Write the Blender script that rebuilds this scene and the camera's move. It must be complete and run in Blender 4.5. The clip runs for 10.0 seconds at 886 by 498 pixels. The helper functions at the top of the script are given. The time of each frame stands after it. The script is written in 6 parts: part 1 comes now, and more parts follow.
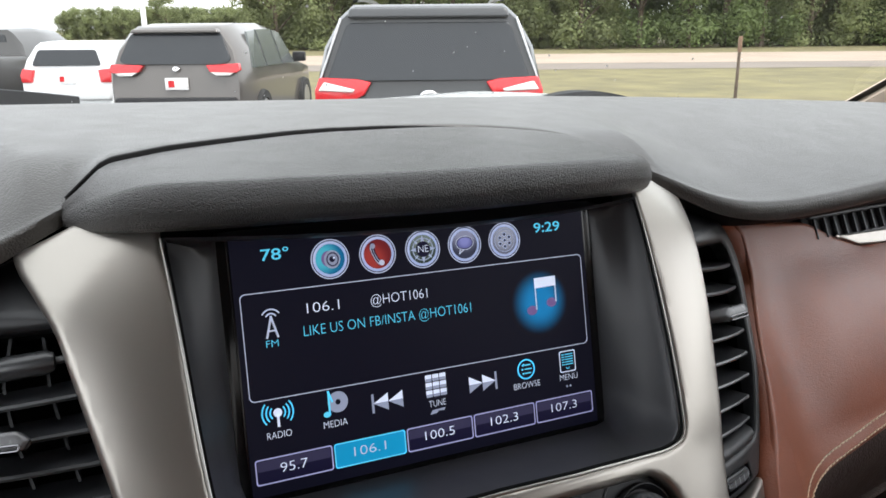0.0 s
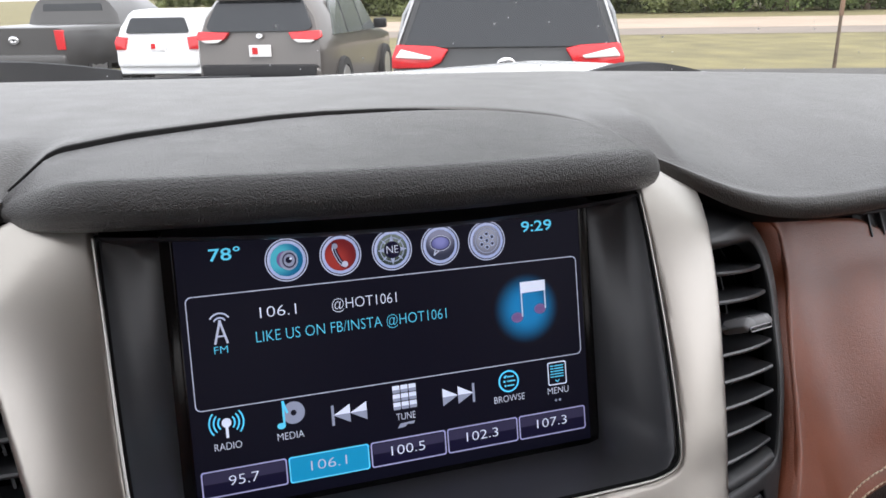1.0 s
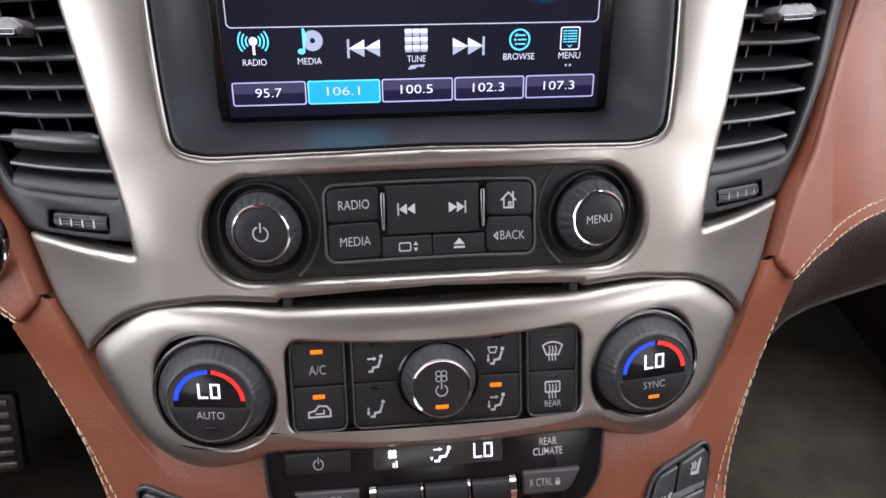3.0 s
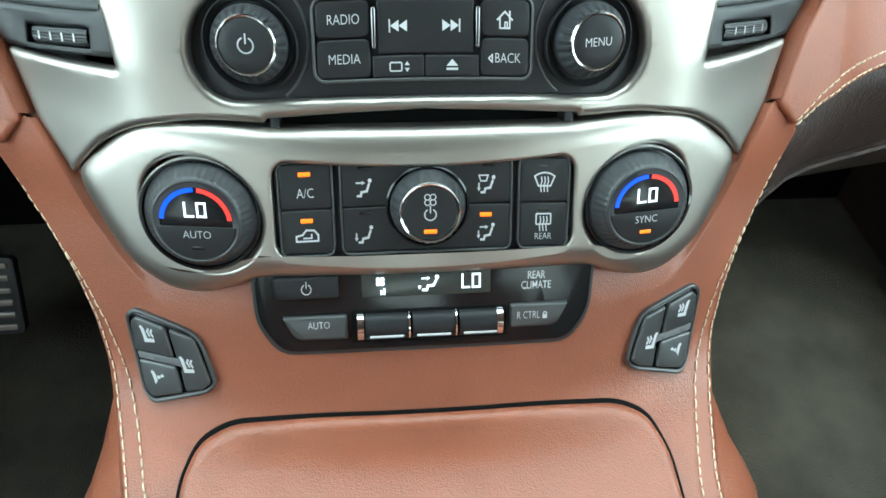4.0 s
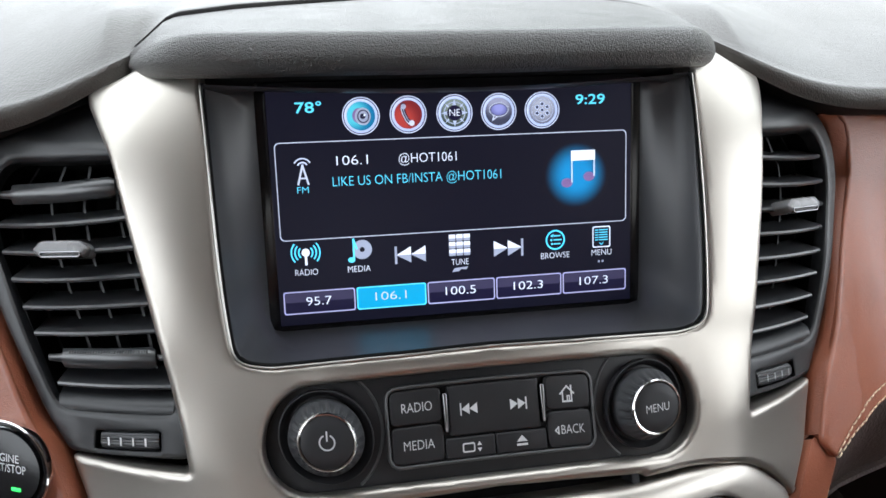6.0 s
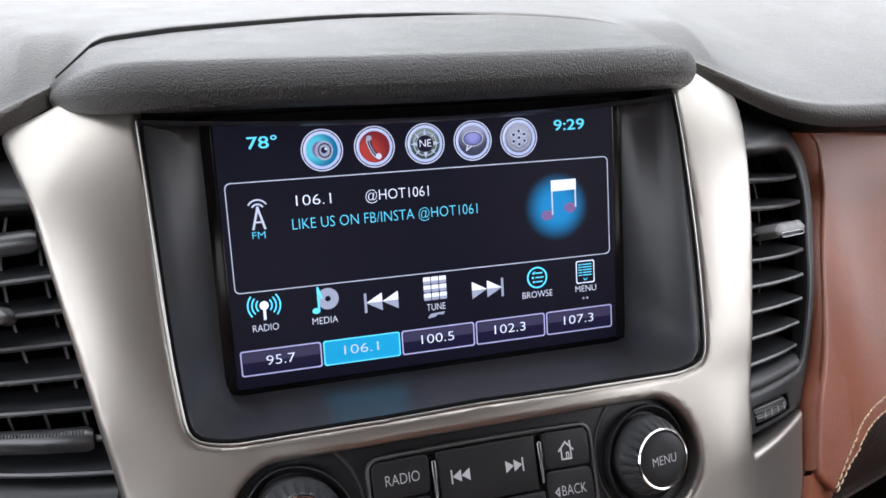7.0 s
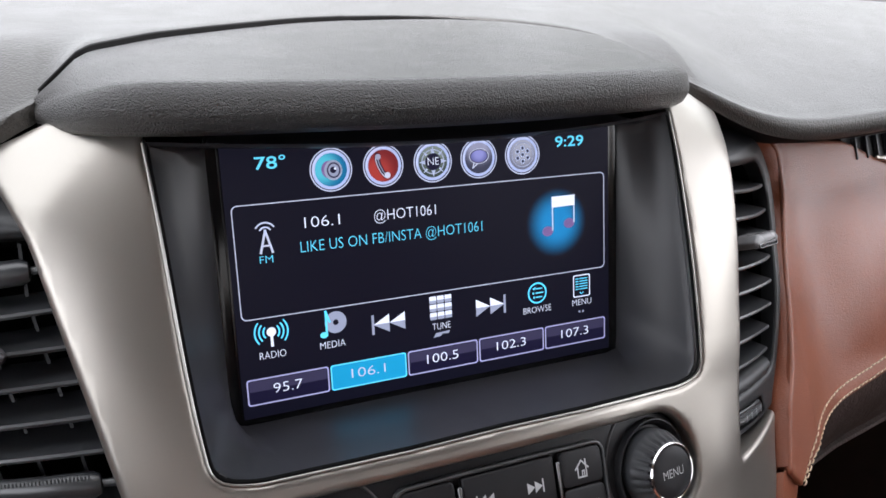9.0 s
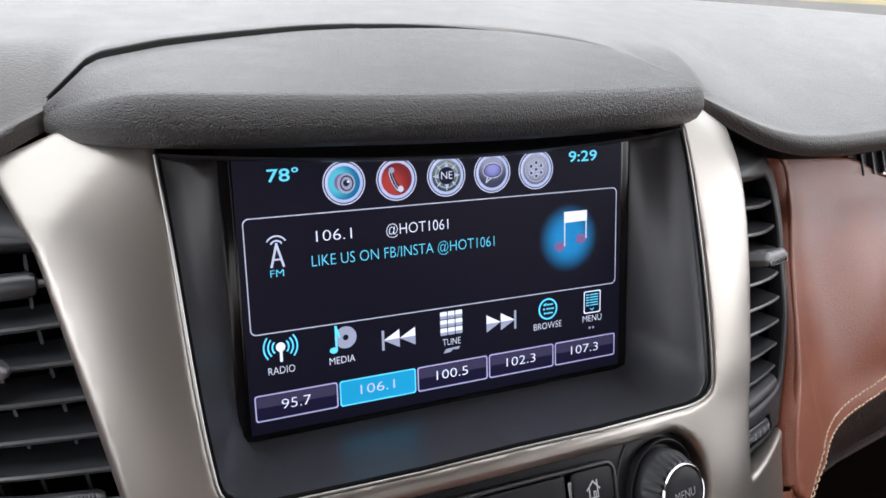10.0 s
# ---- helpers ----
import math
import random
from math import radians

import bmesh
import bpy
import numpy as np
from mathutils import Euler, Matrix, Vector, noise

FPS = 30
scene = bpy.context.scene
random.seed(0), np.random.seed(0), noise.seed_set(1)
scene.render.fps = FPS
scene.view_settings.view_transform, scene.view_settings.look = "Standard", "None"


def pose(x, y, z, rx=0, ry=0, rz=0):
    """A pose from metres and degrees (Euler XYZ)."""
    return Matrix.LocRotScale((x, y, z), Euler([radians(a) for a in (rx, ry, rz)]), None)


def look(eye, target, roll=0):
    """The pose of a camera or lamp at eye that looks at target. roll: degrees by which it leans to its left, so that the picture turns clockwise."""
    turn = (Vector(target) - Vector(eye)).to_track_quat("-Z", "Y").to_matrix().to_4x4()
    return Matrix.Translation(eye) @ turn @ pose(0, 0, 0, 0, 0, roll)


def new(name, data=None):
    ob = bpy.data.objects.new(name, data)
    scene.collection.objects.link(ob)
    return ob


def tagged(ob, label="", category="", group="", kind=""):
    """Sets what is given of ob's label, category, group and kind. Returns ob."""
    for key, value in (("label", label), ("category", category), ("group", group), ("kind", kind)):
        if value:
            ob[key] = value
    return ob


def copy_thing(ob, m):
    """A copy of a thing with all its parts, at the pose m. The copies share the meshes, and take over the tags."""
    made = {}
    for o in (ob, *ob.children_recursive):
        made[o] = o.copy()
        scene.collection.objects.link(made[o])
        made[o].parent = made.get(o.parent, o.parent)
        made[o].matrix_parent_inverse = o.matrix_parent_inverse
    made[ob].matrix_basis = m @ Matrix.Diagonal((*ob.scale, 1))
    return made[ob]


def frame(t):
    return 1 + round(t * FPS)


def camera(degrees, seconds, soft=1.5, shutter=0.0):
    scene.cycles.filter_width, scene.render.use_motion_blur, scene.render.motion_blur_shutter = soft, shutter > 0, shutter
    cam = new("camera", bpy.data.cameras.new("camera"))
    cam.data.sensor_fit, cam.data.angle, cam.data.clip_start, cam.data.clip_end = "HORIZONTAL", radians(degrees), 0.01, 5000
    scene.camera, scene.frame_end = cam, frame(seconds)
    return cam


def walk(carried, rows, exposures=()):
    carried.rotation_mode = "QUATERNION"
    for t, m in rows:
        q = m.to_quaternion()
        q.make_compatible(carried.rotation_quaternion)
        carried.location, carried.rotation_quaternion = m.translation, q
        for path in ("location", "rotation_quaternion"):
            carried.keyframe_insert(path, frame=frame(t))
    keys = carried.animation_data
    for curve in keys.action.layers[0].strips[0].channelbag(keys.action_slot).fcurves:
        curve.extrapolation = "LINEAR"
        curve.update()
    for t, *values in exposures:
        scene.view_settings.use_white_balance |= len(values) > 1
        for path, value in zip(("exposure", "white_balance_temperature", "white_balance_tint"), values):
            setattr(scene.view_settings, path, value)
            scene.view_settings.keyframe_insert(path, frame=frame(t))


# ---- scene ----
cam = camera(59.3, 10.0, soft=1.6)
PATH = [
    (0, (-0.143, -0.31, 1.557), (0.702, 1.421, 1.018), 1.3),
    (0.5, (-0.114, -0.292, 1.56), (0.669, 1.464, 1.01), 0.9),
    (1, (-0.087, -0.297, 1.563), (0.563, 1.49, 0.941), 0.8),
    (1.5, (-0.071, -0.304, 1.564), (0.414, 1.48, 0.801), 0.9),
    (2, (-0.052, -0.325, 1.57), (0.309, 1.407, 0.638), 1.2),
    (2.5, (-0.042, -0.343, 1.563), (0.226, 1.319, 0.484), 1.5),
    (3, (-0.032, -0.353, 1.546), (0.186, 1.204, 0.31), 2.1),
    (3.2, (-0.029, -0.358, 1.541), (0.177, 1.149, 0.243), 2.4),
    (4.3, (-0.028, -0.375, 1.514), (0.177, 1.007, 0.083), 3.9),
    (4.5, (-0.034, -0.378, 1.519), (0.174, 1.065, 0.15), 3.4),
    (5, (-0.049, -0.378, 1.536), (0.19, 1.256, 0.406), 2.0),
    (5.5, (-0.062, -0.374, 1.556), (0.235, 1.38, 0.643), 1.2),
    (6, (-0.076, -0.351, 1.551), (0.282, 1.441, 0.739), 0.9),
    (7.3, (-0.089, -0.306, 1.547), (0.476, 1.453, 0.780), 0.9),
    (7.5, (-0.082, -0.304, 1.55), (0.479, 1.447, 0.762), 0.9),
    (8, (-0.108, -0.284, 1.559), (0.583, 1.407, 0.745), 2.3),
    (8.5, (-0.126, -0.287, 1.565), (0.634, 1.373, 0.748), 3.1),
    (9, (-0.13, -0.282, 1.561), (0.66, 1.363, 0.743), 3.8),
    (9.5, (-0.131, -0.276, 1.562), (0.68, 1.36, 0.747), 4.4),
    (10, (-0.136, -0.272, 1.564), (0.678, 1.363, 0.749), 5.0),
]
walk(cam, [(t, look(eye, target, roll)) for t, eye, target, roll in PATH],
     [(0.0, 1.84, 6150, 12), (1.2, 1.80, 6150, 17), (2.0, 2.35, 6150, 19), (2.5, 2.62, 6200, 20), (3.2, 2.95, 6100, 17), (4.3, 3.5, 5300, -18), (4.5, 3.5, 5300, -18),
      (5.0, 3.32, 5700, -2), (5.5, 2.9, 5950, 6), (6.2, 2.55, 6050, 12), (8.0, 2.32, 6100, 16), (10.0, 2.30, 6150, 16)])
from mathutils.geometry import tessellate_polygon

# ---- world and light ----
world = bpy.data.worlds.new("sky")
scene.world = world
world.use_nodes = True
wn = world.node_tree.nodes
sky = wn.new("ShaderNodeTexSky")
sky.sky_type, sky.sun_disc = "NISHITA", False
sky.sun_elevation, sky.sun_rotation = radians(52), radians(150)
sky.air_density, sky.dust_density, sky.ozone_density = 1.0, 6.0, 1.0
haze = wn.new("ShaderNodeMixRGB")
haze.inputs[0].default_value = 0.75
haze.inputs[2].default_value = (9.4, 9.2, 8.95, 1)
world.node_tree.links.new(sky.outputs[0], haze.inputs[1])
world.node_tree.links.new(haze.outputs[0], wn["Background"].inputs[0])
wn["Background"].inputs[1].default_value = 0.15
sun = new("sun", bpy.data.lights.new("sun", "SUN"))
sun.data.energy, sun.data.angle, sun.data.color = 1.0, radians(16), (1.0, 0.95, 0.88)
sun.matrix_world = look((0, 0, 0), (-0.18, 0.55, -1.0))


# ---- materials ----
GLOW = 0.20


def material(name, colour, rough=0.5, metal=0.0, grain=0.0, scale=300.0, vary=0.15, spots=40.0, emit=0.0, coat=0.0, kind="NOISE", spec=0.5, sheen=0.0):
    m = bpy.data.materials.new(name)
    m.use_nodes = True
    n, l = m.node_tree.nodes, m.node_tree.links
    b = n["Principled BSDF"]
    b.inputs["Base Color"].default_value = (*colour, 1)
    b.inputs["Roughness"].default_value = rough
    b.inputs["Metallic"].default_value = metal
    b.inputs["Coat Weight"].default_value = coat
    b.inputs["Specular IOR Level"].default_value = spec
    b.inputs["Sheen Weight"].default_value, b.inputs["Sheen Roughness"].default_value = sheen, 0.45
    if emit:
        b.inputs["Emission Color"].default_value = (*colour, 1)
        b.inputs["Emission Strength"].default_value = emit * GLOW
    tc = n.new("ShaderNodeTexCoord")
    if vary:
        t = n.new("ShaderNodeTexNoise")
        t.inputs["Scale"].default_value = spots
        t.inputs["Detail"].default_value = 6
        l.new(tc.outputs["Object"], t.inputs["Vector"])
        r = n.new("ShaderNodeValToRGB")
        r.color_ramp.elements[0].position, r.color_ramp.elements[1].position = 0.3, 0.7
        r.color_ramp.elements[0].color = (*[c * (1 - vary) for c in colour], 1)
        r.color_ramp.elements[1].color = (*[min(1, c * (1 + vary)) for c in colour], 1)
        l.new(t.outputs[0], r.inputs[0])
        l.new(r.outputs[0], b.inputs["Base Color"])
        q = n.new("ShaderNodeMapRange")
        q.inputs[1].default_value, q.inputs[2].default_value = 0.3, 0.7
        q.inputs[3].default_value, q.inputs[4].default_value = max(0.02, rough - 0.4 * min(vary, 0.15)), min(1, rough + 0.4 * min(vary, 0.15))
        l.new(t.outputs[0], q.inputs[0])
        l.new(q.outputs[0], b.inputs["Roughness"])
    if grain:
        bump = n.new("ShaderNodeBump")
        bump.inputs["Strength"].default_value = 0.8
        bump.inputs["Distance"].default_value = grain
        if kind == "LEATHER":
            v = n.new("ShaderNodeTexVoronoi")
            v.inputs["Scale"].default_value = scale
            w = n.new("ShaderNodeTexNoise")
            w.inputs["Scale"].default_value = scale * 0.35
            w.inputs["Detail"].default_value = 4
            mixv = n.new("ShaderNodeMixRGB")
            mixv.inputs[0].default_value = 0.0012
            l.new(tc.outputs["Object"], mixv.inputs[1])
            l.new(w.outputs[1], mixv.inputs[2])
            l.new(tc.outputs["Object"], w.inputs["Vector"])
            l.new(mixv.outputs[0], v.inputs["Vector"])
            add = n.new("ShaderNodeMath")
            add.operation = "MULTIPLY_ADD"
            add.inputs[1].default_value = -1.0
            l.new(v.outputs["Distance"], add.inputs[0])
            l.new(w.outputs[0], add.inputs[2])
            l.new(add.outputs[0], bump.inputs["Height"])
        else:
            v = n.new("ShaderNodeTexNoise")
            v.inputs["Scale"].default_value = scale
            v.inputs["Detail"].default_value = 3
            l.new(tc.outputs["Object"], v.inputs["Vector"])
            l.new(v.outputs[0], bump.inputs["Height"])
        l.new(bump.outputs[0], b.inputs["Normal"])
    return m


HOODSKIN = material("dark_grained_vinyl", (0.026, 0.0235, 0.022), 0.34, spec=0.7, grain=0.00105, scale=1750, kind="LEATHER", vary=0.1)
PADSKIN = material("dark_soft_touch_pad", (0.046, 0.0435, 0.040), 0.40, spec=0.72, grain=0.00028, scale=1100, kind="LEATHER", vary=0.08)
BROWN = material("saddle_brown_leather", (0.245, 0.079, 0.042), 0.34, spec=0.55, grain=0.00017, scale=1350, kind="LEATHER", vary=0.10, spots=25)
TABGREY = material("grey_satin_plastic", (0.16, 0.16, 0.165), 0.28, vary=0.1)
DARKBROWN = material("dark_brown_vinyl", (0.045, 0.030, 0.026), 0.5, grain=0.0005, scale=520, kind="LEATHER", vary=0.12)
SILVER = material("satin_silver_trim", (0.378, 0.354, 0.320), 0.36, metal=0.92, vary=0.006, spots=900, grain=0.00002, scale=2500)
POLISHED = material("polished_edge", (0.40, 0.388, 0.365), 0.34, metal=1.0, vary=0)
CHROME = material("chrome", (0.85, 0.85, 0.86), 0.10, metal=1.0, vary=0)
BLACK = material("black_satin_plastic", (0.0160, 0.0160, 0.0178), 0.44, spec=0.30, grain=0.00008, scale=1800, vary=0.12)
BUTTON = material("black_button_plastic", (0.0170, 0.0170, 0.0188), 0.46, spec=0.30, grain=0.00006, scale=2200, vary=0.1)
KEYGREY = material("satin_grey_black_key", (0.045, 0.046, 0.048), 0.34, vary=0.1, spec=0.7)
GLOSS = material("gloss_black_plastic", (0.008, 0.008, 0.009), 0.16, vary=0.1, spec=0.4)
SHROUD = material("satin_black_surround", (0.036, 0.036, 0.040), 0.38, grain=0.00004, scale=1800, vary=0.1, spec=0.5)
DARKCHROME = material("dark_chrome", (0.22, 0.22, 0.23), 0.16, metal=1.0, vary=0)
RUBBER = material("grey_black_rubber", (0.034, 0.035, 0.038), 0.36, grain=0.0001, scale=1500, vary=0.15)
# black of ducts and recesses; also paints shade in narrow gaps
DEEP = material("cavity_and_gap_shade_black", (0.005, 0.005, 0.005), 0.9, vary=0.1, spec=0.1)
LEGEND = material("white_legend_print", (0.54, 0.55, 0.57), 0.5, vary=0)
GREYLEGEND = material("grey_legend_print", (0.30, 0.31, 0.33), 0.5, vary=0)
THREAD = material("cream_thread", (0.62, 0.50, 0.36), 0.75, vary=0.15, spots=300)
CARPET = material("taupe_floor_carpet", (0.058, 0.052, 0.040), 0.95, grain=0.004, scale=350, vary=0.35, spots=14)
SCREEN = material("dark_display_glass", (0.004, 0.004, 0.006), 0.16, vary=0)
SEGMENTGLASS = material("grey_segment_glass", (0.040, 0.044, 0.040), 0.22, vary=0)
UIDARK = material("display_dark_glow", (0.0050, 0.0050, 0.0110), 0.3, emit=1.0, vary=0, spec=0.15)
UIWHITE = material("display_white", (0.70, 0.76, 0.90), 0.3, emit=1.0, vary=0, spec=0.15)
UICYAN = material("display_cyan", (0.12, 0.62, 0.86), 0.3, emit=1.0, vary=0, spec=0.15)
UIBLUE = material("display_blue", (0.012, 0.27, 0.49), 0.3, emit=1.0, vary=0, spec=0.15)
UIRIM = material("display_silver", (0.46, 0.50, 0.62), 0.3, emit=1.0, vary=0, spec=0.15)
VENTGREY = material("satin_vent_plastic", (0.036, 0.0375, 0.040), 0.30, vary=0.04, spec=0.75)
UIGREY = material("display_grey", (0.27, 0.30, 0.40), 0.3, emit=1.0, vary=0, spec=0.15)
UILINE = material("display_pale_line", (0.36, 0.36, 0.58), 0.3, emit=1.0, vary=0, spec=0.15)
ICONRIM = material("display_icon_rim", (0.35, 0.40, 0.55), 0.3, emit=1.0, vary=0, spec=0.15)
UIPLUM = material("display_plum", (0.16, 0.10, 0.24), 0.3, emit=1.0, vary=0, spec=0.15)
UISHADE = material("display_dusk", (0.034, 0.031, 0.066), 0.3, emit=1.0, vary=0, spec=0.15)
UINAVY = material("display_navy", (0.008, 0.007, 0.024), 0.3, emit=1.0, vary=0, spec=0.15)
AMBER = material("amber_indicator", (0.80, 0.12, 0.0), 0.4, emit=1.1, vary=0)
LEDGREEN = material("green_indicator", (0.05, 0.8, 0.12), 0.4, emit=1.0, vary=0)
ARCBLUE = material("blue_arc_light", (0.01, 0.05, 0.75), 0.4, emit=0.8, vary=0)
ARCRED = material("red_arc_light", (0.70, 0.02, 0.015), 0.4, emit=0.8, vary=0)
WHITELIT = material("white_lit_segment", (0.9, 0.93, 1.0), 0.4, emit=1.0, vary=0)
HEADLINER = material("grey_beige_headliner", (0.34, 0.298, 0.25), 0.9, grain=0.001, scale=600, vary=0.1)
PILLAR = material("beige_pillar_trim", (0.52, 0.42, 0.33), 0.7, grain=0.0003, scale=900, vary=0.08)
DOORSKIN = material("dark_brown_door_trim", (0.060, 0.040, 0.034), 0.55, vary=0.15)
SEATSKIN = material("brown_cabin_trim", (0.16, 0.06, 0.04), 0.55, vary=0.15)


def glow_material(name, inner, outer, centre, radius):
    # a lit disc of the display, bright in its middle
    m = bpy.data.materials.new(name)
    m.use_nodes = True
    n, l = m.node_tree.nodes, m.node_tree.links
    tc, sub, ln = n.new("ShaderNodeTexCoord"), n.new("ShaderNodeVectorMath"), n.new("ShaderNodeVectorMath")
    sub.operation, ln.operation = "SUBTRACT", "LENGTH"
    sub.inputs[1].default_value = centre
    l.new(tc.outputs["Object"], sub.inputs[0])
    l.new(sub.outputs[0], ln.inputs[0])
    mr, ramp = n.new("ShaderNodeMapRange"), n.new("ShaderNodeValToRGB")
    mr.inputs[2].default_value = radius
    l.new(ln.outputs["Value"], mr.inputs[0])
    l.new(mr.outputs[0], ramp.inputs[0])
    ramp.color_ramp.interpolation = "EASE"
    ramp.color_ramp.elements[0].position, ramp.color_ramp.elements[0].color = 0.30, (*inner, 1)
    ramp.color_ramp.elements[1].position, ramp.color_ramp.elements[1].color = 0.96, (*outer, 1)
    b = n["Principled BSDF"]
    b.inputs["Base Color"].default_value = (0.0065, 0.0055, 0.0095, 1)
    b.inputs["Specular IOR Level"].default_value = 0.15
    l.new(ramp.outputs[0], b.inputs["Emission Color"])
    b.inputs["Emission Strength"].default_value = GLOW
    b.inputs["Roughness"].default_value = 0.3
    return m


# ---- mesh helpers ----
def thing(name, label, category, place=(0, 0, 0), group="", kind="", pose_m=None):
    e = new(name)
    e.empty_display_size = 0.02
    e.matrix_world = pose_m if pose_m is not None else Matrix.Translation(place)
    return tagged(e, label, category, group, kind)




def part(name, bm, mat, parent=None, label="", smooth=38, local=False):
    """Links a bmesh as one mesh object, under a thing or a part. The mesh is in world metres unless local."""
    bmesh.ops.recalc_face_normals(bm, faces=bm.faces[:]) if not local or len(bm.faces) < 60000 else None
    me = bpy.data.meshes.new(name)
    bm.to_mesh(me)
    bm.free()
    me.materials.append(mat)
    if smooth:
        me.shade_smooth()
        me.set_sharp_from_angle(angle=radians(smooth))
    ob = new(name, me)
    if parent is not None:
        root = parent
        while root.parent is not None:
            root = root.parent
        ob.parent = parent
        if not local and parent == root:
            ob.matrix_parent_inverse = root.matrix_basis.inverted()
    if label:
        ob["label"] = label
    return ob


def solo(name, bm, mat, label, category, group="", kind="", smooth=38):
    return tagged(part(name, bm, mat, None, "", smooth), label, category, group, kind)


def front(x, z):
    """Depth of the dash face: bowed across, leaning back upwards."""
    a = abs(x)
    b = min(a, 0.21)
    y = -0.078 + 1.5 * b * b + 3 * b ** 4 + 0.53 * (z - 1.37)
    if a > 0.21:
        # the outer panels turn square to the cabin
        d = a - 0.21
        u = min(1.0, d / 0.07)
        y += 0.741 * min(d, 0.07) - 0.0435 * (u ** 3 - 0.5 * u ** 4) + 0.12 * max(0.0, d - 0.07)
    low = min(1.0, max(0.0, (1.40 - z) / 0.1)) * min(1.0, max(0.0, (a - 0.185) / 0.03))
    return y - 0.009 * low


def M(p):
    """From flat coordinates (across, height, proud) to the dash face."""
    return Vector((p[0], front(p[0], p[1]) - 0.883 * p[2], p[1] + 0.469 * p[2]))


def arch(pts):
    """Bends straight rows as the bowed face does."""
    return [(x, z + 0.0040 - 1.1 * x * x) for x, z in pts]


def MA(p):
    """The dash face with its rows bent."""
    return M((p[0], p[1] + 0.0040 - 1.1 * p[0] * p[0], p[2]))


def MR(p):
    """The same, for the rows of keys set a little lower."""
    return MA((p[0], p[1] - 0.0024, p[2]))


SHOULDER = [(1.30, 0.25), (1.430, 0.165), (1.447, 0.1505), (1.457, 0.1465), (1.4655, 0.139), (1.4745, 0.130), (1.4815, 0.1205), (1.49, 0.117)]
LEG_IN = [(1.37, 0.106), (1.395, 0.1095), (1.417, 0.112), (1.454, 0.115), (1.477, 0.117)]
LEG_OUT = [(1.37, 0.134), (1.402, 0.142), (1.447, 0.1535), (1.456, 0.159), (1.468, 0.1655)]


def MT(p):
    """The trim's face: its legs stand proud of the vents and roll back towards the hood."""
    q = M(p)
    t = min(1.0, max(0.0, (abs(p[0]) - 0.080) / 0.074))
    z = min(1.0, max(0.0, (p[1] - 1.310) / 0.075)) * min(1.0, max(0.0, (1.530 - p[1]) / 0.12))
    z = z * z * (3 - 2 * z)
    q.y -= 0.012 * (0.4 * t * t * (3 - 2 * t) + 0.6 * t) * z
    q.y += (25 + 50 * min(1.0, max(0.0, (abs(p[0]) - 0.115) / 0.035))) * max(0.0, p[1] - 1.430) ** 3
    # the legs are crowned across
    i, o = lerp(LEG_IN, p[1]), lerp(LEG_OUT, p[1])
    t = min(1.0, max(0.0, (abs(p[0]) - i) / (o - i)))
    z = min(1.0, max(0.0, (p[1] - 1.365) / 0.045))
    q.y -= 0.0013 * 4 * t * (1 - t) * z * z * (3 - 2 * z)
    # the wings below the vents fold back along an upright line
    a = abs(p[0])
    w = min(1.0, max(0.0, (1.372 - p[1]) / 0.040))
    w = w * w * (3 - 2 * w)
    t = min(1.0, max(0.0, (a - 0.085) / 0.035))
    q.y += (0.13 * 0.0025 * math.log(1 + math.exp((a - 0.126) / 0.0025)) - 0.0040 * t * t * (3 - 2 * t)) * w
    # outside this line the shoulder turns away from the cabin
    d = max(0.0, abs(p[0]) - lerp(SHOULDER, p[1]))
    q.y += 0.32 * d * d / (d + 0.004)
    return q


def D(p):
    """From display millimetres (across, up, proud) to the tilted display."""
    a, b, h = p[0] / 1000, p[1] / 1000, p[2] / 1000
    return Vector((a, 0.2516 * b - 0.968 * h, 1.45 + 0.9678 * b + 0.2516 * h))


def rigid(u0, v0, turn=0.6):
    """A flat seat on the dash face round a knob's axis."""
    sl = turn * (3 * u0 + 12 * u0 ** 3)
    y0 = front(u0, v0)
    def f(p):
        return Vector((u0 + p[0], y0 + sl * p[0] + 0.468 * p[1] - 0.883 * p[2], v0 + 0.883 * p[1] + 0.469 * p[2]))
    return f


def rrect(x0, x1, y0, y1, r, n=5):
    pts = []
    for cx, cy, a0 in ((x1 - r, y1 - r, 0), (x0 + r, y1 - r, 90), (x0 + r, y0 + r, 180), (x1 - r, y0 + r, 270)):
        for i in range(n + 1):
            a = radians(a0 + 90 * i / n)
            pts.append((cx + r * math.cos(a), cy + r * math.sin(a)))
    return pts


def rounded(poly, r, n=4):
    """A polygon with its corners rounded; r is one radius or one for each corner."""
    out, k = [], len(poly)
    for i in range(k):
        p, q, s = Vector(poly[i - 1]), Vector(poly[i]), Vector(poly[(i + 1) % k])
        ri = r[i] if isinstance(r, (list, tuple)) else r
        a, b = (p - q), (s - q)
        d = min(ri, a.length * 0.45, b.length * 0.45)
        if d < 1e-6:
            out.append((q.x, q.y))
            continue
        a, b = q + a.normalized() * d, q + b.normalized() * d
        for j in range(n + 1):
            t = j / n
            w = a * (1 - t) ** 2 + q * 2 * t * (1 - t) + b * t * t
            out.append((w.x, w.y))
    return out


def mirror(half):
    """A closed outline from its right half, top to bottom."""
    return [*half, *[(-x, y) for x, y in reversed(half) if abs(x) > 1e-6]]


def circle(cx, cy, rx, ry=None, n=40):
    ry = rx if ry is None else ry
    return [(cx + rx * math.cos(2 * math.pi * i / n), cy + ry * math.sin(2 * math.pi * i / n)) for i in range(n)]


def area2(pts):
    return sum(a[0] * b[1] - b[0] * a[1] for a, b in zip(pts, [*pts[1:], pts[0]]))


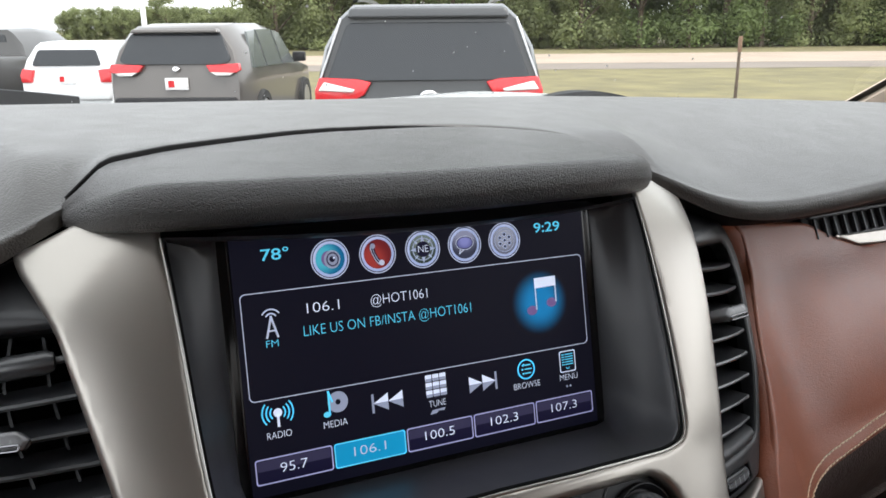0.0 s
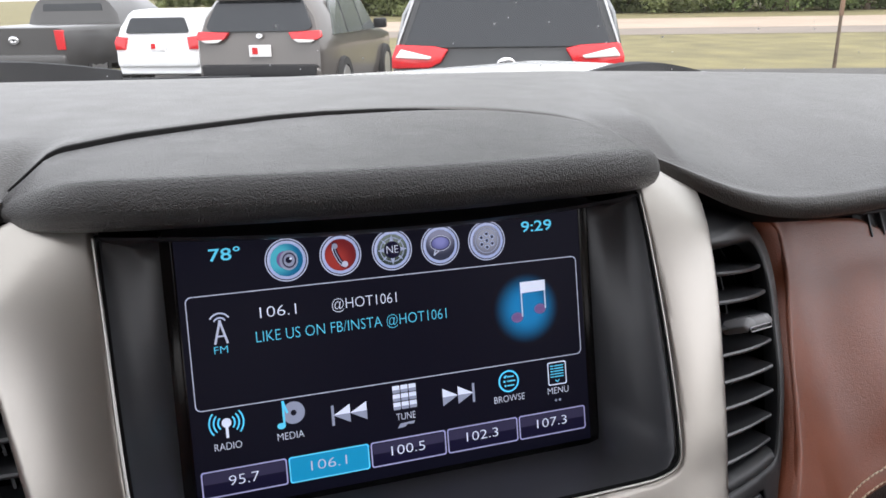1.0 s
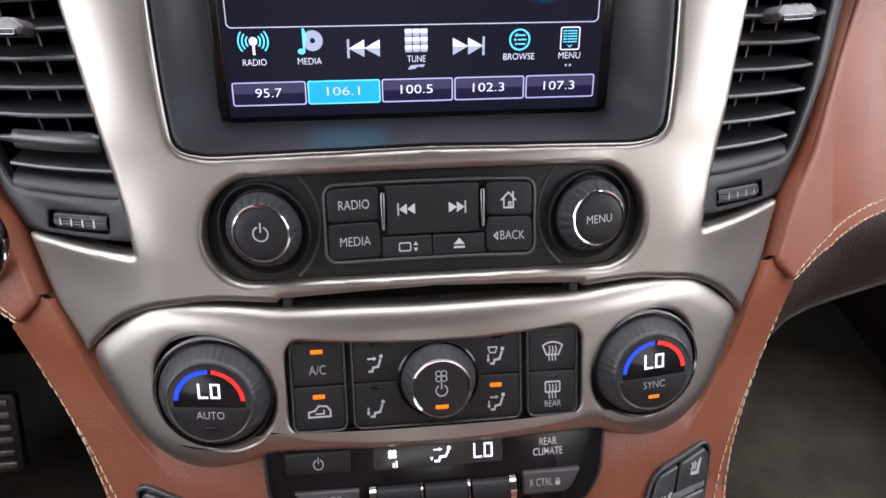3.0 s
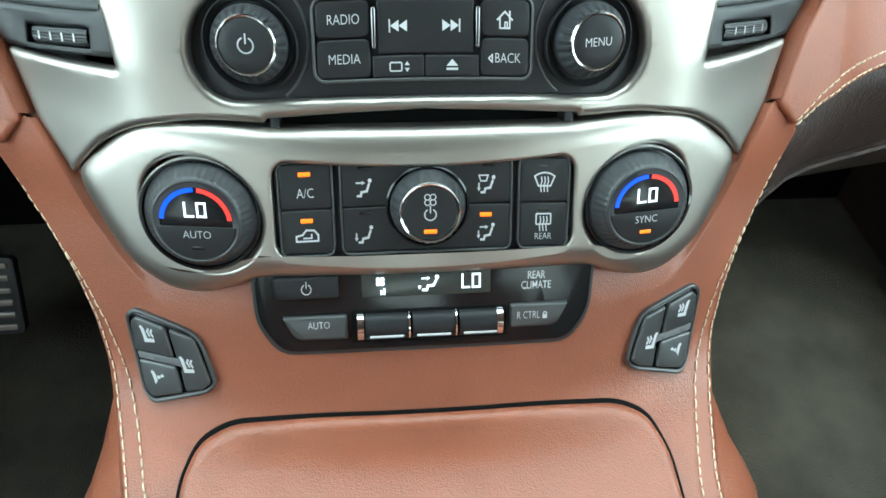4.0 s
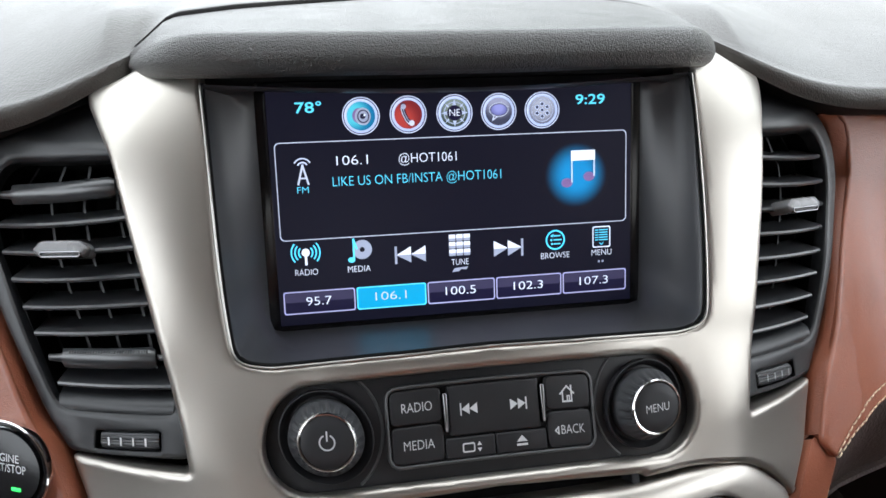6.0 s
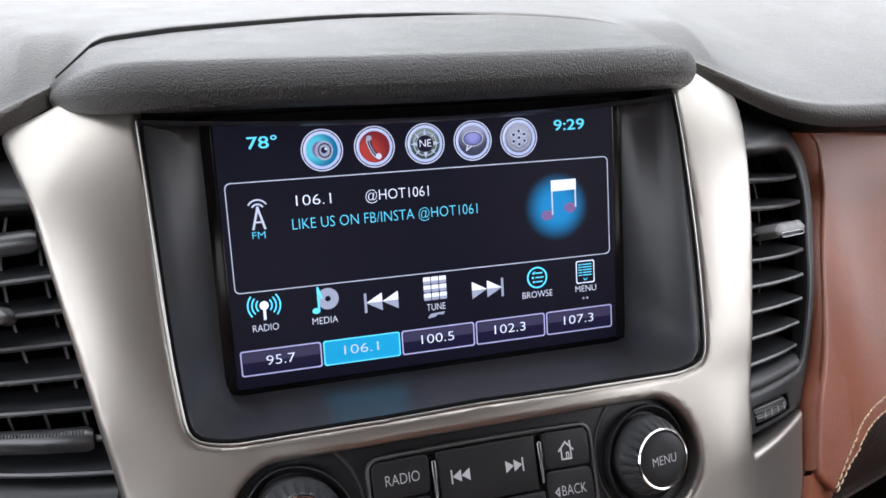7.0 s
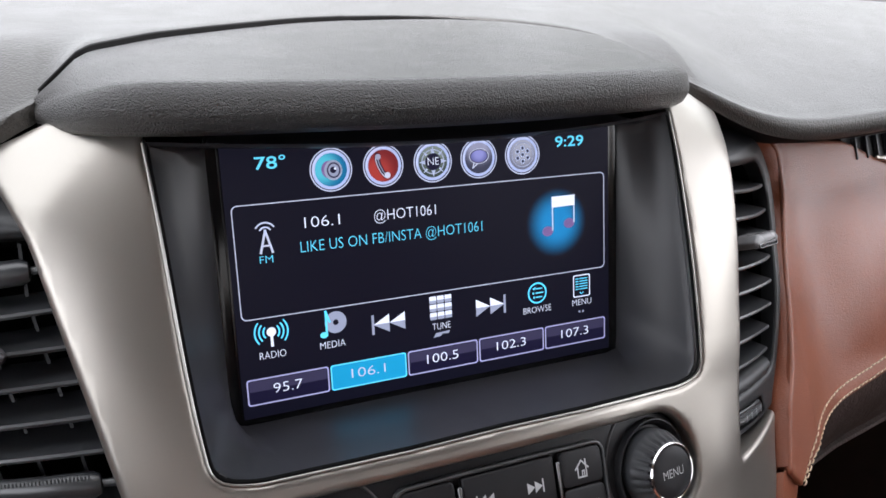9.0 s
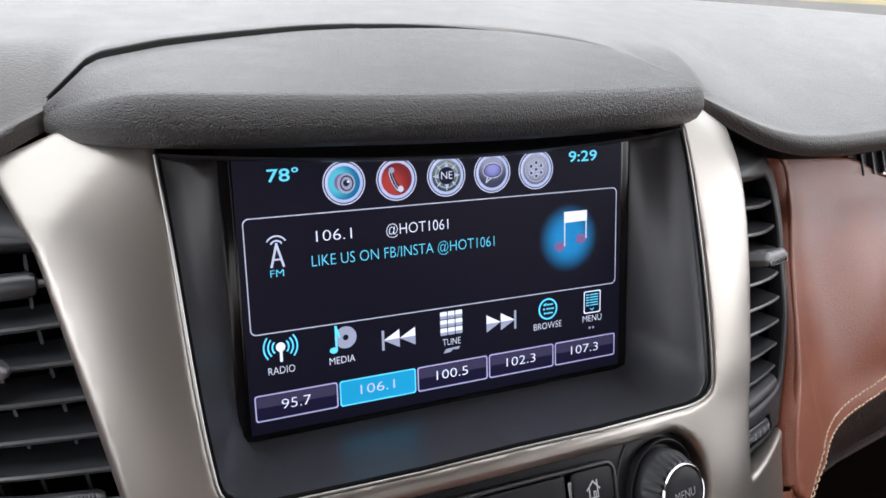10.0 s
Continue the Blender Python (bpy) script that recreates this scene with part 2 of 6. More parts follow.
def offset(pts, d):
    """The outline moved inwards by d (counter-clockwise outlines)."""
    out, k = [], len(pts)
    for i in range(k):
        p, q, s = pts[i - 1], pts[i], pts[(i + 1) % k]
        ax, ay, bx, by = q[0] - p[0], q[1] - p[1], s[0] - q[0], s[1] - q[1]
        la, lb = math.hypot(ax, ay) or 1e-9, math.hypot(bx, by) or 1e-9
        nx, ny = -(ay / la + by / lb), (ax / la + bx / lb)
        ln = math.hypot(nx, ny) or 1e-9
        c = max(0.5, ln / 2)
        out.append((q[0] + nx / ln * d / c, q[1] + ny / ln * d / c))
    return out


def plate(outer, h0, h1, bevel=0.0008, holes=(), f=M, cut=0.0, bm=None, steps=3, back=False, cuty=0.0):
    """A plate with rounded edges and holes, from proud height h0 (back) to h1 (face), laid on f."""
    bm = bm or bmesh.new()
    loops, old = [], set(bm.verts)
    bevels = bevel if isinstance(bevel, (list, tuple)) else [bevel] * (1 + len(holes))
    for k, (pts, bv) in enumerate(zip((outer, *holes), bevels)):
        pts = pts if area2(pts) > 0 else pts[::-1]
        sign = 1 if k == 0 else -1
        rings = [[bm.verts.new((x, y, h0)) for x, y in pts]]
        for i in range(steps + 1):
            a = math.pi / 2 * i / steps
            bw, bh = bv if isinstance(bv, tuple) else (bv, bv)
            ins, hh = bw * (1 - math.cos(a)), h1 - bh * (1 - math.sin(a))
            rings.append([bm.verts.new((x, y, max(hh, h0))) for x, y in offset(pts, sign * ins)])
        for ra, rb in zip(rings, rings[1:]):
            for i in range(len(pts)):
                j = (i + 1) % len(pts)
                bm.faces.new((ra[i], ra[j], rb[j], rb[i]))
        loops.append((rings[0], rings[-1]))
    if holes:
        rings = [r for _, r in loops]
        flat = [v for r in rings for v in r]
        for tri in tessellate_polygon([[v.co for v in r] for r in rings]):
            vs = [flat[i] for i in tri]
            if len(set(vs)) == 3 and bm.faces.get(vs) is None:
                bm.faces.new(vs)
    else:
        fc = bm.faces.new(loops[0][1])
        bmesh.ops.triangulate(bm, faces=[fc])
    if back:
        fc = bm.faces.new(loops[0][0])
        bmesh.ops.triangulate(bm, faces=[fc])
    mine = [v for v in bm.verts if v not in old]
    if cut:
        lo, hi = min(v.co.x for v in mine), max(v.co.x for v in mine)
        x = math.ceil(lo / cut) * cut
        while x < hi - 1e-6:
            if x > lo + 1e-6:
                bmesh.ops.bisect_plane(bm, geom=[*bm.verts, *bm.edges, *bm.faces], plane_co=(x, 0, 0), plane_no=(1, 0, 0), dist=1e-7)
            x += cut
        mine = [v for v in bm.verts if v not in old]
    if cuty:
        lo, hi = min(v.co.y for v in mine), max(v.co.y for v in mine)
        y = math.ceil(lo / cuty) * cuty
        while y < hi - 1e-6:
            if y > lo + 1e-6:
                bmesh.ops.bisect_plane(bm, geom=[*bm.verts, *bm.edges, *bm.faces], plane_co=(0, y, 0), plane_no=(0, 1, 0), dist=1e-7)
            y += cuty
        mine = [v for v in bm.verts if v not in old]
    for v in mine:
        v.co = f(v.co)
    return bm


def grid(rows, bm=None, closed=False):
    """Quads between rows of points."""
    bm = bm or bmesh.new()
    vs = [[bm.verts.new(p) for p in r] for r in rows]
    for a, b in zip(vs, vs[1:]):
        for i in range(len(a) - (0 if closed else 1)):
            j = (i + 1) % len(a)
            bm.faces.new((a[i], a[j], b[j], b[i]))
    return bm


def lathe(profile, f, n=48, ribs=0, depth=0.0, between=(0, 0), bm=None):
    """A turned body: profile rows (radius, height); ribs cut into the rows named."""
    rows = []
    for k, (r, h) in enumerate(profile):
        row = []
        for i in range(n):
            rr = r - (depth if ribs and between[0] <= k <= between[1] and i % max(1, n // ribs) < 2 else 0)
            a = 2 * math.pi * i / n
            row.append(f((rr * math.cos(a), rr * math.sin(a), h)))
        rows.append(row)
    bm = grid(rows, bm, closed=True)
    bm.verts.ensure_lookup_table()
    bm.faces.new(bm.verts[len(bm.verts) - n:])
    return bm


def stroke(pts, w, h, f=M, bm=None, closed=False):
    """A flat printed line of width w along points."""
    bm = bm or bmesh.new()
    pts = [*pts, pts[0]] if closed else pts
    for (ax, ay), (bx, by) in zip(pts, pts[1:]):
        l = math.hypot(bx - ax, by - ay) or 1e-9
        ux, uy = (bx - ax) / l * w / 2, (by - ay) / l * w / 2
        q = ((ax - ux - uy, ay - uy + ux), (ax - ux + uy, ay - uy - ux), (bx + ux + uy, by + uy - ux), (bx + ux - uy, by + uy + ux))
        bm.faces.new([bm.verts.new(f((x, y, h))) for x, y in q])
    return bm


def fill(pts, h, f=M, bm=None):
    bm = bm or bmesh.new()
    fc = bm.faces.new([bm.verts.new(f((x, y, h))) for x, y in pts])
    bmesh.ops.triangulate(bm, faces=[fc])
    return bm


def arc(cx, cy, r, a0, a1, n=12, ry=None):
    ry = r if ry is None else ry
    return [(cx + r * math.cos(radians(a0 + (a1 - a0) * i / n)), cy + ry * math.sin(radians(a0 + (a1 - a0) * i / n))) for i in range(n + 1)]


def text(body, x, y, size, h, f, mat, parent, name="lettering", label="", wide=1.0, bold=-0.012, align="CENTER", width=0.0):
    """Lettering in the built-in font, laid on f; size is the height of a capital, width the length of the whole line."""
    c = bpy.data.curves.new("t", "FONT")
    c.body, c.size, c.align_x, c.align_y, c.offset = body, 1.0, align, "CENTER", bold
    c.resolution_u = 3
    o = new("t", c)
    me = bpy.data.meshes.new_from_object(o.evaluated_get(bpy.context.evaluated_depsgraph_get()))
    bpy.data.objects.remove(o)
    bpy.data.curves.remove(c)
    bm = bmesh.new()
    bm.from_mesh(me)
    bpy.data.meshes.remove(me)
    k = size / 0.69
    if width:
        xs = [v.co.x for v in bm.verts]
        mid = (max(xs) + min(xs)) / 2
        wide = width / (max(xs) - min(xs)) / k
        for v in bm.verts:
            v.co.x -= mid
    for v in bm.verts:
        v.co = f((x + v.co.x * k * wide, y + (v.co.y) * k, h))
    return part(name, bm, mat, parent, label, smooth=0)


def lerp(tab, x):
    xs, ys = [t[0] for t in tab], [t[1] for t in tab]
    return float(np.interp(x, xs, ys))


def soft(tab, x):
    """Smooth curve through a table of (x, y)."""
    if x <= tab[0][0]:
        return tab[0][1]
    for i in range(len(tab) - 1):
        if x <= tab[i + 1][0]:
            p0, p1, p2, p3 = tab[max(i - 1, 0)], tab[i], tab[i + 1], tab[min(i + 2, len(tab) - 1)]
            t = (x - p1[0]) / (p2[0] - p1[0])
            m1 = (p2[1] - p0[1]) / (p2[0] - p0[0]) * (p2[0] - p1[0])
            m2 = (p3[1] - p1[1]) / (p3[0] - p1[0]) * (p2[0] - p1[0])
            return (2 * t ** 3 - 3 * t * t + 1) * p1[1] + (t ** 3 - 2 * t * t + t) * m1 + (3 * t * t - 2 * t ** 3) * p2[1] + (t ** 3 - t * t) * m2
    return tab[-1][1]


def box(x0, x1, y0, y1, z0, z1, bevel=0.0, bm=None, f=None):
    bm = bm or bmesh.new()
    made = bmesh.ops.create_cube(bm, size=1.0)["verts"]
    for v in made:
        v.co = Vector((x0 + (v.co.x + 0.5) * (x1 - x0), y0 + (v.co.y + 0.5) * (y1 - y0), z0 + (v.co.z + 0.5) * (z1 - z0)))
    if bevel:
        es = {e for v in made for e in v.link_edges}
        made = bmesh.ops.bevel(bm, geom=[*made, *es], offset=bevel, segments=2, affect="EDGES", profile=0.5)["verts"]
    if f:
        for v in bm.verts:
            v.co = f(v.co)
    return bm


# ---- cabin shell: floor, roof, doors and pillars close the place ----
solo("floor", box(-0.86, 0.86, -2.6, 0.62, 0.56, 0.60), CARPET, "taupe carpeted cabin floor under the dash", "floor", kind="structure")
solo("ceiling", box(-0.76, 0.76, -2.6, -0.16, 1.87, 1.92), HEADLINER, "grey beige cabin headliner", "ceiling", kind="structure")
for side in (-1, 1):
    a, b = sorted((side * 0.84, side * 0.88))
    solo("wall_door", box(a, b, -2.6, 0.62, 0.45, 1.45), DOORSKIN, "dark brown cabin door trim below the windows", "wall", kind="structure")
    # out of view; the pillar at -1.00 is placed to tan the silver's reflections
    for y, deep in ((-2.45, 0.12), (-1.00, 0.20)):
        rows = []
        for t in range(5):
            k = t / 4
            x, z = side * (0.86 - 0.11 * k), 1.44 + 0.45 * k
            rows.append([(x - 0.03, y - deep, z), (x + 0.03, y - deep, z), (x + 0.03, y + deep, z), (x - 0.03, y + deep, z)])
        solo("pillar", grid(rows, closed=True), PILLAR, "unseen beige door pillar reflected in the silver trim", "pillar", kind="structure")
solo("wall_rear", box(-0.86, 0.86, -2.66, -2.6, 0.45, 1.42), SEATSKIN, "brown cabin rear trim", "wall", kind="structure")


def tinted_glass(name, through_colour):
    m = bpy.data.materials.new(name)
    m.use_nodes = True
    n, l = m.node_tree.nodes, m.node_tree.links
    n.remove(n["Principled BSDF"])
    tr, gl, mx = n.new("ShaderNodeBsdfTransparent"), n.new("ShaderNodeBsdfGlossy"), n.new("ShaderNodeMixShader")
    tr.inputs[0].default_value = (*through_colour, 1)
    gl.inputs["Roughness"].default_value, mx.inputs[0].default_value = 0.02, 0.05
    l.new(tr.outputs[0], mx.inputs[1])
    l.new(gl.outputs[0], mx.inputs[2])
    l.new(mx.outputs[0], n["Material Output"].inputs[0])
    return m


TINTED = tinted_glass("dark_privacy_glass", (0.30, 0.30, 0.29))
LIGHTTINT = tinted_glass("tinted_door_glass", (0.76, 0.78, 0.77))
solo("window_rear", grid([[(-0.80, -2.62, 1.42), (0.80, -2.62, 1.42)], [(-0.80, -2.62, 1.90), (0.80, -2.62, 1.90)]]), TINTED, "dark privacy glass of the tailgate", "window", kind="structure")
for side in (-1, 1):
    solo("window_side", grid([[(side * 0.86, y, 1.44), (side * 0.755, y, 1.89)] for y in (-2.6, -1.18)]), TINTED, "dark privacy glass behind the front doors", "window", kind="structure")
for side in (-1, 1):
    solo("window_door", grid([[(side * 0.865, -0.82, 1.45), (side * 0.77, -0.82, 1.885)], [(side * 0.865, -0.16, 1.45), (side * 0.765, -0.16, 1.88)], [(side * 0.865, 0.10, 1.45), (side * 0.81, 0.10, 1.74)], [(side * 0.87, 0.34, 1.45), (side * 0.845, 0.34, 1.61)]]), LIGHTTINT, "tinted glass of the front door", "window", kind="structure")
solo("wall_front", box(-0.86, 0.86, 0.62, 0.68, 0.45, 1.38), DEEP, "black firewall behind the dash", "wall", kind="structure")


# unseen seats, made tall to put warm brown into the silver's reflections
def front_seat(x):
    seat = thing("front_seat", "unseen brown leather front seat, tall for warm trim reflections", "seat", (x, -1.0, 0.6), group="front seats")
    part("seat_base", box(x - 0.26, x + 0.26, -1.30, -0.74, 0.72, 0.92, 0.05), BROWN, seat)
    part("seat_frame", box(x - 0.2, x + 0.2, -1.2, -0.8, 0.6, 0.72, 0.01), BLACK, seat)
    for name, w, z0, z1 in (("backrest", 0.26, 0.86, 1.60), ("headrest", 0.14, 1.62, 1.80)):
        bm = box(x - w, x + w, -1.30, -1.17, z0, z1, 0.05)
        for v in bm.verts:
            v.co.y -= (v.co.z - 0.86) * 0.30
        part(name, bm, BROWN, seat)


front_seat(-0.42)
front_seat(0.42)

# ---- dashboard top pad ----
LIP_Y = [(0.0, 0.060), (0.125, 0.050), (0.145, 0.042), (0.165, 0.036), (0.18, 0.032), (0.215, 0.038), (0.25, 0.050), (0.33, 0.058), (0.43, 0.066), (0.60, 0.080), (0.84, 0.10)]
LIP_Z = [(0.0, 1.488), (0.125, 1.484), (0.145, 1.478), (0.18, 1.460), (0.215, 1.4455), (0.25, 1.4400), (0.32, 1.4385), (0.43, 1.4440), (0.60, 1.4460), (0.84, 1.4460)]
NOSE_Y = [(0.0, 0.056), (0.125, 0.046), (0.148, 0.028), (0.19, 0.012), (0.23, 0.010), (0.30, 0.014), (0.43, 0.022), (0.60, 0.035), (0.84, 0.06)]
CREASE_Z = [(0.0, 1.497), (0.125, 1.495), (0.148, 1.4860), (0.19, 1.4702), (0.23, 1.4648), (0.29, 1.4655), (0.36, 1.4705), (0.45, 1.4745), (0.84, 1.4760)]


def top_z(x, y):
    z = 1.500 + 0.0022 * math.exp(-((y - 0.20) / 0.12) ** 2) - 0.30 * max(0.0, y - 0.30) ** 1.6
    return z - 0.035 * max(0.0, abs(x) - 0.25) ** 1.3


def pad_z(x, y):
    """Height of the pad's upper face behind its front crease."""
    a = abs(x)
    y0, zc = soft(NOSE_Y, a) + 0.006, soft(CREASE_Z, a)
    reach = lerp([(0.0, 0.05), (0.16, 0.05), (0.24, 0.30), (0.9, 0.32)], a)
    t = min(1.0, max(0.0, (y - y0) / reach))
    return zc + (top_z(x, y) - zc) * (1 - (1 - t) ** 2)


SEAM_L = [(0, 0.128), (0.03, 0.119), (0.058, 0.104), (0.10, 0.075), (0.122, 0.055), (0.131, 0.046), (0.140, 0.040), (0.1475, 0.034)]
SEAM_R = [(0, 0.128), (0.03, 0.130), (0.063, 0.128), (0.095, 0.114), (0.115, 0.093), (0.125, 0.076), (0.134, 0.054), (0.1395, 0.036)]


def seam_y(x):
    return soft(SEAM_R, x) if x > 0 else soft(SEAM_L, -x)


EDGE_L = [(0, 1.50165), (0.05, 1.5017), (0.10, 1.5025), (0.127, 1.5020), (0.132, 1.5002), (0.140, 1.4935), (0.1475, 1.4875)]
END_L, END_R = 0.1475, 0.1395


def edge_z(x):
    """Height of the pad's edge behind the hood."""
    return lerp(EDGE_L, -x) if x <= 0 else min(1.5030, pad_z(x, seam_y(x) + 0.008) - 0.0002)


def behind(x):
    return -END_L < x < END_R


BAND = [(0.0, 0.0066), (0.148, 0.0080), (0.19, 0.0105), (0.25, 0.0125), (0.84, 0.0125)]
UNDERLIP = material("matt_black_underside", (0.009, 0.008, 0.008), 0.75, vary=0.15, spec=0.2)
rows, under = [], []
across = sorted({round(s * v, 5) for s in (-1, 1) for v in (*np.arange(0, 0.09, 0.006), *np.arange(0.09, 0.165, 0.0025), *np.arange(0.165, 0.84, 0.009), 0.84)})
for x in across:
    a = abs(x)
    yl, zl, yn, zc = soft(LIP_Y, a), soft(LIP_Z, a), soft(NOSE_Y, a), soft(CREASE_Z, a)
    if behind(x):
        # behind the hood the pad ends in an upright rounded edge
        ys, zc = seam_y(x) + 0.0020, edge_z(x)
        yl, yn, zl = ys + 0.0002, ys, zc - 0.012
    dy, dz = yl - yn, zc - zl
    band = soft(BAND, a)
    zn = zc - band
    dn = zn - zl
    if not behind(x):
        under.append([(x, yl + 0.03, zl + 0.003), (x, yl + 0.004, zl), (x, yl - 0.08 * dy, zl + 0.02 * dn), (x, yl - 0.25 * dy, zl + 0.15 * dn), (x, yl - 0.6 * dy, zl + 0.50 * dn), (x, yn + 0.16 * dy, zl + 0.88 * dn), (x, yn + 0.10 * dy, zn)])
    row = [(x, yn + 0.14 * dy, zn - 0.0004), (x, yn + 0.05 * dy, zn), (x, yn + 0.001, zn + 0.15 * band), (x, yn, zn + 0.42 * band), (x, yn + 0.0003, zn + 0.70 * band), (x, yn + 0.001, zn + 0.90 * band), (x, yn + 0.003, zc - 0.0003)]
    y0 = yn + 0.006
    for k in range(0, 33):
        t = k / 32
        y = y0 + (0.60 - y0) * t ** 1.4
        z = pad_z(x, y)
        if behind(x):
            z = zc + (top_z(x, y) - zc) * min(1.0, (y - y0) / 0.06)
            w = min(1.0, max(0.0, (a - 0.09) / 0.05)) if x > 0 else min(1.0, max(0.0, (a - 0.12) / 0.027)) * min(1.0, (y - y0) / 0.02)
            z += (pad_z(x, y) - z) * w
        row.append((x, y, z))
    rows.append(row)
for s in (-1, 1):
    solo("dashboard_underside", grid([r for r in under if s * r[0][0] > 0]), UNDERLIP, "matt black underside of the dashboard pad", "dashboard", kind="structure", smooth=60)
solo("dashboard_pad", grid(rows), PADSKIN, "dark soft-touch dashboard top pad below the windshield", "dashboard", kind="structure", smooth=60)

# ---- padded hood over the display ----
HW = 0.1475
# near-black that paints the shade in the hood's seam
SEAMBLACK = material("matt_black_seam_shade", (0.008, 0.008, 0.008), 0.7, vary=0.1, spec=0.2)
FACE_Y = [(0, -0.040), (0.04, -0.038), (0.08, -0.031), (0.11, -0.020), (0.128, -0.007), (0.140, 0.009), (0.1475, 0.026)]
HOOD_T = [(0, 1.5040), (0.06, 1.5035), (0.10, 1.5020), (0.118, 1.5000), (0.130, 1.4960), (0.140, 1.4900), (0.1475, 1.4832)]
HOOD_B = [(0, 1.4855), (0.06, 1.485), (0.11, 1.482), (0.135, 1.479), (0.1475, 1.4785)]
hood = thing("display_hood", "dark grained padded hood above the touchscreen", "dash hood", (0, 0.0, 1.48))
rows = []
for i in range(-48, 49):
    a = HW * math.sin(math.pi / 2 * abs(i) / 48)
    x = -a if i < 0 else a * END_R / HW
    yb, yf, zt, zb = seam_y(x), soft(FACE_Y, a), soft(HOOD_T, a), soft(HOOD_B, a)
    hgt, dep = zt - zb, yb - yf
    zs = edge_z(x) - lerp([(-0.15, 0.0010), (-0.125, 0.0018), (-0.1, 0.0020), (0.0, 0.0018), (0.06, 0.0012), (0.11, 0.0006), (0.15, 0.0004)], x)
    r = min(0.0085, dep * 0.4)
    e = min(0.004, dep * 0.15)
    row = [(x, yb - 0.0010, zs - 0.012), (x, yb - 0.0014, zs - 0.004), (x, yb - 0.35 * e, zs - 0.0012), (x, yb - e, zs)]
    for k in range(1, 8):
        t = k / 8
        row.append((x, yb - e + (yf + r - yb + e) * t, zs + (zt - zs) * t + 0.0008 * math.sin(math.pi * t)))
    for k in range(7):
        an = math.pi / 2 * k / 6
        row.append((x, yf + r - r * math.sin(an), zt - 0.50 * hgt * (1 - math.cos(an))))
    row += [(x, yf + 0.0008, zb + 0.36 * hgt), (x, yf + 0.0026, zb + 0.18 * hgt), (x, yf + 0.12 * min(dep, 0.05), zb + 0.05 * hgt), (x, yf + 0.25 * min(dep, 0.05), zb), (x, yf + 0.6 * min(dep, 0.05), zb + 0.001)]
    rows.append(row)
part("padding", grid(rows), HOODSKIN, hood, smooth=60)
# black sheet and strip stand in for the shade behind the hood
rows = [[(x, seam_y(x) - 0.004, edge_z(x) - 0.010), (x, seam_y(x) + 0.004, edge_z(x) - 0.010)] for x in np.linspace(-0.147, 0.139, 80)]
fade = lambda x: lerp([(-0.2, 0.0), (0.03, 0.0), (0.11, 0.0022)], x)
part("seam_groove", grid(rows), DEEP, hood, "black sheet for the shade low in the seam")
rows = [[(x, seam_y(x) + 0.0015, edge_z(x) - 0.010), (x, seam_y(x) + 0.0015, edge_z(x) - 0.0016), (x, seam_y(x) + 0.0017, edge_z(x) - 0.0007 - fade(x)), (x, seam_y(x) + 0.0026, edge_z(x) - 0.0003 - fade(x))] for x in np.linspace(-0.146, 0.11, 90)]
part("seam_shade_strip", grid(rows), SEAMBLACK, hood, "black strip for the shade in the seam gap")

# ---- silver centre trim ----
half = [(0.1138, 1.486), (0.132, 1.486), (0.1475, 1.4780), (0.1665, 1.4690), (0.1655, 1.4650), (0.1590, 1.456), (0.1535, 1.447), (0.1420, 1.402), (0.1300, 1.352), (0.1272, 1.3330),
        (0.1815, 1.3265), (0.171, 1.302), (0.1553, 1.2845), (0.1530, 1.2875), (0.1415, 1.3006), (0.1228, 1.3130), (0.1003, 1.3171), (0.0672, 1.3190), (0.066, 1.3208), (0.033, 1.3250), (0.0, 1.3266)]
inner = [(0.0, 1.379), (0.048, 1.3768), (0.092, 1.3722), (0.106, 1.3745), (0.1087, 1.395), (0.1103, 1.417), (0.1122, 1.454), (0.1138, 1.477)]
outline_r = rounded(half, [0, 0.008, 0.006, 0.002, 0.003, 0.006, 0.02, 0.02, 0.01, 0.002, 0.004, 0.004, 0.001, 0.001, 0.012, 0.012, 0.01, 0.001, 0.001, 0.02, 0])
inner_r = rounded([(0.0, 1.379), (0.0, 1.379), *inner[1:], (0.1138, 1.486)], [0, 0, 0.01, 0.014, 0.014, 0.01, 0.01, 0.01, 0, 0])[1:-1]
loop = [*outline_r, *[(-x, y) for x, y in reversed(outline_r[:-1])], *[(-x, y) for x, y in reversed(inner_r)][:-1], *inner_r]
loop = [p for i, p in enumerate(loop) if math.hypot(p[0] - loop[i - 1][0], p[1] - loop[i - 1][1]) > 2e-5]
def MP(p):
    """The dash face for the radio panel's own outline, which arches more than its keys."""
    return M((p[0], p[1] + 0.0040 - 0.90 * p[0] * p[0], p[2]))


RADIO_HOLE = [(x, z + 0.0040 - 0.90 * x * x) for x, z in [*rrect(-0.096, 0.096, 1.3272, 1.3668, 0.0196, 8)[:9], *[(0.0764 - 0.0153 * i, 1.3668) for i in range(1, 10)], *rrect(-0.096, 0.096, 1.3272, 1.3668, 0.0196, 8)[9:27], *[(-0.0764 + 0.0153 * i, 1.3272) for i in range(1, 10)], *rrect(-0.096, 0.096, 1.3272, 1.3668, 0.0196, 8)[27:]]]
trim = thing("centre_stack_trim", "satin silver dash trim framing the display and radio", "dash trim", (0, -0.08, 1.33))
part("trim_frame", plate(loop, -0.014, 0.0035, [0.0030, 0.0030], [RADIO_HOLE], f=MT, cut=0.003, cuty=0.003, steps=4), SILVER, trim)
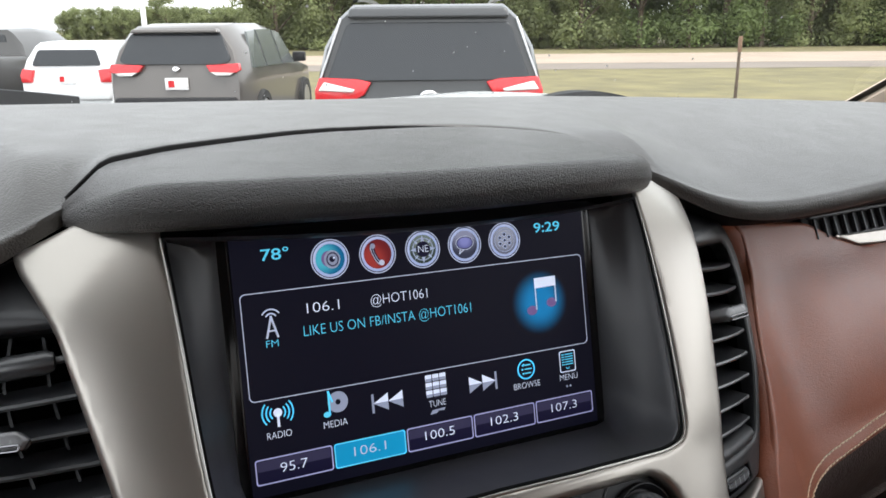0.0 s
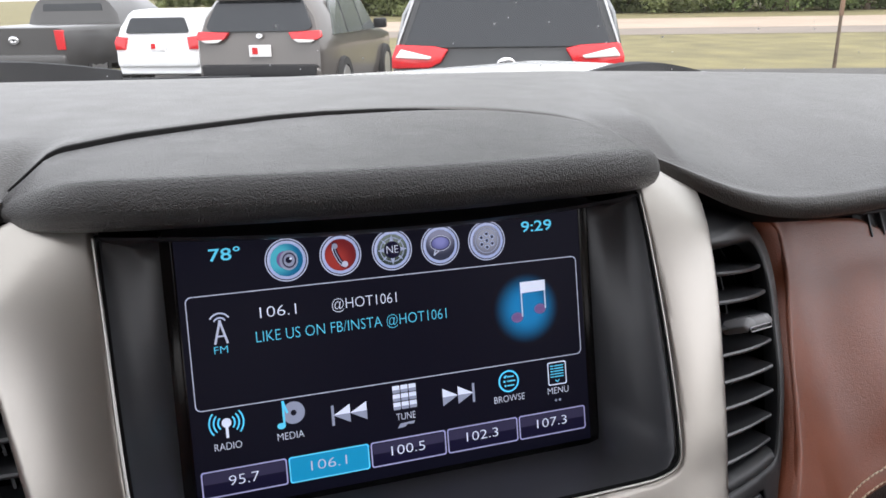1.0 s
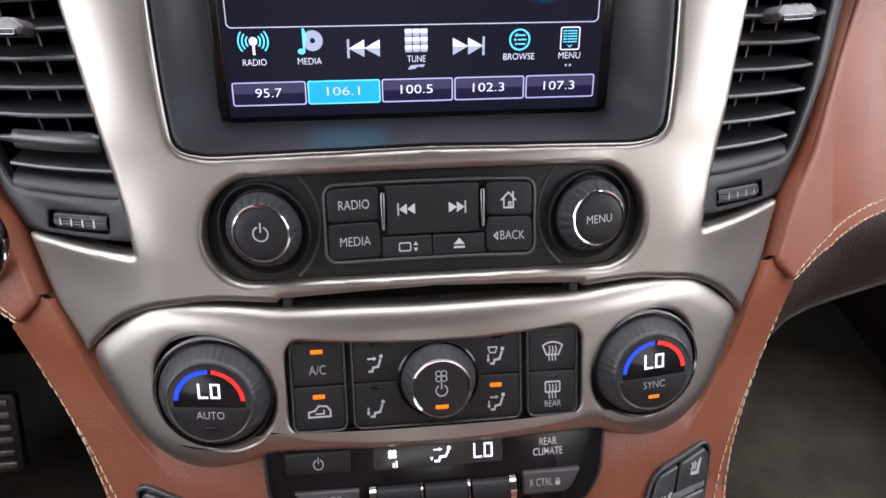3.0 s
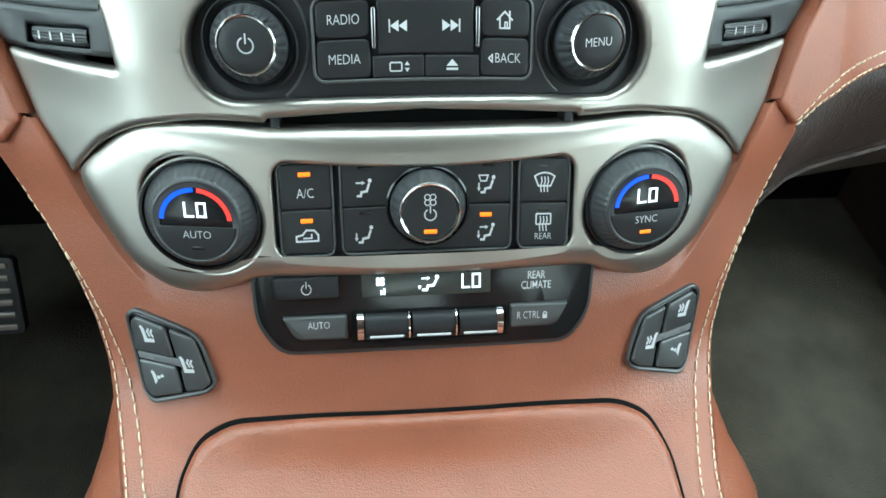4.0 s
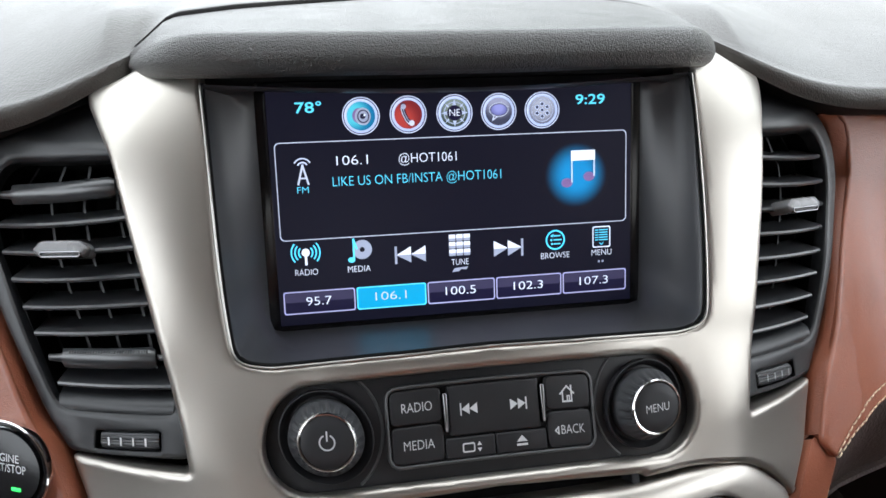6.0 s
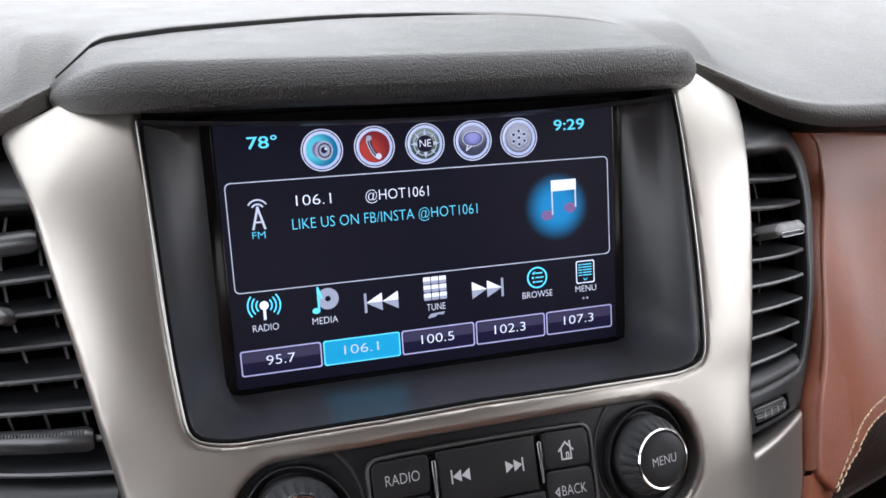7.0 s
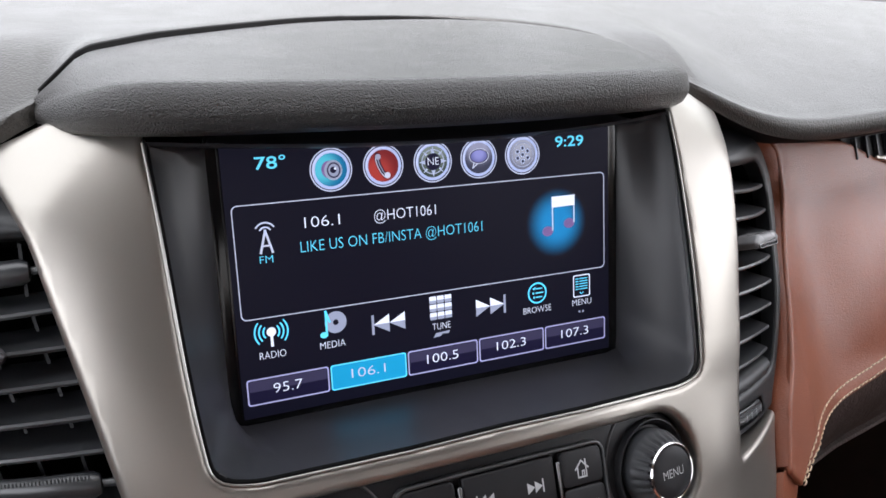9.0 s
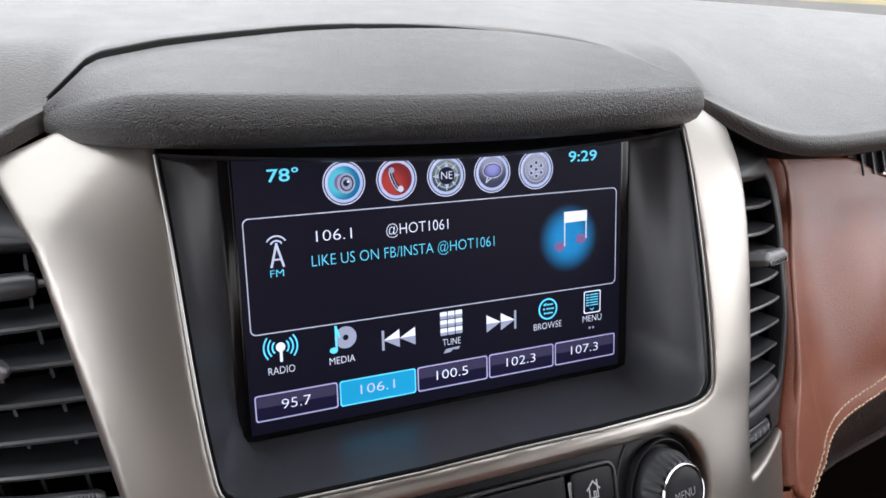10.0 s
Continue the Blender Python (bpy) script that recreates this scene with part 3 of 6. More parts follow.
def bead(pts, r, h, f, closed=False):
    """A slim rounded bead along flat points, bulging from the face."""
    line = [Vector(p) for p in pts]
    rows = []
    for i, p in enumerate(line):
        d = (line[(i + 1) % len(line)] if closed or i + 1 < len(line) else p) - (line[i - 1] if closed or i else p)
        d = d.normalized() if d.length > 1e-9 else Vector((1, 0))
        rows.append([f((p.x - d.y * r * math.cos(a), p.y + d.x * r * math.cos(a), h + r * math.sin(a))) for a in np.linspace(0, math.pi, 6)])
    if closed:
        rows.append(rows[0])
    return grid(rows)


lip = [*reversed([(-x, y) for x, y in inner_r[1:]]), *inner_r][::-1]
lip = [(x, y) for x, y in lip if y < 1.484]
part("polished_lip", bead([(x * 1.004, y - 0.0004) for x, y in lip], 0.0006, 0.0028, MT), POLISHED, trim, "polished inner lip")
# a raised black bead paints the shaded gap beside the lip
part("shadow_gap", bead([(x * 0.996, y + 0.0006) for x, y in lip], 0.0008, 0.0020, MT), DEEP, trim, "black bead for the gap's shade inside the lip")
part("slot_shadow_gap", plate(arch(rrect(-0.075, 0.075, 1.304, 1.328, 0.002)), -0.022, -0.013, 0.0005, cut=0.02), DEEP, trim, "black disc slot")
for s in (-1, 1):
    part("slot_end", plate(rrect(s * 0.0630 - 0.002, s * 0.0630 + 0.002, 1.314, 1.3245, 0.0008), -0.012, 0.0005, 0.0006), BLACK, trim, "black slot end cap")

# ---- recessed display shroud ----
shroud_loop = [*[(x, y) for x, y in inner_r], *[(-x, y) for x, y in reversed(inner_r[1:])]]


def polar(pts, c, n):
    out, k = [], len(pts)
    for i in range(n):
        a = 2 * math.pi * i / n
        dx, dy, best = math.cos(a), math.sin(a), 0
        for j in range(k):
            (x0, y0), (x1, y1) = pts[j], pts[(j + 1) % k]
            ex, ey = x1 - x0, y1 - y0
            det = dx * -ey + ex * dy
            if abs(det) < 1e-12:
                continue
            t = ((x0 - c[0]) * -ey + ex * (y0 - c[1])) / det
            u = (dx * (y0 - c[1]) - dy * (x0 - c[0])) / det
            if -1e-9 <= u <= 1 + 1e-9 and t > best:
                best = t
        out.append((c[0] + best * dx, c[1] + best * dy))
    return out


N = 160
ring0 = polar(shroud_loop, (0, 1.43), N)
bez = rrect(-92.4, 92.4, -88.2, 26.8, 3)
ring1 = polar(bez, (0, -20.0), N)
rows = [[M((x, z, 0.0032)) for x, z in ring0], [M((x * 0.992, 1.43 + (z - 1.43) * 0.992, 0.0022)) for x, z in ring0], [M((x * 0.985, 1.43 + (z - 1.43) * 0.985, -0.001)) for x, z in ring0]]
for t in (0.33, 0.66, 0.97, 1.0):
    rows.append([M((x * 0.985, 1.43 + (z - 1.43) * 0.985, -0.001)).lerp(D((a, b, 1.2 if t < 1 else 0.0)), t) for (x, z), (a, b) in zip(ring0, ring1)])
screen = thing("touchscreen_unit", "recessed colour touchscreen showing a radio menu", "touchscreen", (0, -0.02, 1.36))
part("shroud", grid(rows, closed=True), SHROUD, screen, "black satin recessed surround", smooth=50)
part("bezel", plate(rrect(-93.0, 93.0, -88.8, 27.4, 2.5), -6, 0.3, 0.3, f=D), GLOSS, screen, "gloss black bezel")
part("housing", box(-0.125, 0.125, 0.014, 0.06, 1.36, 1.487), BLACK, screen, "black display housing")
display = part("display", plate(rrect(-88.5, 88.5, -86.5, 25.5, 0.8), 0.0, 0.7, 0.15, f=D), SCREEN, screen, "dark lit display glass")
part("lit_area", fill(rrect(-87.5, 87.5, -85.5, 24.5, 0.5), 0.76, D), UIDARK, display, "dark violet lit picture area")


def ui(name, bm, mat):
    return part(name, bm, mat, display, smooth=0)


L1, L2, L3, L4 = 0.84, 0.90, 0.96, 1.02
text("78\u00b0", -68.8, 15.3, 4.7, L1, D, UICYAN, display, bold=0.010, width=12.0)
text("9:29", 66.4, 15.2, 4.6, L1, D, UICYAN, display, bold=0.010, width=15.0)
ICONS = (("blue", -45, (-48.5, 12), (0.10, 0.56, 0.68), (0.010, 0.17, 0.34)), ("red", -23, (-26, 8.5), (0.44, 0.050, 0.040), (0.20, 0.020, 0.022)), ("green", -1, (-1, 14.5), (0.22, 0.27, 0.24), (0.060, 0.085, 0.070)),
         ("slate", 20.5, (20.5, 15.5), (0.33, 0.34, 0.46), (0.050, 0.055, 0.090)), ("grey", 42, (42, 13), (0.40, 0.42, 0.50), (0.17, 0.18, 0.25)))
for tone, a, (gx, gy), inner_tone, outer_tone in ICONS:
    ui("icon_ring", stroke(circle(a, 11, 8.45, n=48), 0.45, L1, D, closed=True), UIRIM)
    ui("icon_gap", fill(circle(a, 11, 8.2, n=48), L1, D), UINAVY)
    ui("icon_rim", stroke(circle(a, 11, 7.15, n=48), 1.25, L2, D, closed=True), ICONRIM)
    ui("icon_rim_shine", stroke(arc(a, 11, 7.3, 60, 190, 20), 0.5, L3, D), UIRIM)
    ui("icon_rim_dark", stroke(arc(a, 11, 7.85, -60, 30, 16), 0.4, L2, D), UINAVY)
    ui("icon_disc", fill(circle(a, 11, 6.6, n=48), L2, D), glow_material("display_icon_" + tone, inner_tone, outer_tone, tuple(D((gx, gy, L2))), 0.0095))
ui("speaker_bracket", fill(circle(-46.0, 11.2, 3.0, 3.4, 24), L4, D), UIPLUM)
ui("speaker_cone", fill(circle(-44.2, 10.8, 3.7, 4.0, n=30), L4 + 0.03, D), UIGREY)
ui("speaker_ring", stroke(circle(-44.0, 10.8, 2.5, 2.8, n=28), 0.6, L4 + 0.06, D, closed=True), UISHADE)
ui("speaker_dome", fill(circle(-44.2, 10.9, 1.3, n=20), L4 + 0.08, D), UINAVY)
ui("speaker_shine", fill(circle(-43.4, 11.4, 0.5, n=12), L4 + 0.12, D), UIWHITE)
HANDSET = [(-25.4, 15.2), (-25.6, 14.0), (-25.0, 11.6), (-23.6, 8.6), (-22.2, 6.9), (-21.2, 6.8)]
ui("handset", stroke(HANDSET, 2.0, L4, D), UINAVY)
ui("handset_edge", stroke([(x - 0.7, y - 0.3) for x, y in HANDSET], 0.35, L4 + 0.04, D), UIRIM)
ui("handset_shine", stroke([(x + 0.2, y + 0.2) for x, y in HANDSET], 0.35, L4 + 0.04, D), UIGREY)
ui("handset_cup", fill(circle(-21.5, 7.0, 1.3, n=16), L4 + 0.06, D), UIRIM)
ui("handset_ear", fill(circle(-25.2, 14.7, 1.2, n=16), L4 + 0.06, D), UIGREY)
ui("compass_dial", stroke(circle(-1, 11, 5.0, n=36), 0.5, L3, D, closed=True), UIGREY)
for i in range(8):
    t = math.radians(45 * i)
    r0, w = (3.2, 1.0) if i % 2 == 0 else (4.0, 0.5)
    ux, uy = math.cos(t), math.sin(t)
    ui("compass_point", fill([(-1 + r0 * ux - w * uy, 11 + r0 * uy + w * ux), (-1 + r0 * ux + w * uy, 11 + r0 * uy - w * ux), (-1 + 6.4 * ux, 11 + 6.4 * uy)], L4, D), ICONRIM)
ui("compass_hub", fill(circle(-1, 11, 3.6, n=30), L4 + 0.03, D), UINAVY)
text("NE", -1, 11, 3.2, L4 + 0.06, D, UIWHITE, display, wide=0.95)
ui("speech_bubble", fill(circle(20.5, 11.8, 4.7, 3.3, 30), L4, D), UIRIM)
ui("speech_bubble_line", fill(circle(20.5, 11.8, 4.4, 3.0, 30), L4 + 0.03, D), UISHADE)
ui("speech_bubble_face", fill(circle(20.5, 11.8, 4.0, 2.6, 30), L4 + 0.06, D), glow_material("display_bubble", (0.30, 0.31, 0.66), (0.15, 0.16, 0.38), tuple(D((20.5, 13.0, L4))), 0.0045))
ui("speech_tail", stroke([(18.0, 9.2), (17.4, 7.0), (19.6, 8.6)], 0.5, L4 + 0.06, D), UIRIM)
ui("wheel_ring", stroke(circle(42, 11, 5.3, n=36), 0.4, L4, D, closed=True), UIGREY)
for i in range(7):
    t, r = math.radians(60 * i + 30), 0 if i == 6 else 2.9
    cx, cy = 42 + r * math.cos(t), 11 + r * math.sin(t)
    ui("wheel_stud", fill(circle(cx, cy, 1.15, n=14), L4, D), ICONRIM)
    ui("wheel_stud_hole", fill(circle(cx, cy, 0.65, n=12), L4 + 0.04, D), UINAVY)
ui("picture_frame_line", stroke(rrect(-85, 85, -45, 0, 2.2), 0.40, L1, D, closed=True), UIRIM)
text("106.1", -50.1, -9.2, 4.4, L1, D, UIWHITE, display, bold=-0.014, width=14.5)
text("@HOT1061", -14.5, -9.4, 4.4, L1, D, UIWHITE, display, bold=-0.014, width=27.6)
text("LIKE US ON FB/INSTA @HOT1061", -19.3, -18.8, 4.5, L1, D, UICYAN, display, bold=-0.016, width=80.6)
ui("glow_disc", fill(circle(59, -21, 17.5, n=48), L1, D), glow_material("display_blue_halo", (0.015, 0.27, 0.60), (0.0050, 0.0050, 0.0110), tuple(D((59, -21, L1))), 0.0172))
ui("note_head", fill(circle(54.2, -24.6, 2.9, 2.3, 24), L3, D), UIPLUM)
ui("note_head", fill(circle(65.6, -21.9, 2.9, 2.3, 24), L3, D), UIPLUM)
ui("note_stem", stroke([(56.8, -24.2), (56.8, -9.6)], 0.7, L3 + 0.05, D), UIRIM)
ui("note_stem", stroke([(68.3, -21.5), (68.3, -9.6)], 0.7, L3 + 0.05, D), UIRIM)
ui("note_beam", fill([(56.4, -14.0), (68.7, -13.8), (68.7, -9.0), (56.4, -9.0)], L3 + 0.1, D), UIWHITE)
bm = stroke([(-75.3, -19), (-73, -10.5), (-70.7, -19)], 0.9, L2, D)
stroke([(-74.6, -16.4), (-71.4, -16.4)], 0.7, L2, D, bm)
stroke(arc(-73, -11.5, 2.4, 35, 145, 8), 0.6, L2, D, bm)
stroke(arc(-73, -11.5, 4.2, 35, 145, 8), 0.6, L2, D, bm)
ui("tower_icon", bm, UIRIM)
text("FM", -73.4, -21.9, 2.9, L2, D, UICYAN, display, width=5.2)
for body, a, w in (("RADIO", -74.1, 10.5), ("MEDIA", -49.4, 10.7), ("TUNE", -0.5, 8.5), ("BROWSE", 47.9, 14.8), ("MENU", 72.2, 10.5)):
    text(body, a, -60.5, 3.0, L2, D, UIWHITE, display, bold=-0.016, width=w)
bm = bmesh.new()
for r in (3.2, 4.9, 6.6):
    stroke(arc(-74, -51, r, -38, 38, 8), 0.62, L2, D, bm)
    stroke(arc(-74, -51, r, 142, 218, 8), 0.62, L2, D, bm)
ui("signal_mark", bm, UICYAN)
bm = fill(circle(-74, -51, 1.9, n=16), L2 + 0.03, D)
stroke([(-74, -51), (-74, -56.5)], 1.1, L2 + 0.03, D, bm)
ui("radio_mast", bm, UIWHITE)
ui("disc_icon", fill(circle(-47.6, -51.2, 4.6, n=30), L2, D), UIGREY)
ui("disc_hole", fill(circle(-47.6, -51.2, 1.2, n=16), L3, D), UIDARK)
bm = stroke([(-51.6, -55.5), (-51.6, -46.2), (-50.2, -50.5)], 0.9, L3, D)
fill(circle(-52.8, -55.9, 1.7, 1.3, 14), L3, D, bm)
ui("disc_note", bm, UICYAN)
for s, c in ((-1, -24.6), (1, 23.8)):
    bm = bmesh.new()
    stroke([(c + s * 7.1, -58.8), (c + s * 7.1, -51.4)], 1.1, L2, D, bm)
    for d in (6.9, -0.2):
        fill([(c + s * d, -55.1), (c + s * (d - 7.1), -59.0), (c + s * (d - 7.1), -55.1)], L2, D, bm)
    ui("skip_icon_shade", bm, UIGREY)
    bm = bmesh.new()
    for d in (6.9, -0.2):
        fill([(c + s * d, -55.1), (c + s * (d - 7.1), -55.1), (c + s * (d - 7.1), -51.2)], L2, D, bm)
    ui("skip_icon", bm, UIWHITE)
for i in range(3):
    for j in range(3):
        ui("keypad_key", fill(rrect(-5.7 + 3.6 * i, -2.5 + 3.6 * i, -57.2 + 3.6 * j, -54.0 + 3.6 * j, 0.2, 1), L2, D), UIWHITE)
        ui("keypad_key_shade", fill(rrect(-5.7 + 3.6 * i, -2.5 + 3.6 * i, -57.2 + 3.6 * j, -55.8 + 3.6 * j, 0.2, 1), L3, D), UIGREY)
ui("tune_ribbon", fill([(-4.6, -65.2), (-3.2, -63.3), (3.4, -62.9), (2.6, -64.2), (0, -63.9), (-1.2, -64.9)], L2, D), UIGREY)
bm = stroke(circle(48, -52.6, 4.6, n=30), 0.7, L2, D, closed=True)
for d in (-2, 0, 2):
    stroke([(47.4, -52.6 + d), (50.9 - 0.3 * abs(d), -52.6 + d)], 0.6, L2, D, bm)
    fill(circle(45.9 + 0.2 * abs(d), -52.6 + d, 0.55, n=8), L2, D, bm)
stroke([(45.9, -50.6), (46.9, -50.0)], 0.5, L2, D, bm)
ui("browse_icon", bm, UICYAN)
ui("menu_icon_frame", stroke(rrect(67.7, 76.6, -57.6, -47.4, 0.8, 2), 0.5, L2, D, closed=True), UIWHITE)
bm = bmesh.new()
for d in range(5):
    stroke([(69.0, -49.0 - 1.25 * d), (70.2, -49.0 - 1.25 * d)], 0.5, L2, D, bm)
    stroke([(71.1, -49.0 - 1.25 * d), (75.2, -49.0 - 1.25 * d)], 0.5, L2, D, bm)
stroke([(71.2, -55.6), (72.1, -56.4), (73.0, -55.6)], 0.4, L2, D, bm)
ui("menu_icon_lines", bm, UICYAN)
bm = fill(circle(70.8, -64.9, 0.6, n=10), L2, D)
fill(circle(72.8, -64.9, 0.6, n=10), L2, D, bm)
ui("page_dots", bm, UIGREY)
for i, body in enumerate(("95.7", "106.1", "100.5", "102.3", "107.3")):
    a0, a1 = -85.3 + 34.3 * i, -52.3 + 34.3 * i
    lit = i == 1
    ui("preset_key", fill(rrect(a0, a1, -80, -69.6, 1.0, 3), L1, D), UIBLUE if lit else UINAVY)
    ui("preset_key_shine", fill(rrect(a0 + 0.6, a1 - 0.6, -74.6, -70.2, 0.6, 2), L2, D), UIBLUE if lit else UISHADE)
    ui("preset_key_line", stroke(rrect(a0, a1, -80, -69.6, 1.0, 3), 0.55, L3, D, closed=True), UICYAN if lit else UILINE)
    text(body, (a0 + a1) / 2 - 0.4, -74.6, 4.1, L4, D, UIRIM if lit else UIWHITE, display, bold=-0.012, width=11.8 if body == "95.7" else 15.0)

# ---- radio panel ----
radio = thing("radio_panel", "black radio control panel with two knobs and keys", "radio", (0, -0.09, 1.33))
body = part("panel_body", plate(rrect(-0.0968, 0.0968, 1.3265, 1.3675, 0.0200, 8), -0.012, -0.003, 0.0012, f=MP, cut=0.009), BLACK, radio)


def key(u0, u1, v0, v1, parent, h1=0.0, r=0.0012, name="key", mat=BUTTON, h0=-0.008):
    return part(name, plate(rrect(u0, u1, v0, v1, r, 3), h0, h1, 0.0007, f=MA, cut=0.012), mat, parent)


part("key_frame", plate(rrect(-0.0458, 0.0458, 1.3350, 1.3654, 0.0048, 4), -0.006, 0.0004, 0.0005, [rrect(-0.0446, 0.0446, 1.3362, 1.3642, 0.0038, 4)], f=MR, cut=0.012), KEYGREY, radio)
for u0, u1, v0, v1, cap in ((-0.0440, -0.0222, 1.3508, 1.3636, "RADIO"), (-0.0440, -0.0222, 1.3366, 1.3502, "MEDIA"), (0.0234, 0.0440, 1.3508, 1.3636, "home"), (0.0234, 0.0440, 1.3366, 1.3502, "BACK"),
                            (-0.0192, 0.0204, 1.3448, 1.3634, "skip"), (-0.0214, -0.0004, 1.3364, 1.3442, "aspect"), (0.0002, 0.0226, 1.3364, 1.3442, "eject")):
    k = key(u0, u1, v0 - 0.0024, v1 - 0.0024, radio, r=0.0025 if cap in ("RADIO", "MEDIA", "home", "BACK") else 0.0008)
    cu, cv = (u0 + u1) / 2, (v0 + v1) / 2
    if cap in ("RADIO", "MEDIA"):
        text(cap, cu + 0.0004, cv - 0.0002, 0.0035, 0.0002, MR, LEGEND, k, width=0.0128)
    elif cap == "BACK":
        text(cap, cu + 0.0012, cv - 0.0004, 0.0035, 0.0002, MR, LEGEND, k, width=0.0108)
        part("arrow_print", stroke([(cu - 0.0055, cv + 0.0009), (cu - 0.0070, cv - 0.0004), (cu - 0.0055, cv - 0.0017)], 0.0005, 0.0002, MR, closed=True), LEGEND, k, smooth=0)
    elif cap == "home":
        hc, hz, k_ = cu - 0.0004, cv - 0.0008, 0.74
        P = lambda pts: [(hc + k_ * x, hz + k_ * z) for x, z in pts]
        bm = stroke(P([(-0.0042, 0.0004), (0, 0.0042), (0.0042, 0.0004)]), 0.0006, 0.0002, MR)
        stroke(P([(-0.0028, 0.001), (-0.0028, -0.0036), (0.0028, -0.0036), (0.0028, 0.001)]), 0.0006, 0.0002, MR, bm)
        stroke(P([(0.0001, -0.0036), (0.0001, -0.0008), (0.0014, -0.0008), (0.0014, -0.0036)]), 0.0005, 0.0002, MR, bm)
        stroke(P([(0.0027, 0.0022), (0.0027, 0.0042)]), 0.0007, 0.0002, MR, bm)
        part("house_print", bm, LEGEND, k, smooth=0)
    elif cap == "skip":
        for s, c in ((-1, -0.0105), (1, 0.0107)):
            bm = stroke([(c + s * 0.0037, 1.3525), (c + s * 0.0037, 1.3565)], 0.0006, 0.0002, MR)
            for d in (0.0034, 0.0):
                fill([(c + s * d, 1.3545), (c + s * (d - 0.0034), 1.3525), (c + s * (d - 0.0034), 1.3565)], 0.0002, MR, bm)
            part("skip_print", bm, LEGEND, k, smooth=0)
    elif cap == "aspect":
        bm = stroke(rrect(cu - 0.0034, cu + 0.0014, cv - 0.0016, cv + 0.0014, 0.0006, 2), 0.0005, 0.0002, MR, closed=True)
        fill([(cu + 0.0026, cv + 0.0004), (cu + 0.0046, cv + 0.0004), (cu + 0.0036, cv + 0.0018)], 0.0002, MR, bm)
        fill([(cu + 0.0026, cv - 0.0006), (cu + 0.0046, cv - 0.0006), (cu + 0.0036, cv - 0.0020)], 0.0002, MR, bm)
        part("screen_print", bm, LEGEND, k, smooth=0)
    else:
        bm = fill([(cu - 0.0024, cv), (cu + 0.0024, cv), (cu, cv + 0.0024)], 0.0002, MR)
        stroke([(cu - 0.0020, cv - 0.0011), (cu + 0.0020, cv - 0.0011)], 0.0008, 0.0002, MR, bm)
        part("eject_print", bm, LEGEND, k, smooth=0)
for u in (-0.0207, 0.0219):
    part("chrome_bar", plate(rrect(u - 0.0009, u + 0.0009, 1.3466, 1.3612, 0.0006, 2), -0.004, 0.0012, 0.0006, f=MR), DARKCHROME, radio, "chrome divider bar")


def turned_knob(parent, u, v, scale=1.0, name="knob"):
    f = rigid(u, v)
    lean = lambda p: f(p) + Vector((0, 0.35 * (3 * u + 12 * u ** 3) * p[0], 0))
    s = scale
    part("knob_dish", lathe([(0.0209 * s, -0.0045), (0.0209 * s, 0.0000), (0.0207 * s, 0.0008), (0.0203 * s, 0.0010), (0.0198 * s, 0.0003), (0.0186 * s, -0.0022), (0.0172 * s, -0.0034), (0.012 * s, -0.0042)], lean, n=64), BLACK, parent)
    k = part(name, lathe([(0.0166 * s, -0.004), (0.0166 * s, 0.0030), (0.0162 * s, 0.0042), (0.0155 * s, 0.0058), (0.0138 * s, 0.0105), (0.0132 * s, 0.0118), (0.0124 * s, 0.0122), (0.008 * s, 0.0122)], f, n=120, ribs=24, depth=0.0009, between=(3, 5)), RUBBER, parent, "grey-black ribbed knob")
    part("knob_ring", lathe([(0.0126 * s, 0.0112), (0.0126 * s, 0.0132), (0.0121 * s, 0.0138), (0.0116 * s, 0.0137), (0.0113 * s, 0.0125), (0.005, 0.0125)], f), CHROME, k, "chrome ring")
    part("knob_cap", lathe([(0.0114 * s, 0.0120), (0.0113 * s, 0.0132), (0.0107 * s, 0.0136), (0.006 * s, 0.0137)], f), BUTTON, k)
    return k, f


for s in (-1, 1):
    # a raised ring line round each knob's well
    ring = [(s * (0.0708 - 0.0236 * math.cos(a)), 1.3478 + 0.0236 * math.sin(a)) for a in np.linspace(-0.98, 0.98, 25)]
    part("well_line", bead(ring, 0.0006, -0.0030, MP), KEYGREY, radio)
k, f = turned_knob(radio, -0.0708, 1.347, 0.94)
bm = stroke(arc(0, 0, 0.0030, 120, 420, 20), 0.0006, 0.0141, f)
stroke([(0, 0.0008), (0, 0.0042)], 0.0006, 0.0141, f, bm)
part("power_print", bm, LEGEND, k, smooth=0)
k, f = turned_knob(radio, 0.0708, 1.347, 0.94)
text("MENU", 0, -0.0004, 0.0035, 0.0141, f, LEGEND, k, width=0.0112)

# ---- climate pod ----
pod_half = [(0.0, 1.3200), (0.031, 1.3195), (0.062, 1.3176), (0.100, 1.3155), (0.122, 1.3115), (0.140, 1.299), (0.1525, 1.2855), (0.1455, 1.270), (0.134, 1.2555), (0.118, 1.2478), (0.102, 1.2475), (0.086, 1.2525), (0.066, 1.2590), (0.0, 1.2625)]
pod_line = mirror(pod_half)
pod_loop = []
for i, q1 in enumerate(pod_line):
    q0, q2, q3 = pod_line[i - 1], pod_line[(i + 1) % len(pod_line)], pod_line[(i + 2) % len(pod_line)]
    for t in (0, 0.17, 0.33, 0.5, 0.67, 0.83):
        pod_loop.append(tuple(0.5 * (2 * q1[j] + (q2[j] - q0[j]) * t + (2 * q0[j] - 5 * q1[j] + 4 * q2[j] - q3[j]) * t * t + (3 * q1[j] - q0[j] - 3 * q2[j] + q3[j]) * t ** 3) for j in (0, 1)))
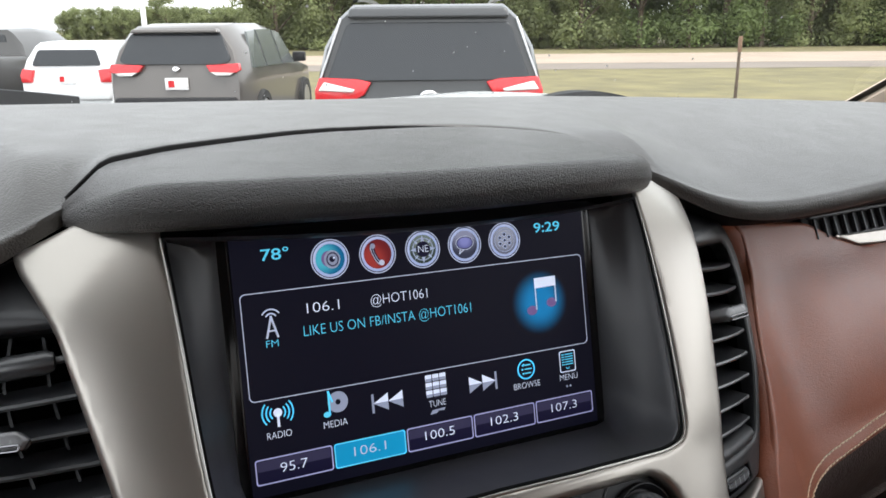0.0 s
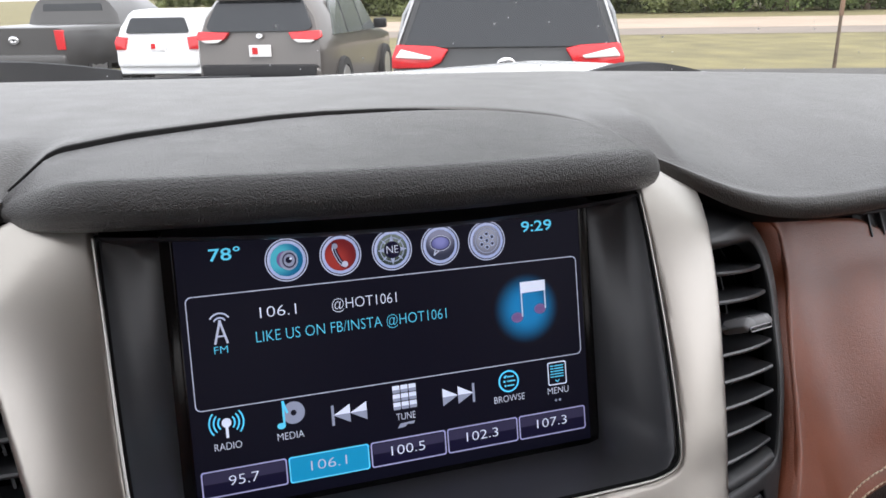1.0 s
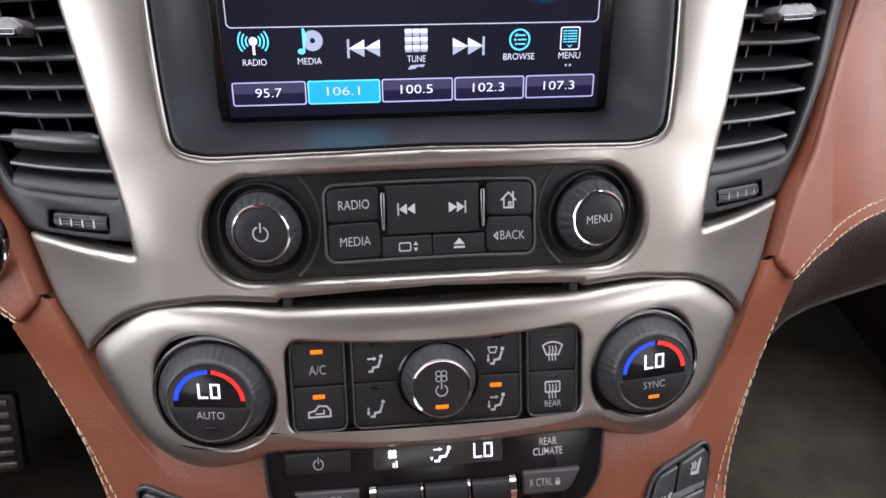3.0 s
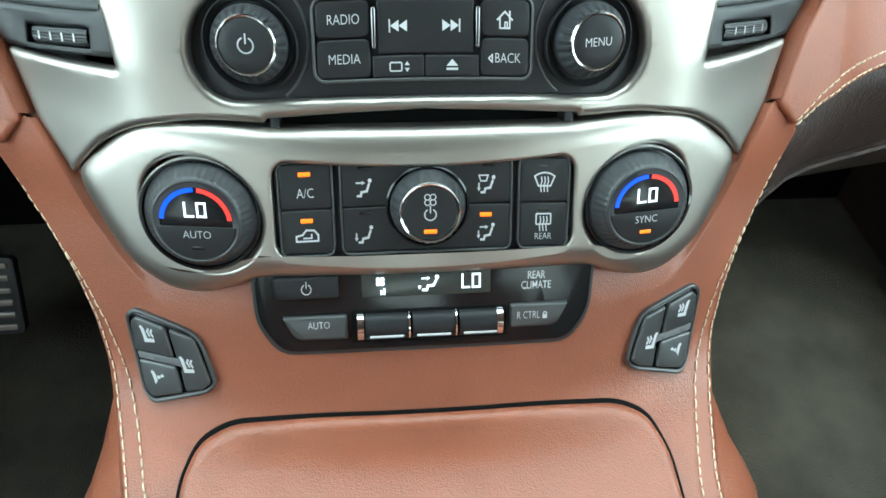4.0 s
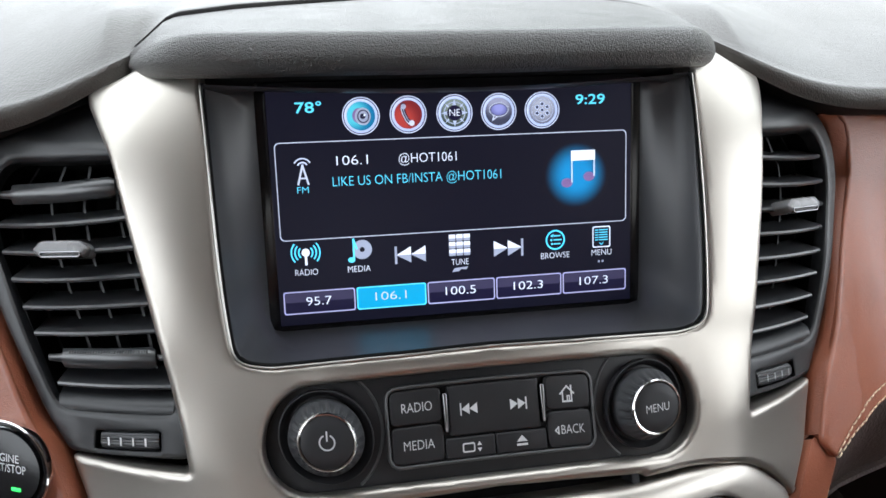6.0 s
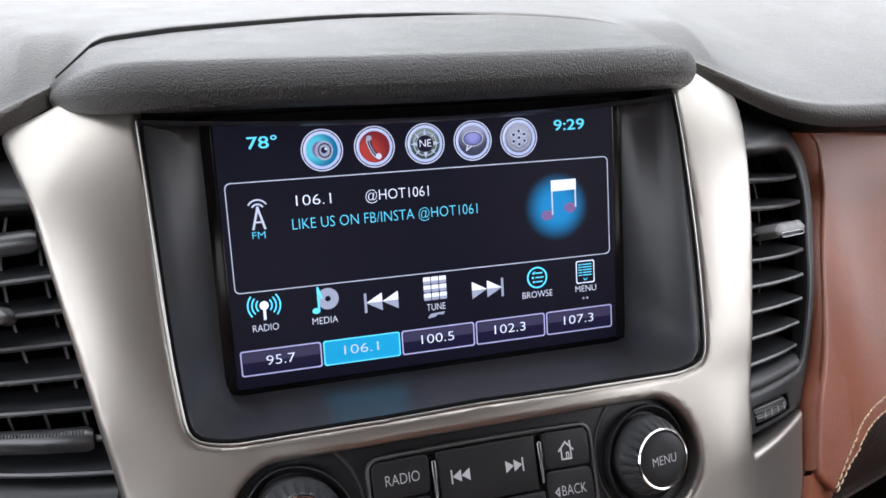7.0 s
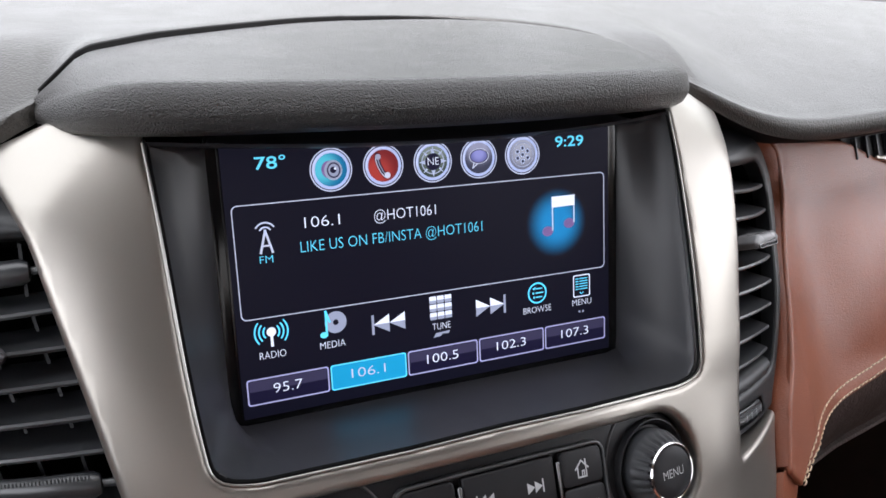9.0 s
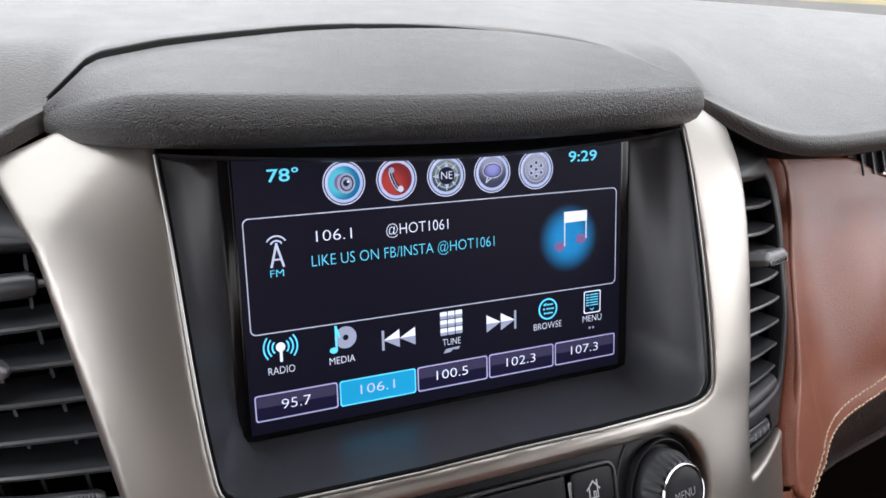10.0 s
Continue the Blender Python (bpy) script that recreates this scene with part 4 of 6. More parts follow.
climate = thing("climate_panel", "silver climate control pod with two temperature dials", "climate control", (0, -0.12, 1.26))
holes = [arch(rrect(-0.0655, 0.0655, 1.2678, 1.3056, 0.0065, 5)), circle(-0.0972, 1.2815, 0.0266, 0.0222, 44), circle(0.0972, 1.2815, 0.0266, 0.0222, 44)]
part("pod_shell", plate(pod_loop, -0.012, 0.0065, [(0.0095, 0.0062), 0.0015, 0.002, 0.002], holes, cut=0.006, cuty=0.006, steps=7), SILVER, climate)
part("panel_body", plate(rrect(-0.066, 0.066, 1.2672, 1.3062, 0.0065, 5), -0.006, 0.0015, 0.0008, f=MA, cut=0.012), BLACK, climate)
for u0, u1 in ((-0.0637, -0.0398), (-0.0372, 0.0372), (0.0398, 0.0637)):
    part("key_frame", plate(rrect(u0, u1, 1.2680, 1.3054, 0.0036, 4), 0.0, 0.0050, 0.0004, [rrect(u0 + 0.0008, u1 - 0.0008, 1.2688, 1.3046, 0.0028, 4)], f=MA, cut=0.012), KEYGREY, climate)


def amber(u, v, parent, h=0.0045, mat=AMBER, w=0.0026):
    part("indicator", plate(rrect(u - w, u + w, v - 0.0008, v + 0.0008, 0.0003, 2), h - 0.002, h + 0.0003, 0.0002, f=MA), mat, parent, "amber lit indicator" if mat is AMBER else "")


def seated(u, v, k, windshield=False, up=False, down=False, s=1.0):
    bm = fill(circle(u + 0.0022 * s, v + 0.0026 * s, 0.0008 * s, n=12), 0.0047, MA)
    stroke([(u + 0.0018 * s, v + 0.0012 * s), (u + 0.0008 * s, v - 0.0014 * s), (u - 0.0014 * s, v - 0.0018 * s), (u - 0.0018 * s, v - 0.0032 * s), (u - 0.0030 * s, v - 0.0032 * s)], 0.0009 * s, 0.0047, MA, bm)
    if up:
        stroke([(u - 0.0034 * s, v + 0.0018 * s), (u - 0.001 * s, v + 0.0018 * s)], 0.0006 * s, 0.0047, MA, bm)
        fill([(u - 0.0012 * s, v + 0.0026 * s), (u + 0.0002 * s, v + 0.0018 * s), (u - 0.0012 * s, v + 0.0010 * s)], 0.0047, MA, bm)
    if down:
        stroke([(u - 0.0042 * s, v + 0.0002 * s), (u - 0.0042 * s, v - 0.0016 * s)], 0.0006 * s, 0.0047, MA, bm)
        fill([(u - 0.0050 * s, v - 0.0014 * s), (u - 0.0034 * s, v - 0.0014 * s), (u - 0.0042 * s, v - 0.0028 * s)], 0.0047, MA, bm)
    if windshield:
        stroke([(u - 0.0042 * s, v + 0.0034 * s), (u - 0.0002 * s, v + 0.0034 * s), (u - 0.001 * s, v + 0.0012 * s), (u - 0.0034 * s, v + 0.0012 * s)], 0.0005 * s, 0.0047, MA, bm, closed=True)
    part("airflow_print", bm, LEGEND, k, smooth=0)


def defrost(u, v, k, rear=False):
    if rear:
        bm = stroke(rrect(u - 0.0034, u + 0.0034, v - 0.0008, v + 0.0034, 0.0005, 2), 0.0006, 0.0047, MA, closed=True)
    else:
        bm = stroke([(u - 0.0046, v + 0.0026), *[(x, y) for x, y in arc(u, v - 0.004, 0.0080, 125, 55, 8)], (u + 0.0046, v + 0.0026), (u + 0.0028, v - 0.0012), (u - 0.0028, v - 0.0012)], 0.0006, 0.0047, MA, closed=True)
    for d in (-0.0015, 0, 0.0015):
        stroke([(u + d, v + 0.0022), (u + d + 0.0003, v + 0.0006), (u + d - 0.0003, v - 0.001), (u + d, v - 0.0034)], 0.0005, 0.0047, MA, bm)
    part("defrost_print", bm, LEGEND, k, smooth=0)


for u0, u1, v0, v1, cap in ((-0.0629, -0.0406, 1.2869, 1.3043, "ac"), (-0.0629, -0.0406, 1.2691, 1.2866, "recirculate"), (0.0406, 0.0629, 1.2869, 1.3043, "front"), (0.0406, 0.0629, 1.2691, 1.2866, "rear"),
                            (-0.0364, -0.0002, 1.2869, 1.3043, "face"), (-0.0364, -0.0002, 1.2691, 1.2866, "feet"), (0.0002, 0.0364, 1.2869, 1.3043, "screen_feet"), (0.0002, 0.0364, 1.2691, 1.2866, "both")):
    k = key(u0, u1, v0, v1, climate, h1=0.0045, r=0.0014, h0=0.0)
    cu, cv = (u0 + u1) / 2, (v0 + v1) / 2
    if cap == "ac":
        text("A/C", cu, cv - 0.0026, 0.0037, 0.0047, MA, LEGEND, k, width=0.0072)
        amber(cu, cv + 0.0048, k)
    elif cap == "recirculate":
        bm = stroke([(cu - 0.0048, cv - 0.0034), (cu - 0.0048, cv - 0.0014), (cu - 0.0020, cv - 0.0008), (cu - 0.0004, cv + 0.0010), (cu + 0.0030, cv + 0.0008), (cu + 0.0046, cv - 0.0010), (cu + 0.0046, cv - 0.0034)], 0.0007, 0.0047, MA, closed=True)
        stroke([(cu - 0.0016, cv - 0.0022), (cu + 0.0018, cv - 0.0022), (cu + 0.0018, cv - 0.0008)], 0.0006, 0.0047, MA, bm)
        part("car_print", bm, LEGEND, k, smooth=0)
        amber(cu, cv + 0.0046, k)
    elif cap == "front":
        defrost(cu, cv - 0.001, k)
    elif cap == "rear":
        defrost(cu, cv + 0.001, k, True)
        text("REAR", cu, cv - 0.0048, 0.0026, 0.0047, MA, LEGEND, k, wide=0.9)
    elif cap == "face":
        seated(-0.0265, cv - 0.0012, k, up=True)
    elif cap == "feet":
        seated(-0.0265, cv - 0.0016, k, down=True)
    elif cap == "screen_feet":
        seated(0.0265, cv - 0.0012, k, windshield=True, down=True)
    else:
        seated(0.0265, cv - 0.0022, k, up=True, down=True)
        amber(0.0255, cv + 0.0046, k)
for u0, v0 in ((-0.0265, 1.3018), (-0.0265, 1.2846), (0.0265, 1.3018), (0.0515, 1.3012), (0.0515, 1.2842)):
    part("dark_indicator", plate(rrect(u0 - 0.0026, u0 + 0.0026, v0 - 0.0006, v0 + 0.0006, 0.0003, 2), 0.004, 0.0046, 0.0001, f=MA), GLOSS, climate)
# fan knob
f = rigid(0.0, 1.2906)
part("knob_dish", lathe([(0.0180, 0.002), (0.0180, 0.0052), (0.0172, 0.0058), (0.0165, 0.0045), (0.010, 0.0040)], f), GLOSS, climate)
k = part("fan_knob", lathe([(0.0160, 0.003), (0.0158, 0.0075), (0.0150, 0.009), (0.0136, 0.0160), (0.0130, 0.0168), (0.008, 0.0168)], f, n=120, ribs=24, depth=0.0005, between=(2, 3)), RUBBER, climate, "grey-black ribbed fan knob")
part("knob_ring", lathe([(0.0130, 0.0160), (0.0129, 0.0176), (0.0124, 0.0182), (0.0118, 0.0179), (0.0115, 0.0168), (0.005, 0.0168)], f), CHROME, k, "chrome ring")
part("knob_cap", lathe([(0.0116, 0.0165), (0.0115, 0.0175), (0.0110, 0.0179), (0.005, 0.0179)], f), BUTTON, k)
bm = bmesh.new()
for i in range(4):
    a = math.pi / 4 + i * math.pi / 2
    stroke(circle(0.0016 * math.cos(a), 0.0058 + 0.0016 * math.sin(a), 0.0012, n=10), 0.0004, 0.0182, f, bm, closed=True)
stroke(arc(0, -0.0005, 0.0024, 125, 415, 16), 0.0005, 0.0182, f, bm)
stroke([(0, 0.0004), (0, 0.0030)], 0.0005, 0.0182, f, bm)
part("fan_print", bm, LEGEND, k, smooth=0)
part("indicator", plate(rrect(-0.0027, 0.0027, -0.0086, -0.0070, 0.0003, 2), 0.0175, 0.0183, 0.0002, f=f), AMBER, k, "amber lit indicator")


def temperature_dial(u, v, cap, lamp):
    seat = rigid(u, v, 0.35)
    f = lambda p: seat((0.975 * p[0], 0.94 * p[1], p[2]))
    part("dial_trim", lathe([(0.0270, 0.002), (0.0270, 0.0080), (0.0262, 0.0094), (0.0252, 0.0088), (0.0246, 0.006), (0.012, 0.005)], f, n=64), DARKCHROME, climate, "dark chrome dial collar")
    k = part("temperature_dial", lathe([(0.0244, 0.004), (0.0242, 0.0085), (0.0230, 0.0105), (0.0206, 0.0165), (0.0198, 0.0180), (0.0190, 0.0186), (0.0100, 0.0182)], f, n=180, ribs=45, depth=0.0003, between=(2, 4)), RUBBER, climate, "grey-black ribbed temperature dial")
    part("dial_edge", lathe([(0.0190, 0.0180), (0.0188, 0.0190), (0.0182, 0.0193), (0.0176, 0.0188), (0.005, 0.0182)], f, n=64), RUBBER, k)
    part("dial_window", plate([*arc(0, 0, 0.0169, -8, 188, 30)], 0.0175, 0.0187, 0.0003, f=f), GLOSS, k, "gloss black dial window")
    part("dial_key", plate([*arc(0, -0.0006, 0.0169, 186, 354, 26)], 0.0175, 0.0193, 0.0004, f=f), BUTTON, k)
    bm = bmesh.new()
    for i in range(16):
        a = radians(176 - 86 * i / 16)
        b = radians(176 - 86 * (i + 1) / 16)
        fill([(0.0153 * math.cos(a), 0.0153 * math.sin(a)), (0.0134 * math.cos(a), 0.0134 * math.sin(a)), (0.0134 * math.cos(b), 0.0134 * math.sin(b)), (0.0153 * math.cos(b), 0.0153 * math.sin(b))], 0.0189, f, bm)
    part("cold_arc", bm, ARCBLUE, k, "blue lit arc", smooth=0)
    bm = bmesh.new()
    for i in range(16):
        a = radians(84 - 80 * i / 16)
        b = radians(84 - 80 * (i + 1) / 16)
        fill([(0.0153 * math.cos(a), 0.0153 * math.sin(a)), (0.0134 * math.cos(a), 0.0134 * math.sin(a)), (0.0134 * math.cos(b), 0.0134 * math.sin(b)), (0.0153 * math.cos(b), 0.0153 * math.sin(b))], 0.0189, f, bm)
    part("warm_arc", bm, ARCRED, k, "red lit arc", smooth=0)
    bm = stroke([(-0.0043, 0.0084), (-0.0043, 0.0024), (-0.0009, 0.0024)], 0.0009, 0.0189, f)
    stroke([(0.0010, 0.0024), (0.0043, 0.0024), (0.0043, 0.0084), (0.0010, 0.0084)], 0.0009, 0.0189, f, bm, closed=True)
    part("lit_reading", bm, WHITELIT, k, "white lit reading LO", smooth=0)
    text(cap, 0, -0.0060, 0.0035, 0.0195, f, LEGEND, k, width=0.0118 if cap == "AUTO" else 0.0104)
    part("indicator", plate(rrect(-0.0026, 0.0026, -0.0128, -0.0112, 0.0003, 2), 0.0185, 0.0196, 0.0002, f=f), AMBER if lamp else GLOSS, k)


temperature_dial(-0.0968, 1.2817, "AUTO", False)
temperature_dial(0.0968, 1.2817, "SYNC", True)

# ---- air vents ----
VENT_OUT = [(0.136, 1.473), (0.172, 1.463), (0.212, 1.449), (0.2275, 1.431), (0.2280, 1.408), (0.2040, 1.365), (0.1925, 1.341), (0.1825, 1.3275), (0.1290, 1.3340), (0.119, 1.347), (0.130, 1.399), (0.142, 1.447)]
VENT_HOLE = [(0.1500, 1.447), (0.205, 1.441), (0.2165, 1.427), (0.2160, 1.408), (0.1862, 1.3445), (0.1335, 1.3505), (0.138, 1.399)]
WHEEL_HOLE = [(0.1398, 1.3430), (0.1690, 1.3388), (0.1703, 1.3310), (0.1403, 1.3350)]
BLADE_IN = (1.4378, 1.4256, 1.4142, 1.4036, 1.3926, 1.3821, 1.3715, 1.3610)
BLADE_OUT = (1.4262, 1.4138, 1.4032, 1.3932, 1.3834, 1.3738, 1.3642, 1.3545)
BLADE_END = (0.2135, 0.2135, 0.2110, 0.2065, 0.2010, 0.1960, 0.1905, 0.1865)


VENTFRAME = material("satin_vent_surround", (0.020, 0.0207, 0.0225), 0.40, grain=0.00004, scale=1800, vary=0.1, spec=0.42)


def MV(p):
    """The vent's face, which stands out at its outer end and whose top deck falls back under the pad."""
    q = M(p)
    t = min(1.0, max(0.0, (abs(p[0]) - 0.130) / 0.075))
    k = min(1.0, max(0.0, (p[1] - 1.325) / 0.06))
    q.y -= 0.0070 * t * t * (3 - 2 * t) * k * k * (3 - 2 * k)
    q.y += 2.0 * max(0.0, p[1] - 1.4510)
    return q


def air_vent(s, label):
    v = thing("air_vent", label, "air vent", (s * 0.18, -0.04, 1.33), group="dash air vents")
    flip = lambda pts: [(s * x, y) for x, y in pts]
    part("vent_frame", plate(flip(rounded(VENT_OUT, [0.004, 0.02, 0.02, 0.012, 0.012, 0.02, 0.02, 0.003, 0.003, 0.01, 0.02, 0.02])), -0.012, -0.0005, [0.0022, 0.003, 0.0012], [flip(rounded(VENT_HOLE, [0.003, 0.008, 0.01, 0.012, 0.006, 0.004, 0.02])), flip(rounded(WHEEL_HOLE, 0.0015))], f=MV, cut=0.009, cuty=0.004), VENTFRAME, v)
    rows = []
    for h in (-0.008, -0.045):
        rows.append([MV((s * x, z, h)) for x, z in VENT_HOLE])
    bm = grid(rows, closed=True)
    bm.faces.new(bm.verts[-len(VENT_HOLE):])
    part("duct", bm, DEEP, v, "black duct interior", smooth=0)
    for i in range(8):
        vi, vo, uo = BLADE_IN[i], BLADE_OUT[i], BLADE_END[i]
        ui = lerp([(1.354, 0.1325), (1.399, 0.138), (1.447, 0.150)], vi) - 0.001
        thick = s < 0 and i in (0, 6)
        rows = []
        for k in range(9):
            t = (0, 0.12, 0.13, 0.17, 0.5, 0.83, 0.87, 0.88, 1)[k] if thick else k / 8
            u, w = ui + (uo - ui) * t, vi + (vo - vi) * t
            if thick:
                r = (0.0013, 0.0014, 0.0032, 0.0042, 0.0042, 0.0042, 0.0040, 0.0020, 0.0014)[k]
                rows.append([MV((s * u, w + r * math.sin(a), -0.006 + r * math.cos(a))) for a in (2 * math.pi * j / 14 for j in range(14))])
            else:
                # blade: rounded nose, top face falling towards the cabin
                rows.append([MV((s * u, w + dv, dh)) for dv, dh in ((0.0007, -0.0042), (0.0003, -0.0030), (-0.0006, -0.0027), (-0.0014, -0.0034), (-0.0012, -0.008), (0.0050, -0.026), (0.0066, -0.026))])
        bm = grid(rows, closed=True)
        bm.verts.ensure_lookup_table()
        c = len(rows[0])
        bm.faces.new(bm.verts[:c])
        bm.faces.new(bm.verts[-c:])
        slat = part("slat", bm, VENTGREY, v, "rolled louvre bar" if thick else "", smooth=30)
        if thick and i == 6:
            bm = bmesh.new()
            for k in range(30):
                t = 0.19 + 0.62 * k / 29
                u, w = ui + (uo - ui) * t, vi + (vo - vi) * t
                rr = [[MV((s * (u + e), w + r * math.sin(a), -0.006 + r * math.cos(a))) for a in (math.pi * (0.26 - j / 30) for j in range(4))] for e, r in ((-0.0004, 0.0041), (0, 0.0045), (0.0004, 0.0041))]
                grid(rr, bm)
            part("bar_ribs", bm, VENTGREY, slat)
    for i in range(4):
        t = (i + 0.8) / 4.4
        bm = bmesh.new()
        rows = []
        for z in np.linspace(1.348, 1.446, 12):
            a = lerp([(1.354, 0.1310), (1.399, 0.138), (1.447, 0.150)], z)
            b = lerp([(1.345, 0.187), (1.408, 0.2178), (1.427, 0.2185), (1.447, 0.2)], z)
            u = a + (b - a) * t
            rows.append([MV((s * (u - 0.0006), z, -0.022)), MV((s * (u + 0.0006), z, -0.022)), MV((s * (u + 0.0006), z, -0.040)), MV((s * (u - 0.0006), z, -0.040))])
        part("vane", grid(rows, bm, closed=True), BLACK, v, smooth=0)
    # rounded sill under the lowest blade
    rows = [[MV((s * (x0 + (x1 - x0) * t), z0 + (z1 - z0) * t + dz, h)) for t in np.linspace(0, 1, 9)] for (x0, z0), (x1, z1), dz, h in
            (((0.1340, 1.3500), (0.1858, 1.3440), 0.0, -0.0016), ((0.1340, 1.3500), (0.1858, 1.3440), 0.0022, -0.0010), ((0.1335, 1.3505), (0.1862, 1.3445), 0.0046, -0.0030), ((0.1335, 1.3505), (0.1865, 1.3445), 0.0080, -0.0110), ((0.1335, 1.3505), (0.1868, 1.3445), 0.0105, -0.0240))]
    part("sill", grid(rows), VENTFRAME, v, "rounded sill below the blades", smooth=60)
    # slider tab on the third blade
    tu, tv = 0.1775, 1.4066
    q = rigid(s * tu, tv)
    g = lambda p: q((p[0], p[1] - s * 0.10 * p[0], p[2] + 0.0035))
    tab = part("slider_tab", plate(rounded([(-0.0125, 0.0), (-0.0085, 0.0036), (0.0085, 0.0036), (0.0125, 0.0), (0.0100, -0.0034), (-0.0100, -0.0034)], 0.0012), -0.006, 0.0115, 0.0018, f=g), TABGREY, v, "grey vent slider tab")
    part("tab_edge", plate(rrect(-0.0092, 0.0092, -0.0038, -0.0010, 0.0010, 3), 0.006, 0.0122, 0.0005, [rrect(-0.0082, 0.0082, -0.0031, -0.0017, 0.0005, 3)], f=g), DARKCHROME, tab, "chrome tab edge")
    # thumb wheel
    rows, n = [], 44
    for k in range(9):
        u = 0.1410 + 0.0260 * k / 8
        w = 1.3392 - 0.0040 * k / 8
        r = 0.0062 if 0 < k < 8 else 0.0055
        rows.append([MV((s * u, w + (r - (0.0004 if j % 2 else 0)) * math.sin(2 * math.pi * j / n) * 0.62, -0.0055 + (r - (0.0004 if j % 2 else 0)) * math.cos(2 * math.pi * j / n))) for j in range(n)])
    wheel = part("thumb_wheel", grid(rows, closed=True), RUBBER, v, "ribbed vent thumb wheel", smooth=25)
    bm = bmesh.new()
    for k in range(4):
        u, w = 0.1465 + 0.0055 * k, 1.3380 - 0.0008 * k
        fill([(s * (u - 0.0004), w + 0.0018), (s * (u + 0.0004), w + 0.0018), (s * (u + 0.0004), w - 0.0014), (s * (u - 0.0004), w - 0.0014)], 0.0011, MV, bm)
    part("tick_print", bm, LEGEND if s < 0 else GREYLEGEND, wheel, smooth=0)
    return v


air_vent(-1, "black dash air vent with rolled bars and slider")
air_vent(1, "black dash air vent with slats and slider")

# ---- brown leather dash panels ----
ARC = [(0.1895, 1.2872), (0.1970, 1.2902), (0.2045, 1.2930), (0.217, 1.2952), (0.2360, 1.2958), (0.260, 1.2975), (0.30, 1.3018), (0.34, 1.3058), (0.45, 1.312), (0.60, 1.316), (0.82, 1.317)]


def ML(p):
    """The padded leather face, swelling a little between its edges."""
    k = min(1.0, max(0.0, (abs(p[0]) - 0.245) / 0.06))
    b = max(0.0, 1 - ((p[1] - 1.362) / 0.047) ** 2)
    return M((p[0], p[1], p[2] + 0.0070 * k * k * (3 - 2 * k) * b * (1 if p[2] > 0 else 0)))


def along(pts, step):
    """Points at even steps on a smooth line through pts."""
    fine = []
    k = len(pts)
    for i in range(k - 1):
        p0, p1, p2, p3 = (Vector(pts[max(i - 1, 0)]), Vector(pts[i]), Vector(pts[i + 1]), Vector(pts[min(i + 2, k - 1)]))
        for j in range(20):
            t = j / 20
            fine.append(0.5 * ((2 * p1) + (p2 - p0) * t + (2 * p0 - 5 * p1 + 4 * p2 - p3) * t * t + (3 * p1 - p0 - 3 * p2 + p3) * t ** 3))
    fine.append(Vector(pts[-1]))
    out, acc = [fine[0]], 0.0
    for a, b in zip(fine, fine[1:]):
        l = (b - a).length
        while acc + l >= step:
            a = a + (b - a) * ((step - acc) / l)
            l = (b - a).length
            out.append(a)
            acc = 0.0
        acc += l
    return out


def leather_panel(s, label):
    out = [(0.82, 1.316), (0.82, 1.4100), (0.372, 1.4102), (0.346, 1.4180), (0.316, 1.4310), (0.272, 1.4355), (0.2350, 1.4410), (0.2350, 1.4390), (0.2412, 1.432), (0.2398, 1.407), (0.2118, 1.364), (0.1995, 1.340), (0.1880, 1.3265), (0.1770, 1.3000)]
    pts = rounded([*out, *ARC[:-1]], [0, 0, 0.006, 0.006, 0.008, 0.01, 0, 0, 0.012, 0.012, 0.02, 0.02, 0.004, 0.003, 0.002, 0.004, 0.006, 0.01, 0.01, 0.02, 0.02, 0.02, 0.03, 0.03])
    pts = [(s * x, y) for x, y in pts]
    p = thing("leather_dash_panel", label, "dash panel", (s * 0.3, 0, 1.29), group="brown dash panels")
    part("leather_cover", plate(pts, -0.014, 0.0082, 0.0026, f=ML, cut=0.005, cuty=0.005, steps=5), BROWN, p, smooth=60)
    # the return that slopes from the face down to the vent
    edge = along([(0.2240, 1.4425), (0.2305, 1.4360), (0.2322, 1.4250), (0.2322, 1.4070), (0.2085, 1.3640), (0.1965, 1.3400), (0.1850, 1.3275), (0.1745, 1.3025)], 0.003)
    rows = [[M((s * (q.x + w * (1 + min(1.0, max(0.0, (q.y - 1.36) / 0.045)))), q.y, h)) for w, h in ((-0.0012, -0.012), (0.0, -0.0010), (0.0006, 0.0006), (0.0030, 0.0050), (0.0042, 0.0066), (0.0060, 0.0050))] for q in edge]
    part("leather_return", grid(rows), BROWN, p, "leather fold beside the vent", smooth=40)
    # two rows of stitches along the lower edge, each stitch a thread
    for off in (0.0026, 0.0082):
        part("stitching", stitches([(s * x, z + off * min(1, 0.33 + (x - 0.19) * 26)) for x, z in ARC], ML, 0.0086), THREAD, p, "cream thread stitching")
    return p


def stitches(pts, f, h, pitch=0.0042):
    bm = bmesh.new()
    rnd = random.Random(3)
    line = along(pts, pitch)
    for a, b in zip(line, line[1:]):
        d = (b - a)
        l = d.length
        if l < 1e-6:
            continue
        d /= l
        nx = Vector((-d.y, d.x))
        jit = rnd.uniform(-0.0002, 0.0002)
        rows = []
        for t, r, hh in ((0.06, 0.00025, -0.0006), (0.2, 0.00042, 0.0002), (0.5, 0.00046, 0.00045), (0.8, 0.00042, 0.0002), (0.94, 0.00025, -0.0006)):
            c = a + d * l * t + nx * jit
            rows.append([f((c.x + nx.x * r * math.cos(q), c.y + nx.y * r * math.cos(q), h + hh + r * math.sin(q))) for q in (0, 1.05, 2.1, 3.15, 4.2, 5.25)])
        grid(rows, bm, closed=True)
    return bm


